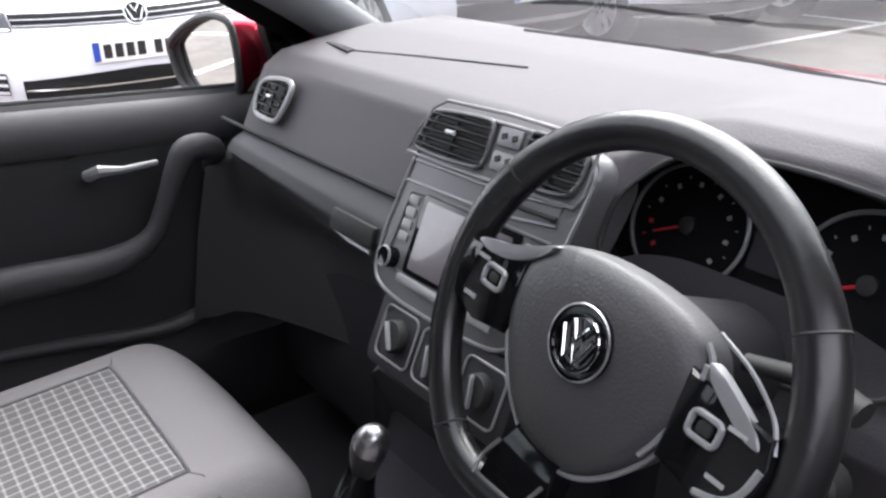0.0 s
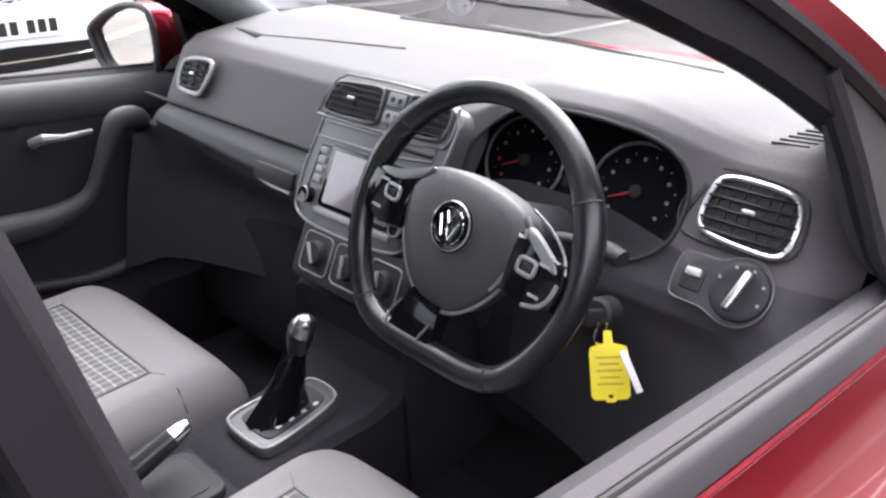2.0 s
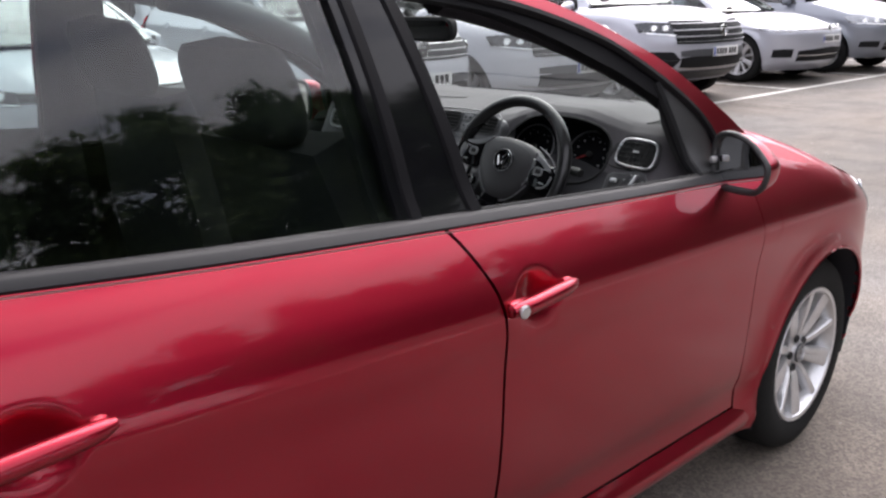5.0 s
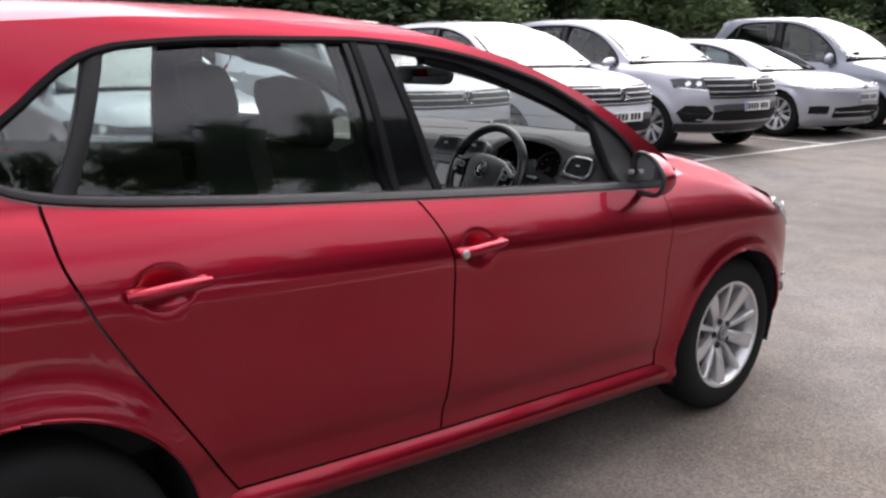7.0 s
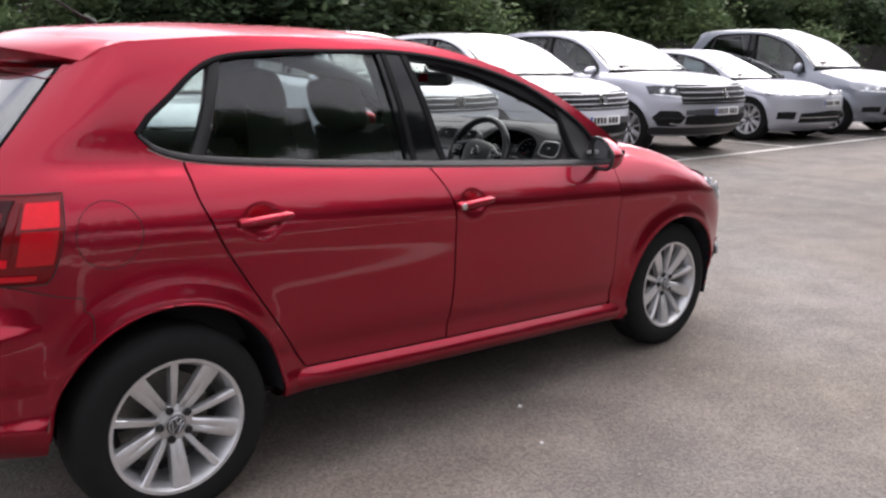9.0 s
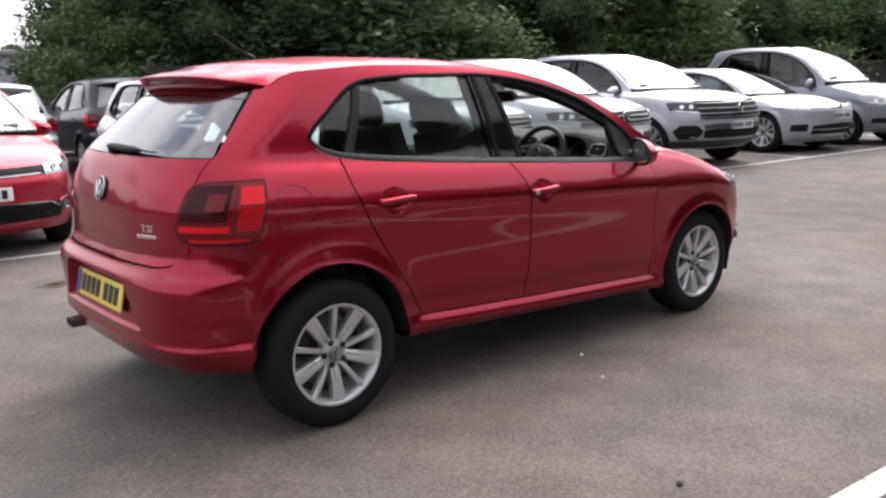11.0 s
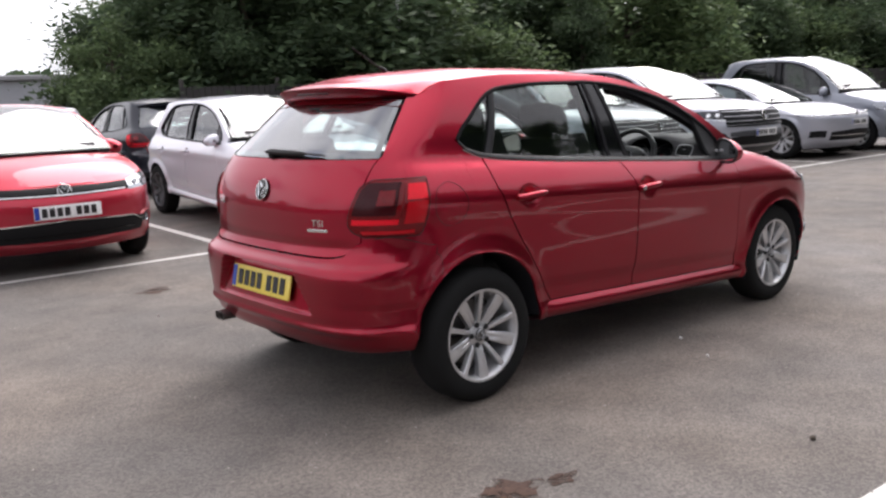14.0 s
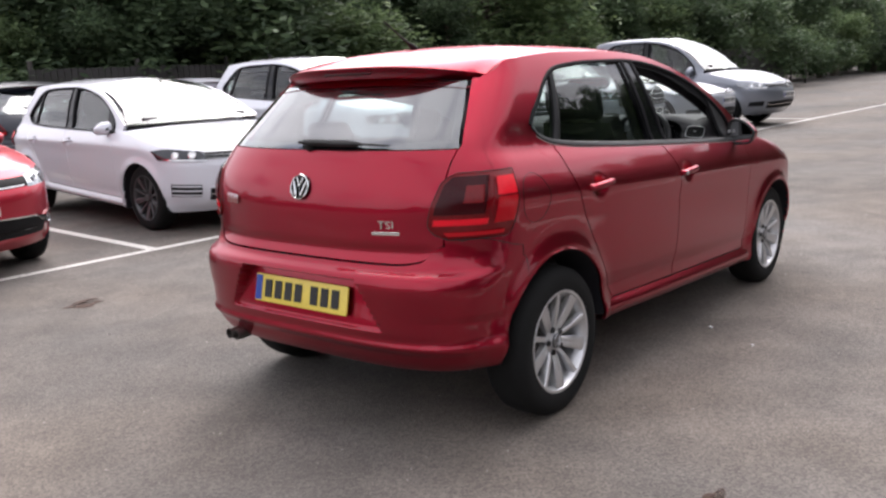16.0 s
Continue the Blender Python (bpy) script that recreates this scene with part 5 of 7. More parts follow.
def face_x(y, z):
    """Depth of the dashboard's face at a place across and up."""
    p = min(st, key=lambda q: abs(q[0] - y))[1]
    face = [c for c in p if c[0] < 1.87]
    for c, d in zip(face, face[1:]):
        if d[1] <= z <= c[1]:
            return d[0] + (c[0] - d[0]) * (z - d[1]) / max(1e-6, c[1] - d[1])
    return face[0][0] if z > face[0][1] else face[-1][0]


# seams on the dash top
bm = bmesh.new()
tube(bm, [(1.872, .426, 1.0465), (1.90, .30, 1.0505), (1.936, .10, 1.0555)], .0011, 4)
tube(bm, [(2.105, .30, 1.0625), (2.125, .05, 1.062), (2.122, -.11, 1.062), (2.07, -.40, 1.067)], .0035, 4)
part("dash_seam", bm, DARKIN, dash)
for k in range(6):
    bm = bmesh.new()
    box(bm, (1.865 + .004 * k, .43 + .018 * k, 1.0470), (.018, .007, .003), pose(0, 0, 0, 0, 0, 20))
    part("defrost_slot", bm, RUBBER, dash, smooth=False)
for k in range(7):
    bm = bmesh.new()
    box(bm, (1.885 + .012 * k, -.585 - .004 * k, 1.047 + .0016 * k), (.007, .040, .004), pose(0, 0, 0, 0, 0, 12))
    part("defrost_slot", bm, RUBBER, dash, smooth=False)
bm = bmesh.new()
tube(bm, [(1.7395, y, .9215) for y in lin(.66, .115, 12)], .0036, 6)
part("dash_seam", bm, RUBBER, dash)
# glove box handle in its dark slot
bm = bmesh.new()
box(bm, (1.706, .172, .872), (.010, .105, .030), pose(0, 0, 0, 0, 18, 0), .004)
gs = part("glove_slot", bm, RUBBER, dash)
bm = bmesh.new()
tube(bm, [(1.703, .222, .860), (1.699, .17, .856), (1.699, .122, .855)], .0032, 6)
part("glove_catch", bm, RIMGREY, gs)
bm = bmesh.new()
box(bm, (1.93, .36, .58), (.30, .56, .34), None, .05)
box(bm, (1.93, -.40, .66), (.26, .52, .26), None, .05)
part("footwell_panel", bm, DEEP, dash)


def slope_pose(x, y, z, slope, yaw=0.0):
    """A pose on a face that leans back by slope (dx over dz); its x points to the car's right, its y up the face, its z to the driver."""
    up = Vector((slope, 0, 1)).normalized()
    right = Vector((0, -1, 0))
    out = right.cross(up)
    m = Matrix((right, up, out)).transposed().to_4x4()
    m = pose(0, 0, 0, 0, 0, yaw) @ m
    m.translation = (x, y, z)
    return m


def ring_of(outline, m, z, r, bm, n=6):
    tube(bm, [m @ Vector((x, y, z)) for x, y in outline], r, n, closed=True)


SLAT = mat("vent_slat", (0.013, 0.013, 0.014), .42, spec=.3)


def air_vent(name, m, outline, slats, uprights, frame=SATIN, fr=.0038):
    """An air vent: bright frame, dark hollow, slats and a small thumb tab."""
    outline = smooth_loop(outline)
    bm = bmesh.new()
    ring_of(outline, m, .004, fr, bm, 8)
    v = part(name, bm, frame, car, "air vent with a bright frame and black slats")
    bm = bmesh.new()
    vs = [bm.verts.new(m @ Vector((x, y, .0015))) for x, y in outline]
    bm.faces.new(vs)
    part("vent_hollow", bm, RUBBER, v, smooth=False)
    xs, ys = [p[0] for p in outline], [p[1] for p in outline]
    lo, hi = min(ys), max(ys)

    def span(y):
        hits = []
        for (xa, ya), (xb, yb) in zip(outline, outline[1:] + outline[:1]):
            if (ya - y) * (yb - y) <= 0 and abs(ya - yb) > 1e-6:
                hits.append(xa + (xb - xa) * (y - ya) / (yb - ya))
        return (min(hits), max(hits)) if len(hits) > 1 else None

    for k in range(slats):
        y = lo + (hi - lo) * (k + .9) / (slats + .8)
        sp = span(y)
        if sp:
            bm = bmesh.new()
            box(bm, ((sp[0] + sp[1]) / 2, y, .004), (sp[1] - sp[0], .0022, .008), pose(0, 0, 0, 25, 0, 0), .0006, 1)
            bm.transform(m)
            part("slat", bm, SLAT, v)
    for k in range(uprights):
        x = min(xs) + (max(xs) - min(xs)) * (k + .9) / (uprights + .8)
        bm = bmesh.new()
        box(bm, (x, (lo + hi) / 2, .0025), (.0016, (hi - lo) * .9, .003))
        bm.transform(m)
        part("upright", bm, RUBBER, v, smooth=False)
    bm = bmesh.new()
    box(bm, ((min(xs) + max(xs)) / 2, (lo + hi) / 2 + .002, .010), (.016, .005, .006), None, .002)
    bm.transform(m)
    part("vent_tab", bm, BUTTON, v)
    return v


# passenger vent
PASSV = mat("vent_frame_grey", (0.26, 0.255, 0.26), .4, .2)
air_vent("air_vent", slope_pose(1.757, .478, .980, .5), [(-.048, -.026), (-.054, .012), (-.044, .028), (.034, .036), (.050, .028), (.048, .006), (.036, -.028), (.024, -.034), (-.030, -.032)][::-1], 5, 3, PASSV, .0045)

# centre stack
KEYGREY = mat("key_grey", (0.20, 0.198, 0.202), .4)
S_SL = .46


def sx(z):
    return 1.690 + S_SL * (z - .864)


def stack_pose(y, z, out=0.0):
    m = slope_pose(sx(z), y, z, S_SL)
    return m @ Matrix.Translation((0, 0, out))


cy = -.058
sm = stack_pose(cy, .940)
bm = bmesh.new()
outl = [(-.118, .100), (-.128, .080), (-.146, -.02), (-.150, -.085), (-.140, -.108), (-.10, -.122), (.085, -.118), (.112, -.105), (.125, -.06), (.142, .05), (.147, .085), (.135, .104), (.11, .112), (-.09, .113)]
plate(bm, smooth_loop(outl)[::-1], sm @ Matrix.Translation((0, 0, -.055)), .058, .006)
stack = part("centre_console", bm, CONSOLE, car, "grey centre console with vents, display and knobs")


def to_local(y, z):
    return (-(y - cy), (z - .940) * math.hypot(S_SL, 1))


vl = [to_local(*p) for p in ((.062, 1.030), (.066, 1.020), (.078, .995), (.072, .988), (-.040, .990), (-.047, .994), (-.047, 1.038), (-.040, 1.040), (.055, 1.036))]
vr = [to_local(*p) for p in ((-.101, 1.038), (-.101, .996), (-.108, .990), (-.172, .992), (-.183, 1.000), (-.187, 1.030), (-.180, 1.038), (-.11, 1.041))]
sm2 = sm @ Matrix.Translation((0, 0, .003))
air_vent("air_vent", sm2, vl, 5, 1, CONSOLE, .0026)
air_vent("air_vent", sm2, vr, 5, 1, CONSOLE, .0026)
bm = bmesh.new()
tube(bm, [sm @ Vector((x * .975, y * .975, .004)) for x, y in smooth_loop(outl)], .0022, 6, closed=True)
part("console_rim", bm, RIMGREY, stack)
bm = bmesh.new()
tube(bm, [sm2 @ Vector((*to_local(y, z), .002)) for y, z in ((.090, .984), (.080, 1.012), (.066, 1.036), (.045, 1.046), (-.06, 1.049), (-.175, 1.047), (-.193, 1.036), (-.194, 1.000), (-.186, .986), (-.10, .984), (.0, .983))], .0022, 6, closed=True)
part("vent_surround", bm, RIMGREY, stack)
bm = bmesh.new()
for y0, z0, w, h in ((-.074, 1.028, .036, .020), (-.074, 1.004, .036, .020)):
    x, yl = to_local(y0, z0)
    plate(bm, rounded(w, h, .003, 3, (x, yl)), sm2, .004, .001)
part("hazard_switch", bm, RIMGREY, stack)
for k in range(4):
    bm = bmesh.new()
    x, yl = to_local(-.066 - .016 * (k % 2), 1.028 - .022 * (k // 2))
    box(bm, (x, yl, .0045), (.007, .006, .002), pose(0, 0, 0, 0, 0, 20))
    bm.transform(sm2)
    part("switch_mark", bm, RUBBER, stack, smooth=False)


def panel_line(pts, r=.0018, material=RIMGREY, name="panel_line"):
    bm = bmesh.new()
    tube(bm, [sm2 @ Vector((*to_local(y, z), .001)) for y, z in pts], r, 6, closed=True)
    return part(name, bm, material, stack)


panel_line([(.076, .978), (.079, .955), (-.095, .957), (-.172, .966), (-.172, .984), (-.09, .979)])
panel_line([(.058, .945), (.066, .885), (.060, .862), (-.165, .862), (-.176, .90), (-.172, .950), (-.06, .950)], .0018, CONSOLE)
# disc slot
bm = bmesh.new()
x, yl = to_local(-.135, .972)
box(bm, (x, yl, .003), (.072, .005, .004), None, .001, 1)
bm.transform(sm2)
part("disc_slot", bm, RUBBER, stack)
# display
x, yl = to_local(-.052, .906)
bm = bmesh.new()
plate(bm, rounded(.166, .094, .006, 4, (x, yl)), sm2, .003, .001)
part("display", bm, GLOSSB, stack, "switched-off touch display")
bm = bmesh.new()
plate(bm, rounded(.146, .080, .003, 3, (x, yl)), sm2 @ Matrix.Translation((0, 0, .003)), .0012)
part("display_glass", bm, SCREEN, stack)
bm = bmesh.new()
x, yl = to_local(-.05, .857)
plate(bm, rounded(.170, .010, .004, 3, (x, yl)), sm2, .005, .001)
part("display_ledge", bm, KEYGREY, stack)
for k in range(4):
    for y in (.049, -.150):
        bm = bmesh.new()
        x, yl = to_local(y, .938 - .0135 * k)
        plate(bm, rounded(.018, .0105, .002, 2, (x, yl)), sm2, .0025, .0006)
        part("radio_button", bm, KEYGREY, stack)
for y, z, r in ((.056, .872, .0125), (-.152, .874, .0125)):
    bm = bmesh.new()
    x, yl = to_local(y, z)
    lathe(bm, [(r, 0), (r, .012), (r * .85, .016), (r * .6, .0155), (0, .0155)], 24, sm2 @ Matrix.Translation((x, yl, 0)) @ pose(0, 0, 0, 90))
    k = part("volume_knob", bm, GLOSSB, stack)
    bm = bmesh.new()
    tube(bm, [sm2 @ Vector((x + r * .92 * math.cos(a), yl + r * .92 * math.sin(a), .0145)) for a in lin(0, 2 * math.pi * 19 / 20, 20)], .0016, 5, closed=True)
    part("knob_ring", bm, KEYGREY, stack)

# climate panel below the stack
cm = slope_pose(1.660, cy - .012, .800, .46)
bm = bmesh.new()
plate(bm, rounded(.245, .088, .014, 4), cm @ Matrix.Translation((0, 0, -.06)), .062, .004)
clim = part("climate_panel", bm, DARKIN, car, "grey climate panel with turning knobs")
for x in (-.074, .0, .076):
    bm = bmesh.new()
    tube(bm, [cm @ Vector((x + px, py, .003)) for px, py in rounded(.064, .060, .010, 4)], .0016, 5, closed=True)
    part("panel_line", bm, KEYGREY, clim)
    bm = bmesh.new()
    lathe(bm, [(.020, 0), (.019, .008), (.017, .011), (0, .011)], 26, cm @ Matrix.Translation((x, 0, .002)) @ pose(0, 0, 0, 90))
    part("climate_knob", bm, RUBBER, clim)
    bm = bmesh.new()
    box(bm, (0, 0, .014), (.0035, .034, .006), pose(0, 0, 0, 0, 0, 34 if x < 0 else 12), .0015)
    bm.transform(cm @ Matrix.Translation((x, 0, .002)))
    part("knob_grip", bm, DIALGREY, clim)
# lower console and tunnel
bm = bmesh.new()
g = []
for x, z, hw in ((1.84, .80, .135), (1.70, .765, .130), (1.66, .735, .125), (1.68, .67, .120), (1.66, .625, .115), (1.62, .600, .100), (1.45, .585, .085), (1.42, .565, .085), (1.20, .555, .085), (.85, .555, .085)):
    g.append([(x, -.055 + hw * u, z - (.012 if abs(u) == 1 else 0) - (.30 if abs(u) > 1 else 0)) for u in (-1.12, -1, -.88, .88, 1, 1.12)])
grid(bm, g)
tun = part("tunnel_console", bm, DEEP, car, "dark console between the seats", angle=30)
bm = bmesh.new()
plate(bm, rounded(.16, .115, .02, 4), pose(1.33, -.055, .566, 0, 0, 0), .012, .003)
plate(bm, rounded(.13, .085, .015, 4), pose(1.33, -.055, .567, 0, 0, 0), .0125)
part("console_tray", bm, DARKIN, tun)
# gear selector
gm = pose(1.540, -.058, .596, 0, -6, 0)
gout = smooth_loop([(-.078, -.046), (-.066, -.056), (-.02, -.054), (.062, -.045), (.078, -.030), (.080, .025), (.066, .044), (-.02, .056), (-.064, .058), (-.078, .046)])
bm = bmesh.new()
plate(bm, gout, gm @ Matrix.Translation((0, 0, -.02)), .032, .006)
gear = part("gear_surround", bm, CONSOLE, car, "automatic gear selector with satin surround")
bm = bmesh.new()
tube(bm, [gm @ Vector((x * .96, y * .96, .013)) for x, y in gout], .0024, 8, closed=True)
part("gear_frame", bm, SILVERTRIM, gear)
bm = bmesh.new()
plate(bm, [(x * .74, y * .70) for x, y in gout], gm @ Matrix.Translation((0, 0, .011)), .003)
part("gear_gate", bm, DARKIN, gear)
for k in range(4):
    bm = bmesh.new()
    box(bm, (-.030 + .022 * k, -.026, .0150), (.008, .006, .001))
    bm.transform(gm)
    part("gate_mark", bm, DIALWHITE, gear, smooth=False)
bm = bmesh.new()
g = []
for f in lin(0, 1, 8):
    w, d = .050 - .034 * f ** .7, .032 - .018 * f ** .8
    c = Vector((-.010 + .050 * f, .004, .014 + .085 * f))
    g.append([gm @ (c + Vector((w * math.cos(a) * (1 + .10 * math.sin(9 * a + f * 9) * (1 - f)), d * math.sin(a), .004 * math.sin(5 * a)))) for a in lin(0, 2 * math.pi, 21)])
grid(bm, g)
part("gear_boot", bm, GLOSSB, gear, "pleated gloss boot")
bm = bmesh.new()
tube(bm, [gm @ Vector(p) for p in ((.034, .004, .070), (.037, .003, .088), (.041, -.001, .106), (.045, -.005, .122), (.047, -.008, .131))], [.009, .0115, .0165, .0195, .0195], 14)
part("gear_knob", bm, LEATHER, gear, "black leather gear knob")
bm = bmesh.new()
tube(bm, [gm @ Vector(p) for p in ((.0465, -.0075, .130), (.049, -.012, .138), (.052, -.018, .144), (.055, -.024, .148), (.056, -.027, .149))], [.0198, .0190, .0165, .0105, .003], 14)
part("knob_cap", bm, mat("knob_cap_metal", (0.36, 0.36, 0.37), .28, .95), gear, "satin metal cap of the knob")
# handbrake
bm = bmesh.new()
tube(bm, [(1.12, -.034, .548), (1.20, -.034, .570), (1.30, -.034, .606), (1.375, -.034, .634)], [.018, .019, .0185, .016], 10)
hb = part("handbrake", bm, LEATHER, car, "handbrake lever with a chrome button")
bm = bmesh.new()
tube(bm, [(1.374, -.034, .6335), (1.392, -.034, .640), (1.400, -.034, .643)], [.0135, .0125, .009], 10)
part("brake_button", bm, CHROME, hb)
bm = bmesh.new()
plate(bm, rounded(.20, .045, .02, 4), pose(1.15, -.034, .553, 0, 0, 0), .010, .003)
part("brake_boot", bm, DARKIN, hb)

# driver's vent and light switch
vm = slope_pose(1.8135, -.583, .980, .70)
air_vent("air_vent", vm @ Matrix.Translation((0, 0, .002)), [(-.053, -.018), (-.051, .026), (-.042, .040), (.030, .037), (.048, .030), (.055, .010), (.057, -.020), (.048, -.037), (.030, -.038), (-.042, -.033)][::-1], 5, 7, SATIN, .0032)
bm = bmesh.new()
tube(bm, [vm @ Vector((x, y, .002)) for x, y in smooth_loop(((-.085, -.006), (-.066, .040), (-.045, .050), (.035, .044), (.055, .034), (.063, .01), (.066, -.025), (.052, -.044), (-.05, -.042), (-.074, -.034)))], .0016, 5, closed=True)
part("vent_seam", bm, RUBBER, dash)
bm = bmesh.new()
box(bm, (-.066, .004, .003), (.008, .042, .006), pose(0, 0, 0, 0, 0, -18), .002)
bm.transform(vm)
part("vent_wheel", bm, RUBBER, dash)
lm = slope_pose(1.768, -.585, .911, .70)
bm = bmesh.new()
pan = smooth_loop([(-.058, .022), (-.052, .030), (-.012, .026), (.0, .034), (.022, .042), (.044, .034), (.056, .014), (.056, -.012), (.044, -.032), (.022, -.040), (.0, -.034), (-.010, -.026), (-.052, -.028), (-.058, -.020)], 3)
plate(bm, pan[::-1], lm @ Matrix.Translation((0, 0, -.004)), .009, .002)
ls = part("light_panel", bm, DASHL, car, "light switch panel beside the steering column")
bm = bmesh.new()
tube(bm, [lm @ Vector((x, y, .004)) for x, y in pan], .0014, 5, closed=True)
part("panel_line", bm, CONSOLE, ls)
bm = bmesh.new()
lathe(bm, [(.033, 0), (.032, .006), (.028, .008), (.020, .007), (0, .007)], 30, lm @ Matrix.Translation((.022, .001, .004)) @ pose(0, 0, 0, 90))
part("light_switch", bm, DARKIN, ls)
bm = bmesh.new()
box(bm, (.022, .001, .015), (.0095, .048, .010), pose(0, 0, 0, 0, 0, -14), .004)
bm.transform(lm)
part("switch_grip", bm, SATIN, ls)
for k in range(5):
    a = radians(-20 + 45 * k)
    bm = bmesh.new()
    box(bm, (.022 + .0265 * math.cos(a), .001 + .0265 * math.sin(a), .0125), (.003, .003, .0008))
    bm.transform(lm)
    part("switch_mark", bm, DIALGREY, ls, smooth=False)
bm = bmesh.new()
plate(bm, rounded(.026, .028, .003, 3, (-.034, .0)), lm @ Matrix.Translation((0, 0, .003)), .004, .001)
part("dimmer", bm, RUBBER, ls)
bm = bmesh.new()
plate(bm, rounded(.018, .009, .002, 3, (-.034, .006)), lm @ Matrix.Translation((0, 0, .005)), .006, .001)
part("dimmer_wheel", bm, BUTTON, ls)

# instruments
im = slope_pose(1.862, -.315, .952, .45)
bm = bmesh.new()
lip, back = [], []
for k in range(56):
    a = 2 * math.pi * k / 56
    ca, sa = math.cos(a), math.sin(a)
    ex, ez = math.copysign(abs(ca) ** .8, ca), math.copysign(abs(sa) ** .8, sa)
    y, z = EYE_Y - EYE_W * 1.005 * ex, EYE_Z + (EYE_H if sa > 0 else EYE_H * .86) * 1.005 * ez
    lip.append(Vector((face_x(y, z) - .001, y, z)))
    back.append(im @ Vector((.168 * ex - .02, .078 * ez, .0)))
rings = [back, [b.lerp(a, .5) for a, b in zip(lip, back)], [b.lerp(a, .9) for a, b in zip(lip, back)], lip]
grid(bm, [r + [r[0]] for r in rings])
part("binnacle", bm, DIALBLACK, car, "deep black hood round the instruments")
bm = bmesh.new()
tube(bm, lip, .003, 8, closed=True)
part("binnacle_rim", bm, RUBBER, car)
bm = bmesh.new()
bm.faces.new([bm.verts.new(p) for p in back])
clu = part("instrument_panel", bm, DIALBLACK, car, "switched-off instruments with chrome-ringed dials", smooth=False)
for cx, first in ((-.088, 0), (.096, 1)):
    bm = bmesh.new()
    tube(bm, [im @ Vector((cx + .067 * math.cos(a), .062 * math.sin(a), .006)) for a in lin(0, 2 * math.pi * 47 / 48, 48)], .0024, 6, closed=True)
    d = part("dial_ring", bm, SILVERTRIM if first == 0 else RIMGREY, clu)
    bm = bmesh.new()
    lathe(bm, [(.066, .003), (.060, .002), (0, .002)], 36, im @ Matrix.Translation((cx, 0, 0)) @ pose(0, 0, 0, 90))
    part("dial_face", bm, DIALBLACK, clu)
    for k in range(17):
        a = radians(222 - 16.25 * k)
        big = k % 2 == 0
        bm = bmesh.new()
        box(bm, (0, 0, .0035), (.0050 if big else .0030, .0044 if big else .0012, .0006))
        bm.transform(im @ Matrix.Translation((cx + (.045 if big else .053) * math.cos(a), (.042 if big else .049) * math.sin(a), 0)) @ pose(0, 0, 0, 0, 0, math.degrees(a)))
        part("dial_mark", bm, DIALRED if first == 0 and k < 3 else DIALGREY, clu, smooth=False)
    bm = bmesh.new()
    a = radians(205)
    tube(bm, [im @ Vector((cx, 0, .006)), im @ Vector((cx + .040 * math.cos(a), .038 * math.sin(a), .006))], [.0020, .0010], 5)
    part("needle", bm, DIALRED, clu)
    bm = bmesh.new()
    lathe(bm, [(.009, .002), (.009, .008), (.006, .009), (0, .009)], 18, im @ Matrix.Translation((cx, 0, 0)) @ pose(0, 0, 0, 90))
    part("needle_cap", bm, RUBBER, clu)
bm = bmesh.new()
plate(bm, rounded(.040, .050, .003, 3, (.004, .005)), im @ Matrix.Translation((0, 0, .002)), .002)
part("trip_display", bm, mat("trip_glass", (0.03, 0.03, 0.034), .2), clu)

# steering column and stalks
bm = bmesh.new()
g = []
for f in lin(0, 1, 6):
    c = Vector((1.63, -.351, .945)).lerp(Vector((1.88, -.351, .850)), f)
    g.append([c + Vector((0, .052 * math.cos(a), .052 * math.sin(a))) for a in lin(0, 2 * math.pi, 21)])
grid(bm, g)
col = part("steering_column", bm, DARKIN, car)
bm = bmesh.new()
tube(bm, [(1.70, -.41, .940), (1.705, -.455, .945), (1.702, -.482, .943), (1.700, -.500, .940)], [.008, .009, .013, .012], 12, flat=.85)
part("stalk", bm, RUBBER, col)
bm = bmesh.new()
tube(bm, [(1.70, -.29, .930), (1.705, -.245, .930), (1.700, -.205, .935), (1.70, -.165, .938)], [.007, .008, .011, .010], 8, flat=.75)
part("stalk", bm, RUBBER, col)

# steering wheel
up = Vector((.417, 0, 1)).normalized()
right = Vector((0, -1, 0))
wm = Matrix((right, up, right.cross(up))).transposed().to_4x4()
wm.translation = (1.605, -.351, .953)
wm = wm @ pose(0, 0, 0, 0, 0, -7)
wheel = new("steering_wheel")
wheel.parent = car
wheel["label"] = "black leather three-spoke steering wheel with a flat bottom"
bm = bmesh.new()
RW = .166
pts, rad = [], []


def rim_point(a):
    x, y = RW * math.cos(a), RW * math.sin(a)
    low = -.122 + .09 * x
    if y < low:
        y = low - .018 * (1 - (1 - min(1, (low - y) / .042)) ** 2)
    return Vector((x, y, 0))


for k in range(72):
    a = 2 * math.pi * k / 72
    pts.append(wm @ rim_point(a))
    thick = .0148 + .0020 * (math.exp(-((math.degrees(a) - 25) / 16) ** 2) + math.exp(-((math.degrees(a) - 155) / 16) ** 2))
    rad.append(thick)
tube(bm, pts, rad, 14, closed=True)
part("wheel_rim", bm, LEATHER, wheel, "black leather rim")
for a, ring in ((34, .0160), (146, .0160), (230, .0146), (310, .0146)):
    bm = bmesh.new()
    c = rim_point(radians(a))
    way = (rim_point(radians(a + 2)) - rim_point(radians(a - 2))).normalized()
    n = Vector((way.y, -way.x, 0))
    tube(bm, [wm @ (c + (n * math.cos(b) + Vector((0, 0, 1)) * math.sin(b)) * ring) for b in lin(0, 2 * math.pi * 15 / 16, 16)], .0012, 5, closed=True)
    part("rim_seam", bm, RUBBER, wheel)
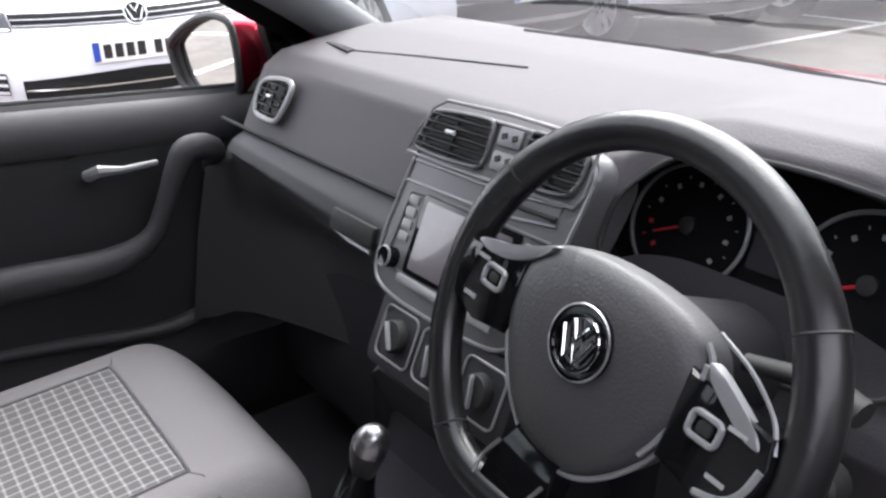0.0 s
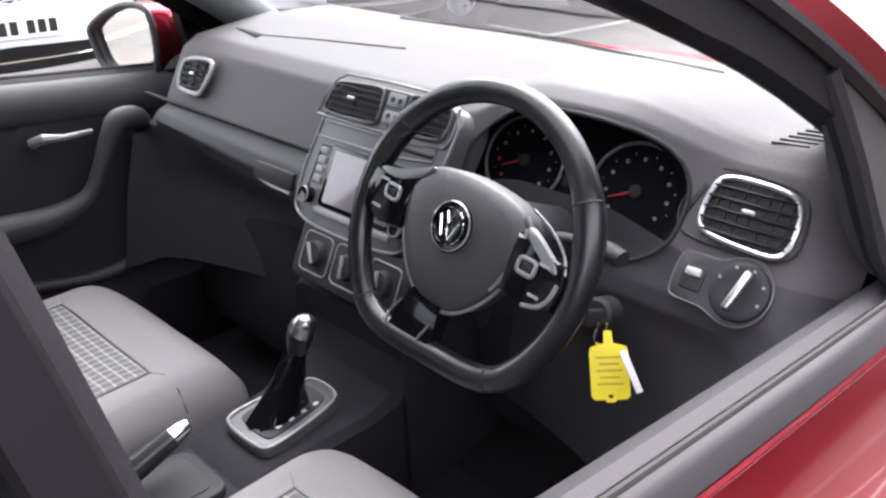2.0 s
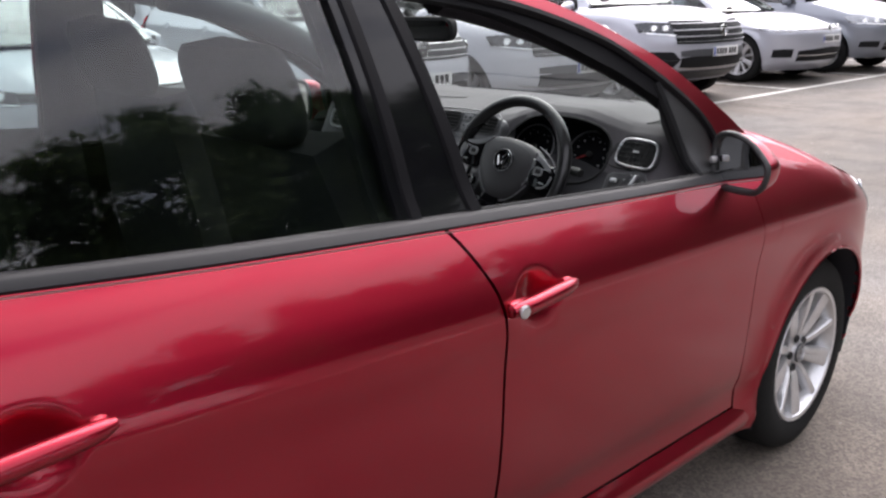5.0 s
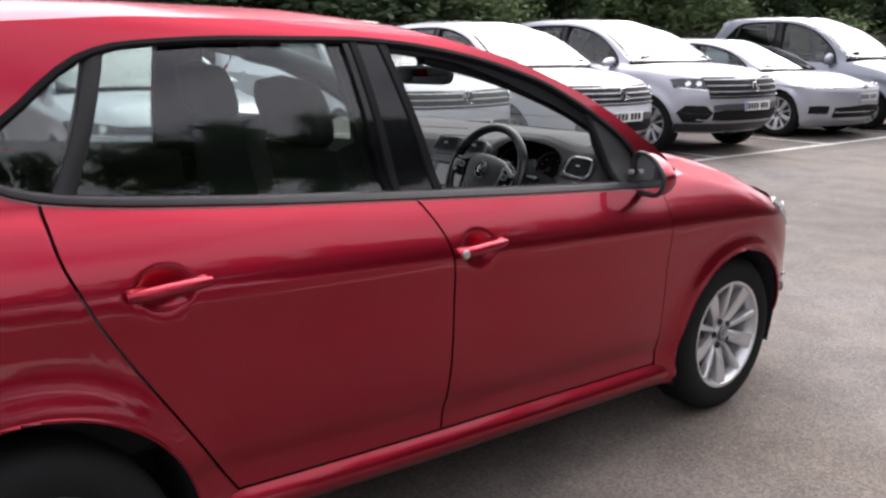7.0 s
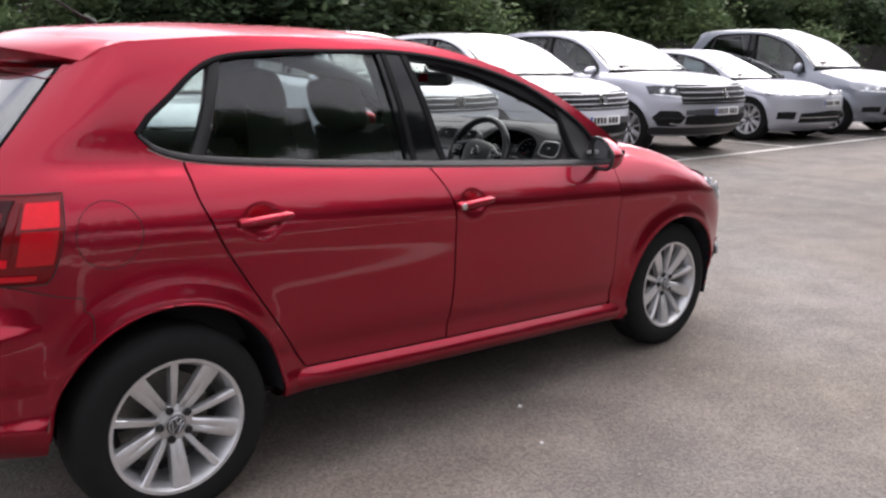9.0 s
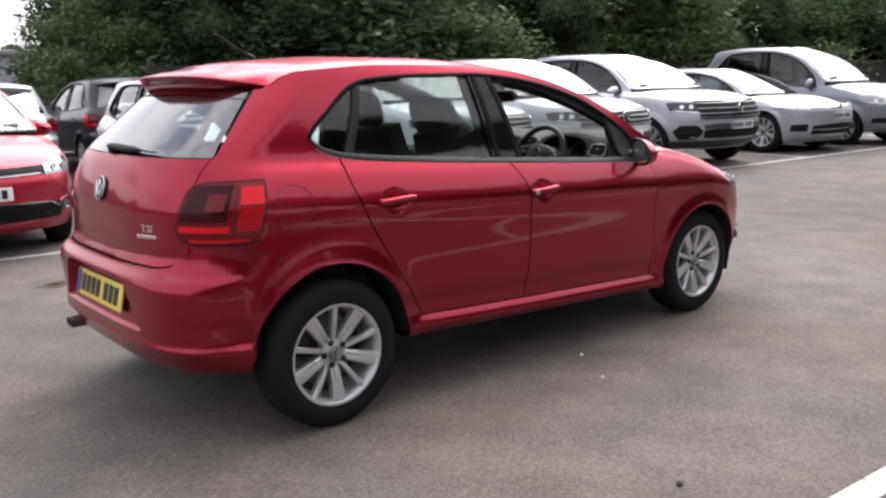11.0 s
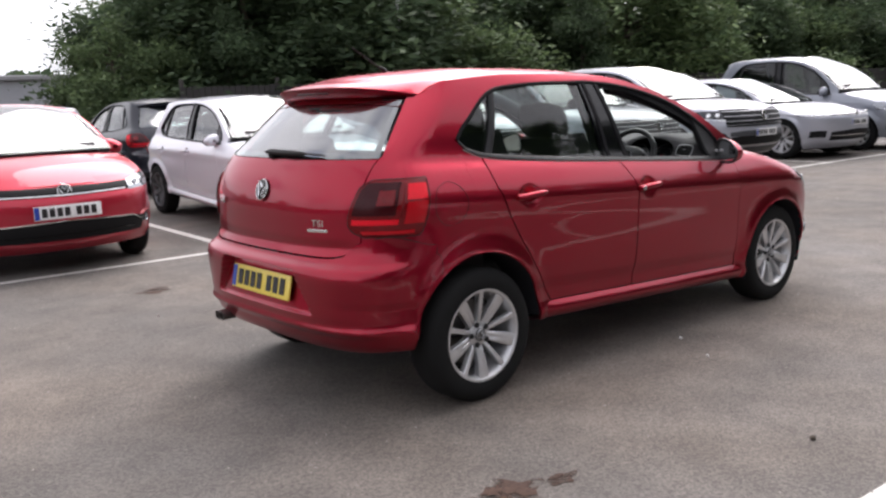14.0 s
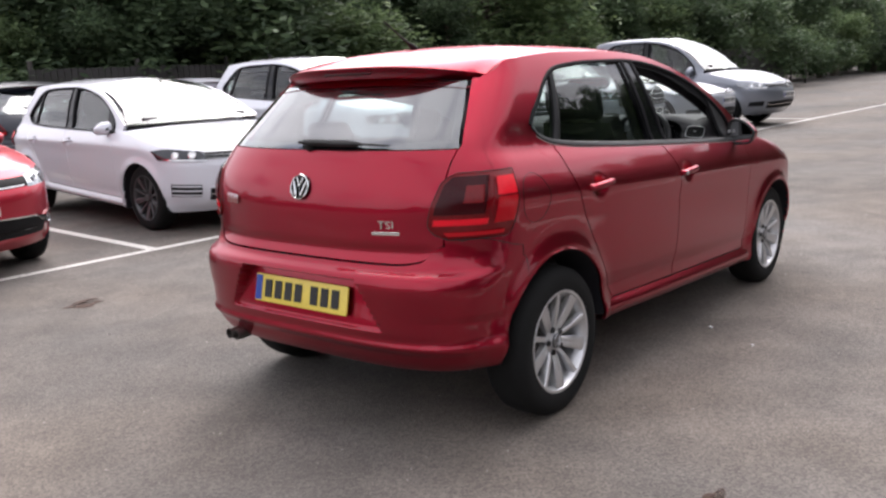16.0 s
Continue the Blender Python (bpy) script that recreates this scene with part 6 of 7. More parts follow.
# airbag pad
pad = smooth_loop([(-.050, .066), (0, .070), (.050, .066), (.080, .055), (.094, .034), (.093, .008), (.080, -.028), (.058, -.060), (.034, -.080), (.015, -.086), (-.015, -.086), (-.034, -.080), (-.058, -.060), (-.080, -.028), (-.093, .008), (-.094, .034), (-.080, .055)], 3)
bm = bmesh.new()
g = []
for sc, h in ((1.0, -.02), (1.0, .001), (.985, .007), (.94, .0125), (.80, .0175), (.55, .0205), (.28, .0220), (.03, .0225)):
    g.append([wm @ Vector((x * sc, y * sc, h)) for x, y in pad + pad[:1]])
grid(bm, g)
part("airbag_pad", bm, mat("pad_plastic", (0.036, 0.035, 0.037), .48, bump=.25, scale=420), wheel, "dark grey airbag cover with a round badge")
bm = bmesh.new()
tube(bm, [wm @ Vector((x * 1.020, y * 1.020, .006)) for x, y in pad[9:45]], .0024, 6)
part("pad_trim", bm, SILVERTRIM, wheel)
bm = bmesh.new()
lathe(bm, [(.0285, -.004), (.0285, .003), (.0265, .004), (.0255, .002), (0, .002)], 36, wm @ Matrix.Translation((0, .010, .0222)) @ pose(0, 0, 0, 90))
part("badge_field", bm, GLOSSB, wheel)
bm = bmesh.new()
tube(bm, [wm @ Vector((.0275 * math.cos(a), .010 + .0275 * math.sin(a), .0252)) for a in lin(0, 2 * math.pi * 39 / 40, 40)], .0010, 5, closed=True)
part("badge_rim", bm, SATIN, wheel)
emblem(wheel, wm @ Matrix.Translation((0, .010, .0205)), .0215, True)
# spokes with switches
for s in (-1, 1):
    bm = bmesh.new()
    out = [(.080, .040), (.112, .030), (.150, .030), (.156, .006), (.150, -.022), (.118, -.032), (.082, -.026)]
    o2 = [(s * x, y) for x, y in out]
    plate(bm, o2 if s > 0 else o2[::-1], wm @ Matrix.Translation((0, 0, -.010)), .026, .004)
    sp = part("spoke", bm, GLOSSB, wheel)
    bm = bmesh.new()
    wedge = [(.090, .052), (.112, .041), (.142, .025), (.147, .014), (.130, .018), (.106, .032), (.092, .041)] if s > 0 else [(.052, .0655), (.074, .052), (.116, .036), (.142, .034), (.142, .026), (.112, .026), (.080, .034)]
    wedge = smooth_loop([(s * x, y) for x, y in wedge], 3)
    plate(bm, wedge[::-1] if s > 0 else wedge, wm @ Matrix.Translation((0, 0, .008)), .009, .0015)
    part("spoke_trim", bm, SILVERTRIM, wheel, "satin silver spoke trim")
    if s > 0:
        bm = bmesh.new()
        tube(bm, [wm @ Vector((x, y, .013)) for x, y in spline(((.088, .066), (.118, .055), (.142, .038), (.152, .020)))], .0016, 6)
        part("spoke_edge", bm, SILVERTRIM, wheel)
        bm = bmesh.new()
        tube(bm, [wm @ Vector((x, y, .012)) for x, y in spline(((.090, .044), (.091, .020), (.083, -.010), (.072, -.034)))], [.0036] * 8 + [.003] * 4 + [.0022] * 4, 6)
        part("spoke_edge", bm, SILVERTRIM, wheel)
        bm = bmesh.new()
        tube(bm, [wm @ Vector((x, y, .015)) for x, y in spline(((.150, .008), (.146, -.010), (.136, -.022), (.118, -.028)))], .0030, 6)
        part("spoke_edge", bm, SILVERTRIM, wheel)
    bm = bmesh.new()
    tube(bm, [wm @ Vector((x, y, .0175)) for x, y in rounded(.022, .016, .004, 3, (s * .108, .010))], .0024, 6, closed=True)
    part("switch_frame", bm, SILVERTRIM, wheel)
    bm = bmesh.new()
    plate(bm, rounded(.011, .009, .003, 3, (s * .108, .010)), wm @ Matrix.Translation((0, 0, .0155)), .003, .0008)
    part("switch_key", bm, RUBBER, wheel)
    for dy in (.020, -.014):
        bm = bmesh.new()
        box(bm, (s * .128, dy, .0165), (.014, .003, .001))
        bm.transform(wm)
        part("switch_mark", bm, BUTTON, wheel, smooth=False)
bm = bmesh.new()
plate(bm, [(-.054, -.150), (.014, -.150), (.018, -.110), (.016, -.078), (-.034, -.078), (-.046, -.110)], wm @ Matrix.Translation((0, 0, -.012)), .022, .003)
sp = part("spoke", bm, GLOSSB, wheel)
for s in (-1, 1):
    bm = bmesh.new()
    line = ((-.042, -.098), (-.052, -.118), (-.054, -.136)) if s < 0 else ((-.054, -.136), (-.030, -.142), (-.006, -.141), (.004, -.122), (.012, -.104))
    tube(bm, [wm @ Vector((x, y, .011)) for x, y in spline(line)], .0017, 6)
    part("spoke_trim", bm, SATIN, wheel)

# ignition lock, key and tag
bm = bmesh.new()
lathe(bm, [(.019, -.02), (.019, .004), (.015, .008), (0, .008)], 20, slope_pose(1.712, -.468, .858, .3) @ pose(0, 0, 0, 90))
part("ignition_lock", bm, RUBBER, car)
keys = thing("key_tag", "yellow plastic key tag hanging from the ignition key", "key tag")
bm = bmesh.new()
box(bm, (1.695, -.474, .853), (.035, .010, .020), pose(0, 0, 0, 0, 20, 0), .003)
part("key", bm, DARKIN, keys, "black car key in the lock")
bm = bmesh.new()
tube(bm, [(1.688 + .012 * math.cos(a), -.488, .842 + .014 * math.sin(a)) for a in lin(0, 2 * math.pi * 15 / 16, 16)], .0014, 6, closed=True)
part("key_ring", bm, CHROME, keys)
tm = facing((1.688, -.503, .800), (-.72, -.55, .42))
tm = tm @ pose(0, 0, 0, 0, 0, 6) @ Matrix.Diagonal((1.12, 1.0, 1, 1))
bm = bmesh.new()
tag_out = [(-.018, .026), (-.005, .030), (-.004, .044), (.004, .044), (.005, .030), (.018, .026), (.0195, .020), (.0195, -.030), (.016, -.034), (.006, -.034), (.004, -.037), (-.004, -.037), (-.006, -.034), (-.016, -.034), (-.0195, -.030), (-.0195, .020)]
plate(bm, tag_out[::-1], tm, .0016)
part("tag", bm, TAG, keys, "yellow tag with faint writing")
for k in range(5):
    bm = bmesh.new()
    box(bm, (0, .014 - .0075 * k, .0021), (.026 - .006 * (k % 2), .0026, .0006))
    bm.transform(tm)
    part("writing_bar", bm, TAGINK, keys, smooth=False)
bm = bmesh.new()
lathe(bm, [(.0024, 0), (0, 0)], 12, tm @ Matrix.Translation((0, -.030, .0022)) @ pose(0, 0, 0, 90))
part("tag_hole", bm, INK, keys, smooth=False)
bm = bmesh.new()
box(bm, (0, 0, 0), (.008, .050, .0016), None, .0006, 1)
bm.transform(facing((1.690, -.530, .808), (-.72, -.55, .42)) @ pose(0, 0, 0, 0, 0, 25))
part("paper_slip", bm, WHITEPL, keys)


# seats
def front_seat(s, label, lean=19.0):
    y0 = s * .362
    se = new("front_seat")
    se.parent, se.matrix_basis, se["label"] = car, pose(0, y0, 0), label
    bm = bmesh.new()

    def cush(u, v, half=.252):
        """u across, v from the back (0) to the front edge (1)."""
        x = 1.10 + .515 * v - .035 * abs(u) ** 4 * v
        z = .565 + .035 * v + .030 * abs(u) ** 2.5 * (1 - .5 * v)
        if v > .78:
            z -= .085 * ((v - .78) / .22) ** 2.4
        if abs(u) > .76:
            z -= .066 * ((abs(u) - .76) / .24) ** 2.2
        return Vector((x, half * u, z))

    us, vs_ = lin(-1, 1, 33), lin(0, 1, 29)
    g = [[cush(u, v) for u in us] for v in vs_]
    v4 = grid(bm, g)
    skirt(bm, v4, (-.01, 0, -.16))
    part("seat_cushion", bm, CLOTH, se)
    bm = bmesh.new()
    grid(bm, [[cush(u, v) + Vector((0, 0, .0035 * min(1, 12 * (.665 - abs(u)), 12 * (.70 - v)))) for u in lin(-.66, .66, 25)] for v in lin(0, .695, 21)])
    part("check_panel", bm, CHECK, se, "grey check cloth")
    bm = bmesh.new()
    loop = [cush(-.665, v) for v in lin(0, .70, 10)] + [cush(u, .70) for u in lin(-.66, .665, 10)] + [cush(.665, v) for v in lin(.69, 0, 10)]
    tube(bm, [p + Vector((0, 0, .001)) for p in loop], .0026, 5)
    for q in (-1, 1):
        tube(bm, [cush(q * u, v) + Vector((0, 0, -.0006)) for u, v in ((.665, .70), (.76, .73), (.90, .755), (.985, .77))], .0018, 5)
    part("piping", bm, CONSOLE, se)
    bm = bmesh.new()

    def back(u, f, side):
        a = radians(lean)
        h = .62 * f
        w = .235 * (1 - .22 * max(0, f - .55) / .45)
        th = (.055 + .035 * abs(u) ** 2.5 if side > 0 else -.055) * (1 - .35 * f)
        return Vector((1.12 - h * math.sin(a) + th * math.cos(a), w * u, .53 + h * math.cos(a) + th * math.sin(a)))

    front = [[back(u, f, 1) for u in lin(-1, 1, 17)] for f in lin(0, 1, 17)]
    rear = [[back(u, f, -1) for u in lin(-1, 1, 17)] for f in lin(0, 1, 17)]
    a, b = grid(bm, front), grid(bm, rear, True)
    la = [r[0] for r in a] + a[-1][1:] + [r[-1] for r in a[-2::-1]]
    lb = [r[0] for r in b] + b[-1][1:] + [r[-1] for r in b[-2::-1]]
    for i in range(len(la) - 1):
        bm.faces.new((la[i], la[i + 1], lb[i + 1], lb[i]))
    bmesh.ops.bevel(bm, geom=[e for e in bm.edges if len(e.link_faces) == 2 and e.calc_face_angle(0) > .9], offset=.02, segments=3, affect="EDGES")
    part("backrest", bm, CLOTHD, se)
    bm = bmesh.new()
    grid(bm, [[back(u, f, 1) + Vector((.004, 0, 0)) for u in lin(-.62, .62, 9)] for f in lin(.05, .86, 13)])
    part("check_panel", bm, CHECK, se)
    # headrest
    fore, up = .90 + .62 * (math.sin(radians(19)) - math.sin(radians(lean))), .62 * (math.cos(radians(lean)) - math.cos(radians(19)))
    bm = bmesh.new()
    g = []
    for f in lin(0, 1, 13):
        sc = math.sqrt(max(0.0, 1 - abs(2 * f - 1) ** 3.0)) ** .8
        z = 1.10 + up + .20 * f
        g.append([Vector((fore - .30 * (z - 1.1) + .058 * sc * math.copysign(abs(math.sin(a)) ** .8, math.sin(a)), .150 * (sc ** .6) * math.copysign(abs(math.cos(a)) ** .7, math.cos(a)), z)) for a in lin(0, 2 * math.pi, 25)])
    grid(bm, g)
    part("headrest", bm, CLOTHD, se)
    for q in (-1, 1):
        bm = bmesh.new()
        tube(bm, [(fore + .03, q * .055, 1.05), (fore, q * .055, 1.13 + up)], .006, 8)
        part("headrest_post", bm, CHROME, se)
    return se


front_seat(1, "grey cloth front passenger seat with a check panel", 9.0)
front_seat(-1, "grey cloth driver's seat with a check panel")
# rear bench
rb = new("rear_bench")
rb.parent, rb["label"] = car, "dark cloth rear bench with two headrests"
bm = bmesh.new()
box(bm, (.36, 0, .52), (.52, 1.22, .16), None, .05, 3)
part("seat_cushion", bm, CLOTHD, rb)
bm = bmesh.new()
box(bm, (.06, 0, .80), (.15, 1.22, .56), pose(0, 0, 0, 0, -18, 0), .045, 3)
part("backrest", bm, CLOTHD, rb)
for y in (-.38, .38):
    bm = bmesh.new()
    box(bm, (-.045, y, 1.115), (.09, .24, .13), pose(0, 0, 0, 0, -15, 0), .04, 3)
    part("headrest", bm, CLOTHD, rb)
bm = bmesh.new()
grid(bm, [[(x, y, 1.02) for y in lin(-.56, .56, 5)] for x in lin(-.42, -.02, 4)])
part("parcel_shelf", bm, DARKIN, car)
# rear-view mirror
rv = Vector((1.585, -.045, 1.275))
bm = bmesh.new()
plate(bm, rounded(.235, .062, .026, 5), facing(rv, (-1, -.28, -.05)) @ Matrix.Translation((0, 0, -.022)), .026, .006)
rm = part("rearview_mirror", bm, RUBBER, car, "black interior mirror")
bm = bmesh.new()
plate(bm, rounded(.216, .046, .020, 5), facing(rv, (-1, -.28, -.05)) @ Matrix.Translation((0, 0, .0035)), .0015)
part("mirror_glass", bm, MIRROR, rm, smooth=False)
bm = bmesh.new()
tube(bm, [rv + Vector((.015, 0, .01)), Vector((1.60, -.005, 1.318))], .009, 8)
part("mirror_stem", bm, RUBBER, rm)

# the car stands a touch lower on its springs
car.scale = (1, 1, .991)

# ---------------------------------------------------------------- parked cars: x forward, origin on the ground under the middle
HLAMPD = mat("headlamp_dark", (0.07, 0.072, 0.078), .10, .7, vary=.3, scale=30)
BUMPERGREY = mat("bumper_grey", (0.075, 0.078, 0.085), .45, .3)


def bay(s, d, L, turn=0.0):
    """A car in the far row, nose at the line."""
    p = row_at(s, d + L / 2)
    return pose(p.x, p.y, 0, 0, 0, ROW - 90 + turn)


BODY_PARTS = set("""front_door rear_door quarter_panel roof_rail front_wing sill inner_panel arch_liner arch_lip window_seal belt_strip pillar_cover glass_run window_bar mirror_corner
quarter_glass rear_door_glass front_door_glass roof roof_spoiler brake_light windscreen screen_border bonnet front_bumper rear_bumper tailgate rear_corner rear_window window_border rear_wiper
tail_lamp underbody door_handle door_mirror carpet bulkhead headlining pillar_trim dashboard front_seat rear_bench steering_wheel luggage_trim screen_wiper""".split())
NOSE_PARTS = set("upper_grille grille_strip lower_grille grille_bar chrome_lip headlamp fog_lamp_panel badge number_plate".split())


def stretch(x_tab, z_tab, width, level=0.0):
    """A mapping of the red car's body to another build: lengths by x_tab, heights by z_tab; level takes the rise out of the waistline."""
    xs, zs = np.linspace(-.8, 3.4, 240), np.linspace(-.05, 1.7, 200)
    fx, fz = curve_fn(x_tab), curve_fn(z_tab)
    xv, zv = np.array([fx(x) for x in xs]), np.array([fz(z) for z in zs])
    sy = width / 2 / .822

    def go(p):
        x, y, z = p[:, 0], p[:, 1], p[:, 2]
        waist = np.interp(z, (.55, .95, 1.10, 1.40), (0, 1, 1, 0)) * np.clip(1.9 - x, 0, 2.2)
        over = np.clip(z - z_tab[-1][0], 0, None)
        return np.stack((np.interp(x, xs, xv), y * sy, np.interp(z, zs, zv) + over * .4 - level * waist), 1)

    go.one = lambda p: Vector(go(np.array([tuple(p)]))[0])
    go.width = sy
    return go


def build_of(L, W, H, WB, fo, sill, arch, cowl, level=0.0, nose=.80):
    """The mapping for a car by its length, width, height, wheelbase, front overhang and the heights of its sill, arches, bonnet's lip and waist."""
    xf, k = L / 2, WB / 2.47
    fa = xf - fo
    ra = fa - WB
    return stretch([(-.70, -L / 2 - .03), (-.66, -L / 2), (-.40, ra - .40 * k), (0, ra), (2.47, fa), (2.84, fa + .37 * k), (3.27, xf), (3.3, xf + .03)],
                   [(0, 0), (.21, sill), (.65, arch), (.78, nose), (.97, cowl), (1.465, H - .01), (1.53, H + .05)], W, level)


def mapped_mesh(me, rel, go, colour, rim=None):
    """A mesh of the red car, brought to another build and another paint."""
    out = me.copy()
    n = len(out.vertices)
    co = np.empty(n * 3)
    out.vertices.foreach_get("co", co)
    co = co.reshape(n, 3)
    r = np.array(rel)
    co = co @ r[:3, :3].T + r[:3, 3]
    out.vertices.foreach_set("co", go(co).ravel())
    if rel.determinant() < 0:
        out.flip_normals()
    for i, mt in enumerate(out.materials):
        if mt is RED:
            out.materials[i] = colour
    out.update()
    return out


RIMS = {}


def row_car(label, m, colour, go, wheel_scale=1.04, rim=None, nose=None):
    """A parked car on the red car's plan, brought to another build; its middle at the pose m. nose() adds a front of its own."""
    c = thing("parked_car", label, "car", m, group="parked cars")
    for o in list(car.children):
        base = o.name.split(".")[0]
        if base == "wheel":
            p = o.matrix_basis.translation
            side = math.copysign(1, p.y)
            w = new("wheel")
            w.parent = c
            q = go.one((p.x, 0, .3))
            w.matrix_basis = Matrix.LocRotScale((q.x, side * (.802 * go.width - .0925 * wheel_scale), .303 * wheel_scale), o.matrix_basis.to_quaternion(), (wheel_scale,) * 3)
            for k in o.children:
                d = k.data
                if rim is not None and d.materials[0] is ALLOY:
                    if (d.name, rim.name) not in RIMS:
                        RIMS[d.name, rim.name] = d.copy()
                        RIMS[d.name, rim.name].materials[0] = rim
                    d = RIMS[d.name, rim.name]
                share(k.name.split(".")[0], k, w, k.matrix_basis.copy()).data = d
            continue
        if base not in BODY_PARTS and not (nose is None and base in NOSE_PARTS):
            continue
        made = {}
        for q in (o, *o.children_recursive):
            rel, up = q.matrix_basis.copy(), q.parent
            while up is not car:
                rel, up = up.matrix_basis @ rel, up.parent
            n2 = new(q.name.split(".")[0], mapped_mesh(q.data, rel, go, colour) if q.data else None)
            made[q] = n2
            n2.parent = c if q is o else made[q.parent]
            if q.get("label") and base not in ("front_door", "door_mirror", "rear_bumper"):
                n2["label"] = q["label"]
            if base == "front_door_glass":
                new("front_door_glass", mapped_mesh(q.data, Matrix.Diagonal((1, -1, 1, 1)), go, colour)).parent = c
    if nose:
        nose(c, go, colour)
    return c


def nose_piece(c, go, name, s0, s1, zlo, zhi, material, off=.004, label="", parent=None):
    """A piece on a mapped nose; zlo and zhi are heights on the red car's plan, or functions of the place across."""
    lo, hi = (zlo if callable(zlo) else lambda q: zlo), (zhi if callable(zhi) else lambda q: zhi)
    bm = bmesh.new()
    vs = grid(bm, [[go.one(front_at(q, lo(abs(q)) + (hi(abs(q)) - lo(abs(q))) * v, off)) for q in lin(s0, s1, max(8, int(abs(s1 - s0) * 36)))] for v in lin(0, 1, 7)])
    skirt(bm, vs, (-.014, 0, 0))
    return part(name, bm, material, parent or c, label)


def lamp_unit(c, go, lamp, s, z, r, material):
    bm = bmesh.new()
    a = math.pi / 2 * abs(s)
    lathe(bm, [(r, 0), (r, .010), (r * .8, .014), (r * .66, .006), (0, .010)], 18, facing(go.one(front_at(s, z, .008)), (math.cos(a), math.copysign(math.sin(a), s), .25)) @ pose(0, 0, 0, 90))
    part("lamp_unit", bm, material, lamp)


def tall_nose(slats, lamp_lo, lamp_hi, lo, hi, intake):
    """The front of a sport utility car: deep grille with bright slats between dark lamps, large corner intakes, grey lower bar."""
    def nose(c, go, colour):
        gr = nose_piece(c, go, "grille", -.50, .50, lo, hi, GRILLE, .006, "black grille with chrome slats")
        for k in range(slats):
            z = lo + (hi - lo) * (k + .5) / slats
            nose_piece(c, go, "grille_slat", -.495, .495, z - .0030, z + .0026, SATIN, .012, parent=gr)
        for s in (-1, 1):
            hl = nose_piece(c, go, "headlamp", s * .505, s * .84, lambda q: lamp_lo + .06 * (q - .5), lambda q: lamp_hi + .02 * (q - .5) - .10 * max(0, q - .72), HLAMPD, .010, "slim dark headlamp")
            for q in (.57, .68):
                lamp_unit(c, go, hl, s * q, (lamp_lo + lamp_hi) / 2 + .005, .036, CHROME)
            nose_piece(c, go, "lamp_strip", s * .50, s * .80, lambda q: lamp_lo + .06 * (q - .5), lambda q: lamp_lo + .008 + .06 * (q - .5), CHROME, .015, parent=hl)
            if intake:
                w = lambda q: min(1, (q - .47) / .07, (.84 - q) / .09)
                nose_piece(c, go, "air_intake", s * .47, s * .84, lambda q: .430 - .110 * w(q), lambda q: .440 + .085 * w(q), GRILLE, .006)
                nose_piece(c, go, "intake_blade", s * .50, s * .80, .425, .433, BLACKP, .012)
        nose_piece(c, go, "lower_grille", -.46, .46, .335, lambda q: .475 - .12 * max(0, q - .30), GRILLE, .005)
        nose_piece(c, go, "bumper_bar", -.46, .46, .470, lambda q: .545 - .10 * max(0, q - .30), BUMPERGREY, .007)
        nose_piece(c, go, "bumper_blade", -.62, .62, lambda q: .322 + .10 * max(0, q - .36), lambda q: .338 + .10 * max(0, q - .36), SATIN, .016)
        nose_piece(c, go, "lower_lip", -.82, .82, .215, .305, BLACKP, .010)
        emblem(c, facing(go.one(front_at(0.0001, (lo + hi) / 2 + .01, .018)), (1, 0, .25)), .068)
        number_plate(c, facing(go.one(front_at(0.0001, .515, .020)), (1, 0, .02)), WHITEPL)
    return nose


def low_nose(lamps, units, slatted):
    """The front of a hatchback or saloon: a slim dark grille between the lamps, intakes at the corners."""
    def nose(c, go, colour):
        gr = nose_piece(c, go, "grille", -.44, .44, lambda q: .662 + .02 * q, lambda q: .728 + .015 * q, GRILLE, .006)
        for z in (.668, .695, .722):
            nose_piece(c, go, "grille_slat", -.435, .435, lambda q: z + .02 * q, lambda q: z + .004 + .02 * q, SATIN, .010, parent=gr)
        for s in (-1, 1):
            hl = nose_piece(c, go, "headlamp", s * .445, s * .875, lambda q: .655 + .05 * (q - .44), lambda q: .738 + .13 * (q - .44) - .24 * max(0, q - .72), lamps, .009, "clear-lensed headlamp")
            for q in (.54, .68):
                lamp_unit(c, go, hl, s * q, .708, .038, units)
            nose_piece(c, go, "lamp_strip", s * .45, s * .80, lambda q: .658 + .05 * (q - .44), lambda q: .668 + .05 * (q - .44), CHROME, .014, parent=hl)
            if slatted:
                ai = nose_piece(c, go, "air_intake", s * .53, s * .80, lambda q: .345 + .04 * (q - .53), lambda q: .455 + .04 * (q - .53), GRILLE, .005)
                for z in (.352, .392, .432):
                    nose_piece(c, go, "intake_slat", s * .53, s * .79, lambda q: z + .04 * (q - .53), lambda q: z + .014 + .04 * (q - .53), colour, .011, parent=ai)
            else:
                nose_piece(c, go, "air_intake", s * .53, s * .76, lambda q: .35, lambda q: .435 - .08 * max(0, q - .66), GRILLE, .005)
        nose_piece(c, go, "lower_grille", -.46, .46, .31, lambda q: .445 - .06 * q, GRILLE, .004)
        nose_piece(c, go, "grille_bar", -.45, .45, .365, .374, CHROME, .010)
        emblem(c, facing(go.one(front_at(0.0001, .700, .014)), (1, 0, .35)), .062)
        number_plate(c, facing(go.one(front_at(0.0001, .535, .008)), (1, 0, .03)), WHITEPL)
    return nose


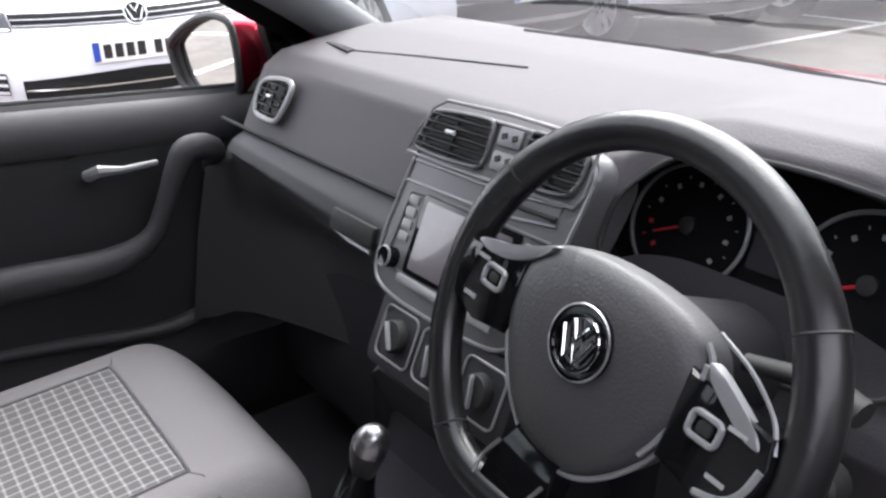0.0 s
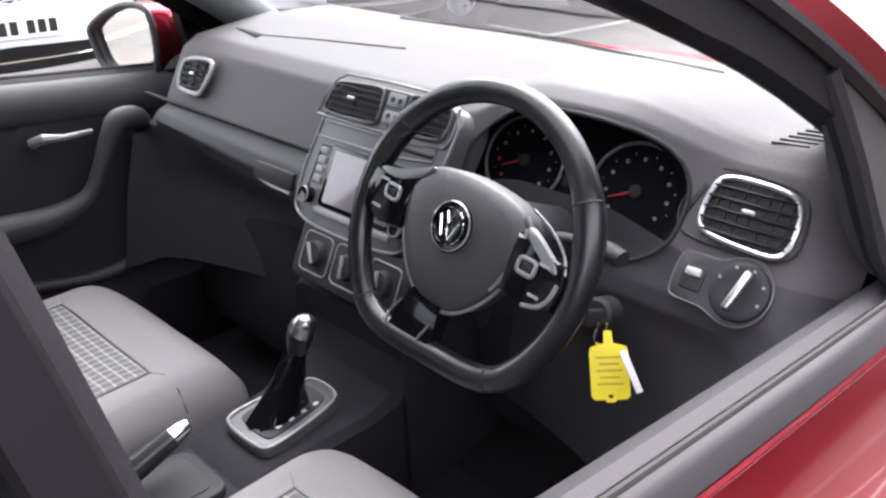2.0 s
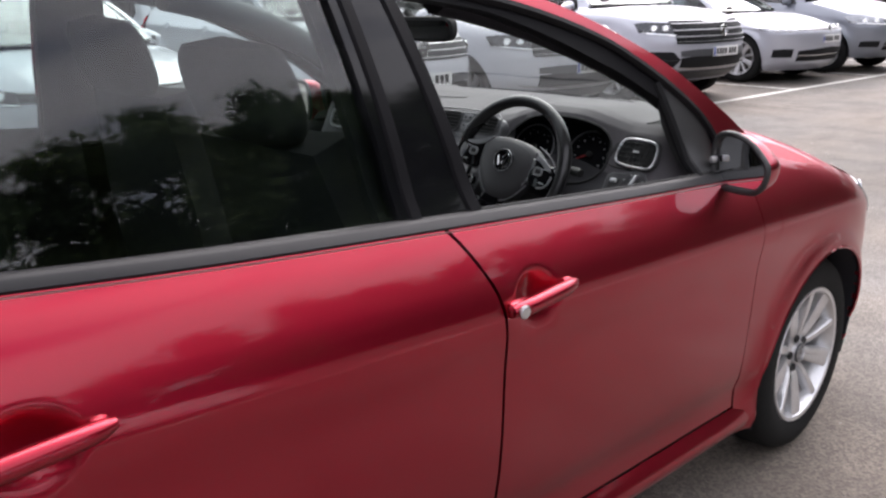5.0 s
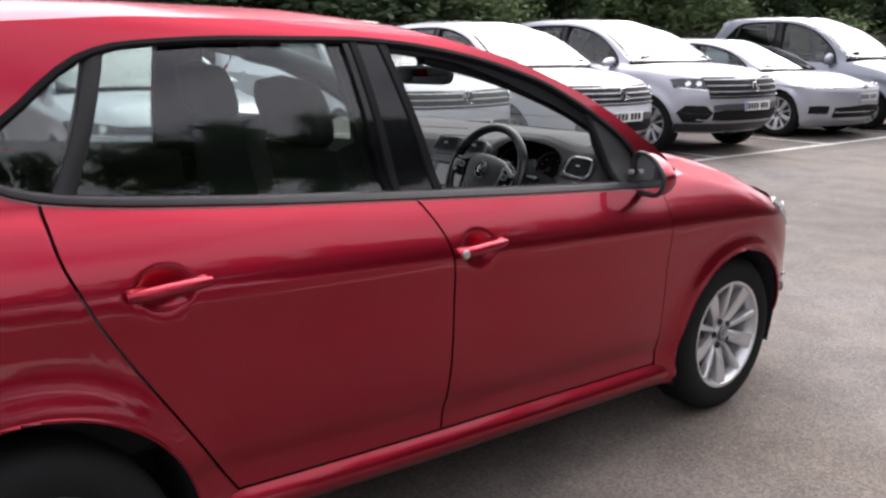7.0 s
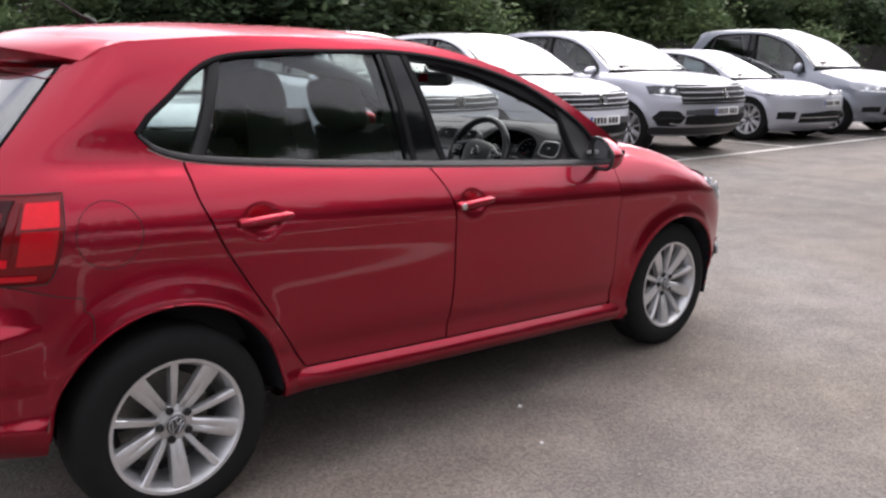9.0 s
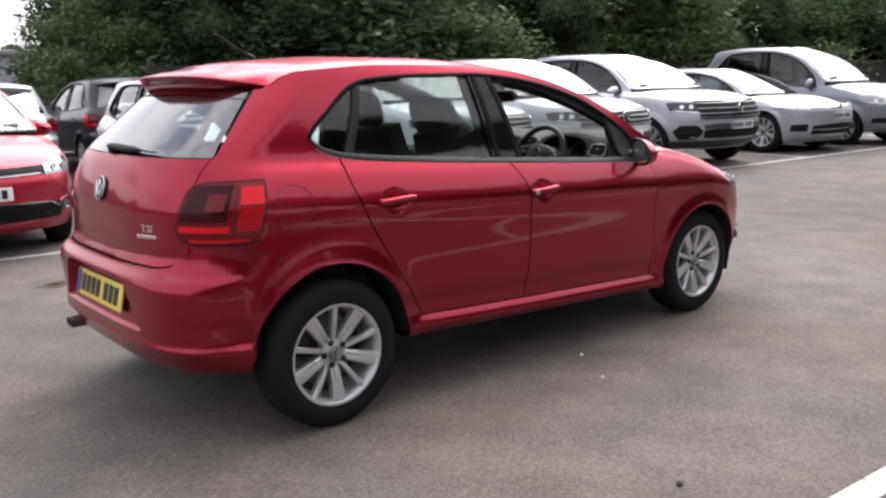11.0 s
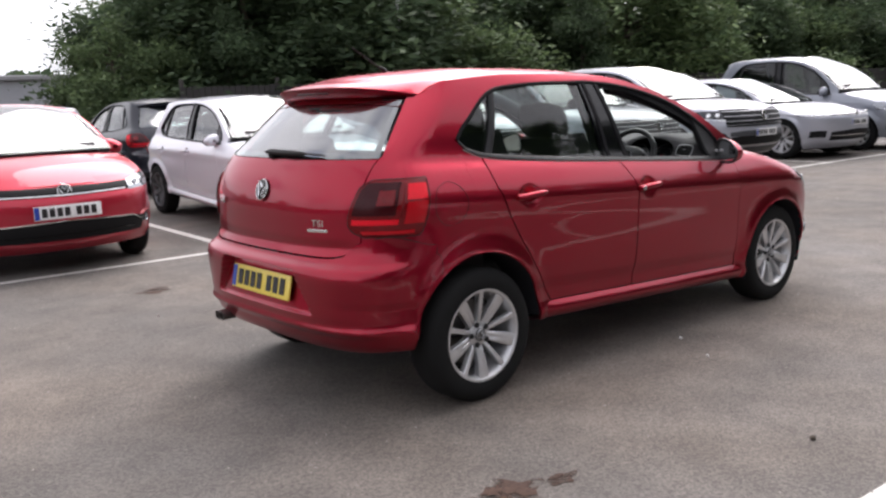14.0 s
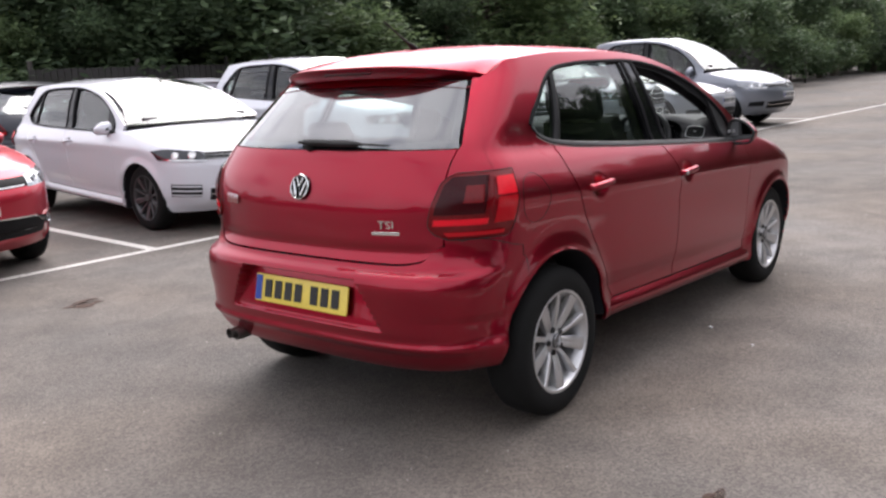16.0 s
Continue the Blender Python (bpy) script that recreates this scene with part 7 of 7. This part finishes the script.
SUPERMINI = build_of(3.97, 1.68, 1.455, 2.47, .80, .21, .65, .97, 0, .78)
GOLFLIKE = build_of(4.26, 1.80, 1.475, 2.63, .86, .20, .665, .975, .040, .80)
BIG_SUV = build_of(4.88, 1.98, 1.73, 2.90, .93, .30, .79, 1.135, .012, 1.00)
MID_SUV = build_of(4.49, 1.84, 1.66, 2.68, .90, .29, .76, 1.105, .012, .96)
LOW_FOUR = build_of(4.86, 1.87, 1.47, 2.84, .93, .20, .735, .975, .020, .80)
CARRIER = build_of(5.0, 1.90, 1.87, 2.95, .97, .26, .75, 1.13, .030, .90)

row_car("coral red five-door hatchback with a chrome-edged lower grille", bay(.46, -.12, 3.97), RED2, SUPERMINI, 1.0)
row_car("white five-door hatchback with dark alloy wheels", bay(3.33, .10, 4.26), WHITE, GOLFLIKE, 1.05, DARKALLOY, low_nose(HLAMPD, CHROME, True))
row_car("white compact sport utility car beside the white hatchback", bay(6.05, .15, 4.4), WHITE, MID_SUV, 1.13, None, tall_nose(3, .672, .748, .655, .760, False))
row_car("white sport utility car with chrome grille slats", bay(8.05, -.1, 4.5), WHITE, MID_SUV, 1.13, None, tall_nose(4, .672, .752, .625, .765, False))
row_car("large silver sport utility car with a broad chrome grille", bay(10.55, -.05, 4.88), SILVER, BIG_SUV, 1.23, None, tall_nose(4, .668, .752, .600, .768, True))
row_car("pale silver coupe-shaped saloon with alloy wheels", bay(13.7, .15, 4.86), SILVER, LOW_FOUR, 1.18, None, low_nose(HLAMP, CHROME, False))
row_car("large grey people carrier with dark windows", bay(15.95, -.1, 5.0), GREY, CARRIER, 1.14, None, low_nose(HLAMP, CHROME, False))
# second row behind, tails towards the near row
row_car("dark blue estate car seen from behind", bay(3.8, 5.6, 4.5, 180), NAVY, build_of(4.5, 1.80, 1.53, 2.63, .86, .2, .67, 1.0, .03), 1.05)
row_car("silver estate car beside the dark blue one", bay(1.72, 5.9, 4.5, 180), SILVER, GOLFLIKE, 1.05)
row_car("white estate car in the second row", bay(7.0, 6.0, 4.5, 180), WHITE, GOLFLIKE, 1.05)
# near row, on the camera's side
row_car("white hatchback in the near row", pose(0.80, -4.83, 0, 0, 0, 90 - 3.9), WHITE, GOLFLIKE, 1.05, DARKALLOY, low_nose(HLAMPD, CHROME, True))

# ---------------------------------------------------------------- trees, fence and distance


def tree_mesh(seed, height, spread, leaves, leaf):
    """A tapered trunk with limbs, and a crown of loose leaf sprays with gaps."""
    rng = random.Random(seed)
    tb = bmesh.new()
    pts = [Vector((0, 0, -.1))]
    for k in range(1, 7):
        pts.append(Vector((rng.uniform(-.15, .15) * k, rng.uniform(-.15, .15) * k, height * .75 * k / 6)))
    tube(tb, pts, [.20 - .027 * k for k in range(7)], 8)
    tips = []
    for k in range(26):
        f = .12 + .86 * k / 26
        base = pts[0].lerp(pts[-1], f * .98)
        a = rng.uniform(0, 2 * math.pi)
        ln = spread * (.55 + .6 * rng.random()) * (1.1 - .55 * f)
        tip = base + Vector((math.cos(a) * ln, math.sin(a) * ln, ln * rng.uniform(.05, .55)))
        mid = base.lerp(tip, .5) + Vector((0, 0, ln * .10))
        tube(tb, [base, mid, tip], [.06, .035, .012], 5)
        tips += [tip, mid, base.lerp(tip, .75), tip + Vector((rng.gauss(0, .3), rng.gauss(0, .3), rng.gauss(0, .3)))]
    tips += [pts[-1], pts[-1] + Vector((0, 0, .6)), pts[-1] + Vector((.3, .2, 1.0))]
    verts, faces = [], []
    for k in range(leaves):
        c = rng.choice(tips)
        p = c + Vector((rng.gauss(0, .36), rng.gauss(0, .36), rng.gauss(0, .34) - .12))
        if p.z < .25:
            p.z = .25 + rng.random() * .4
        s = leaf * rng.uniform(.6, 1.35)
        d = Vector((rng.gauss(0, 1), rng.gauss(0, 1), rng.gauss(0, .6))).normalized()
        e = d.cross(Vector((rng.gauss(0, 1), rng.gauss(0, 1), rng.gauss(0, 1)))).normalized()
        n0 = len(verts)
        verts += [p - d * s, p + e * s * .42 - d * s * .1, p + d * s, p - e * s * .42 + d * s * .1]
        faces.append((n0, n0 + 1, n0 + 2, n0 + 3))
    return tb, verts, faces


def leaf_material(name, dark, light):
    m = bpy.data.materials.new(name)
    m.use_nodes = True
    n, l = m.node_tree.nodes, m.node_tree.links
    b = n["Principled BSDF"]
    geo, ramp, info, hue = n.new("ShaderNodeNewGeometry"), n.new("ShaderNodeValToRGB"), n.new("ShaderNodeObjectInfo"), n.new("ShaderNodeHueSaturation")
    ramp.color_ramp.elements[0].color, ramp.color_ramp.elements[1].color = (*dark, 1), (*light, 1)
    l.new(geo.outputs["Random Per Island"], ramp.inputs["Fac"])
    mr = n.new("ShaderNodeMapRange")
    mr.inputs["To Min"].default_value, mr.inputs["To Max"].default_value = .72, 1.28
    l.new(info.outputs["Random"], mr.inputs["Value"])
    tc, nz, m2, mul = n.new("ShaderNodeTexCoord"), n.new("ShaderNodeTexNoise"), n.new("ShaderNodeMapRange"), n.new("ShaderNodeMath")
    nz.inputs["Scale"].default_value, nz.inputs["Detail"].default_value = .9, 3
    m2.inputs["From Min"].default_value, m2.inputs["From Max"].default_value = .35, .65
    m2.inputs["To Min"].default_value, m2.inputs["To Max"].default_value = .68, 1.3
    mul.operation = "MULTIPLY"
    l.new(tc.outputs["Object"], nz.inputs["Vector"])
    l.new(nz.outputs["Fac"], m2.inputs["Value"])
    l.new(mr.outputs[0], mul.inputs[0])
    l.new(m2.outputs[0], mul.inputs[1])
    l.new(mul.outputs[0], hue.inputs["Value"])
    l.new(ramp.outputs["Color"], hue.inputs["Color"])
    l.new(hue.outputs["Color"], b.inputs["Base Color"])
    b.inputs["Roughness"].default_value, b.inputs["Specular IOR Level"].default_value = .6, .15
    tr = n.new("ShaderNodeBsdfTranslucent")
    l.new(hue.outputs["Color"], tr.inputs["Color"])
    mx = n.new("ShaderNodeMixShader")
    mx.inputs["Fac"].default_value = .3
    l.new(b.outputs[0], mx.inputs[1])
    l.new(tr.outputs[0], mx.inputs[2])
    l.new(mx.outputs[0], n["Material Output"].inputs["Surface"])
    return m


FOLIAGE = [leaf_material("foliage_dark", (0.046, 0.074, 0.040), (0.104, 0.150, 0.074)), leaf_material("foliage_mid", (0.058, 0.092, 0.042), (0.140, 0.190, 0.084))]


def tree(seed, height, spread, leaves, leaf, fol, label, m):
    t = thing("tree", label, "tree", m, group="trees behind the car park")
    tb, vv, ff = tree_mesh(seed, height, spread, leaves, leaf)
    part("trunk", tb, BARK, t)
    me = bpy.data.meshes.new("crown")
    me.from_pydata([tuple(v) for v in vv], [], ff)
    me.materials.append(fol)
    ob = new("crown", me)
    ob.parent = t
    return t


protos = [tree(11, 9.5, 2.6, 26000, .105, FOLIAGE[0], "tall dense dark green broadleaf tree", pose(7.9, 15.5, 0, 0, 0, 0)),
          tree(23, 8.0, 2.9, 26000, .10, FOLIAGE[1], "spreading mid-green broadleaf tree", pose(11.0, 15.0, 0, 0, 0, 40)),
          tree(37, 10.5, 2.4, 26000, .105, FOLIAGE[0], "tall dark green tree with drooping sprays", pose(14.0, 16.0, 0, 0, 0, 80))]
for t in protos:
    t.scale = (1.1, 1.1, .66)
rng = random.Random(8)
spots = []
for i in range(16):
    x = 7.0 + i * 2.6
    spots.append((x, 15.2 - .05 * x + rng.uniform(-.7, .9)))
    spots.append((x + 1.2, 18.2 - .05 * x + rng.uniform(-1, 1)))
for i in range(10):
    spots.append((6.2 + i * 3.4, 13.2 - .05 * i * 3.2 + rng.uniform(-.4, .4)))
for i in range(13):
    spots.append((49.0 + i * 3.4, 13.0 - .12 * i + rng.uniform(-1, 1)))
for k, (x, y) in enumerate(spots):
    sc = rng.uniform(.85, 1.2) * (.42 if 32 <= k < 42 else 1)
    t = copy_thing(protos[k % 3], pose(x, y, 0, 0, 0, rng.uniform(0, 360)))
    t.scale = (sc * 1.1, sc * 1.1, sc * (1 if 32 <= k < 42 else .66))
    if 32 <= k < 42:
        tagged(t, "leafy green shrub at the foot of the trees", "shrub", "shrubs behind the car park")
        t.name = "shrub"
# the bushy end of the tree line
for x, y, sc, h in ((4.2, 14.2, .44, 1.0), (5.4, 14.4, .40, 1.05)):
    t = copy_thing(protos[1], pose(x, y, 0, 0, 0, 70 * x))
    t.scale, t.name = (sc * 1.1, sc * 1.1, sc * h), "shrub"
    tagged(t, "leafy green shrub at the end of the tree line", "shrub", "shrubs behind the car park")
t = copy_thing(protos[0], pose(5.8, 16.6, 0, 0, 0, 200))
t.scale = (.86, .86, .60)
# trees on the camera's side and farther round, which the paint mirrors
near = [tree(51, 12.0, 3.6, 28000, .13, FOLIAGE[0], "tall dark green broadleaf tree across the car park", pose(-6.0, -15.5, 0, 0, 0, 0)),
        tree(67, 11.0, 3.7, 28000, .13, FOLIAGE[1], "broad green tree across the car park", pose(-1.0, -15.0, 0, 0, 0, 60))]
for t in near:
    t.scale = (.72, .72, .72)
for k, (x, y) in enumerate(((-16.5, -17), (-11, -16), (3.5, -15.6), (7.5, -15), (11.5, -14.6), (15.5, -14.2), (20, -13.4), (25, -12), (30.5, -9.5), (-3.5, -19), (35, -2))):
    t = copy_thing(near[k % 2], pose(x, y, 0, 0, 0, rng.uniform(0, 360)))
    t.scale = (rng.uniform(.68, .8) if x < 6 else rng.uniform(1.03, 1.13),) * 3
for x, y in ((-30, 2), (-28, 40), (-20, 46)):
    t = copy_thing(protos[rng.randrange(3)], pose(x, y, 0, 0, 0, rng.uniform(0, 360)))

# dark fence behind the second row
bm = bmesh.new()
for i in range(20):
    x = 4.6 + i * 2.0
    box(bm, (x, 12.6 - .05 * x, .95), (.07, .07, 1.9), None, .01, 1)
fence = thing("fence", "dark close-boarded fence behind the parked cars", "fence", kind="structure")
part("posts", bm, mat("fence_post", (0.05, 0.045, 0.04), .85, bump=.4), fence)
FB = mat("fence_board", (0.034, 0.031, 0.029), .85, bump=.5, scale=30, vary=.3)
bm = bmesh.new()
box(bm, (0, 0, .9), (.115, .020, 1.7), None, .003, 1)
b0 = part("board", bm, FB, fence, smooth=False)
b0.matrix_basis = pose(4.6, 12.56 - .23, 0, 0, 0, -2.9)
for i in range(1, 280):
    x = 4.6 + i * .125
    share("board", b0, fence, pose(x, 12.56 - .05 * x, random.Random(i).uniform(-.01, .01), 0, 0, -2.9))

# low grey building in the distance on the open side
bld = thing("building", "low grey-clad building beyond the car park", "building", pose(4, 43, 0, 0, 0, -6))
CLAD = mat("grey_cladding", (0.30, 0.31, 0.33), .6, bump=.1, scale=20)
bm = bmesh.new()
box(bm, (0, 0, 1.45), (34, 9, 2.9), None, .03, 1)
part("wall", bm, CLAD, bld, smooth=False)
bm = bmesh.new()
box(bm, (0, 0, 3.02), (34.6, 9.6, .24), None, .05, 1)
part("roof", bm, mat("grey_roof", (0.22, 0.22, 0.23), .7), bld, smooth=False)
# a thin pole among the trees
bm = bmesh.new()
tube(bm, [(9.6, 12.0, 0), (9.6, 12.0, 7.5)], [.05, .035], 10)
single("lamp_post", bm, SATIN, "thin grey lamp post in front of the trees", "lamp post")
# far woods round the horizon
def woods(name, n, r0, r1, a0, a1, h, label, size=1.0):
    rng = random.Random(n)
    verts, faces = [], []
    for k in range(n):
        a, r = radians(rng.uniform(a0, a1)), rng.uniform(r0, r1)
        hh = h * (.75 + .25 * noise.noise(Vector((math.cos(a) * 9, math.sin(a) * 9, 1))) + .15 * noise.noise(Vector((math.cos(a) * 40, math.sin(a) * 40, 4))))
        p = Vector((r * math.cos(a), r * math.sin(a), hh * rng.random() ** .7))
        s = rng.uniform(.5, 1.3) * size
        d = Vector((rng.gauss(0, 1), rng.gauss(0, 1), rng.gauss(0, 1))).normalized()
        e = d.cross(Vector((rng.gauss(0, 1), rng.gauss(0, 1), rng.gauss(0, 1)))).normalized()
        n0 = len(verts)
        verts += [tuple(p - d * s), tuple(p + e * s * .6), tuple(p + d * s), tuple(p - e * s * .6)]
        faces.append((n0, n0 + 1, n0 + 2, n0 + 3))
    me = bpy.data.meshes.new(name)
    me.from_pydata(verts, [], faces)
    me.materials.append(FOLIAGE[0])
    tagged(new(name, me), label, "trees", "", "stuff")


woods("far_woods", 26000, 66, 80, 0, 360, 5.6, "distant belt of dark green trees round the site")
woods("tree_belt", 42000, 17.5, 22, 205, 352, 6.0, "dense dark green hedge of trees across the car park", .42)
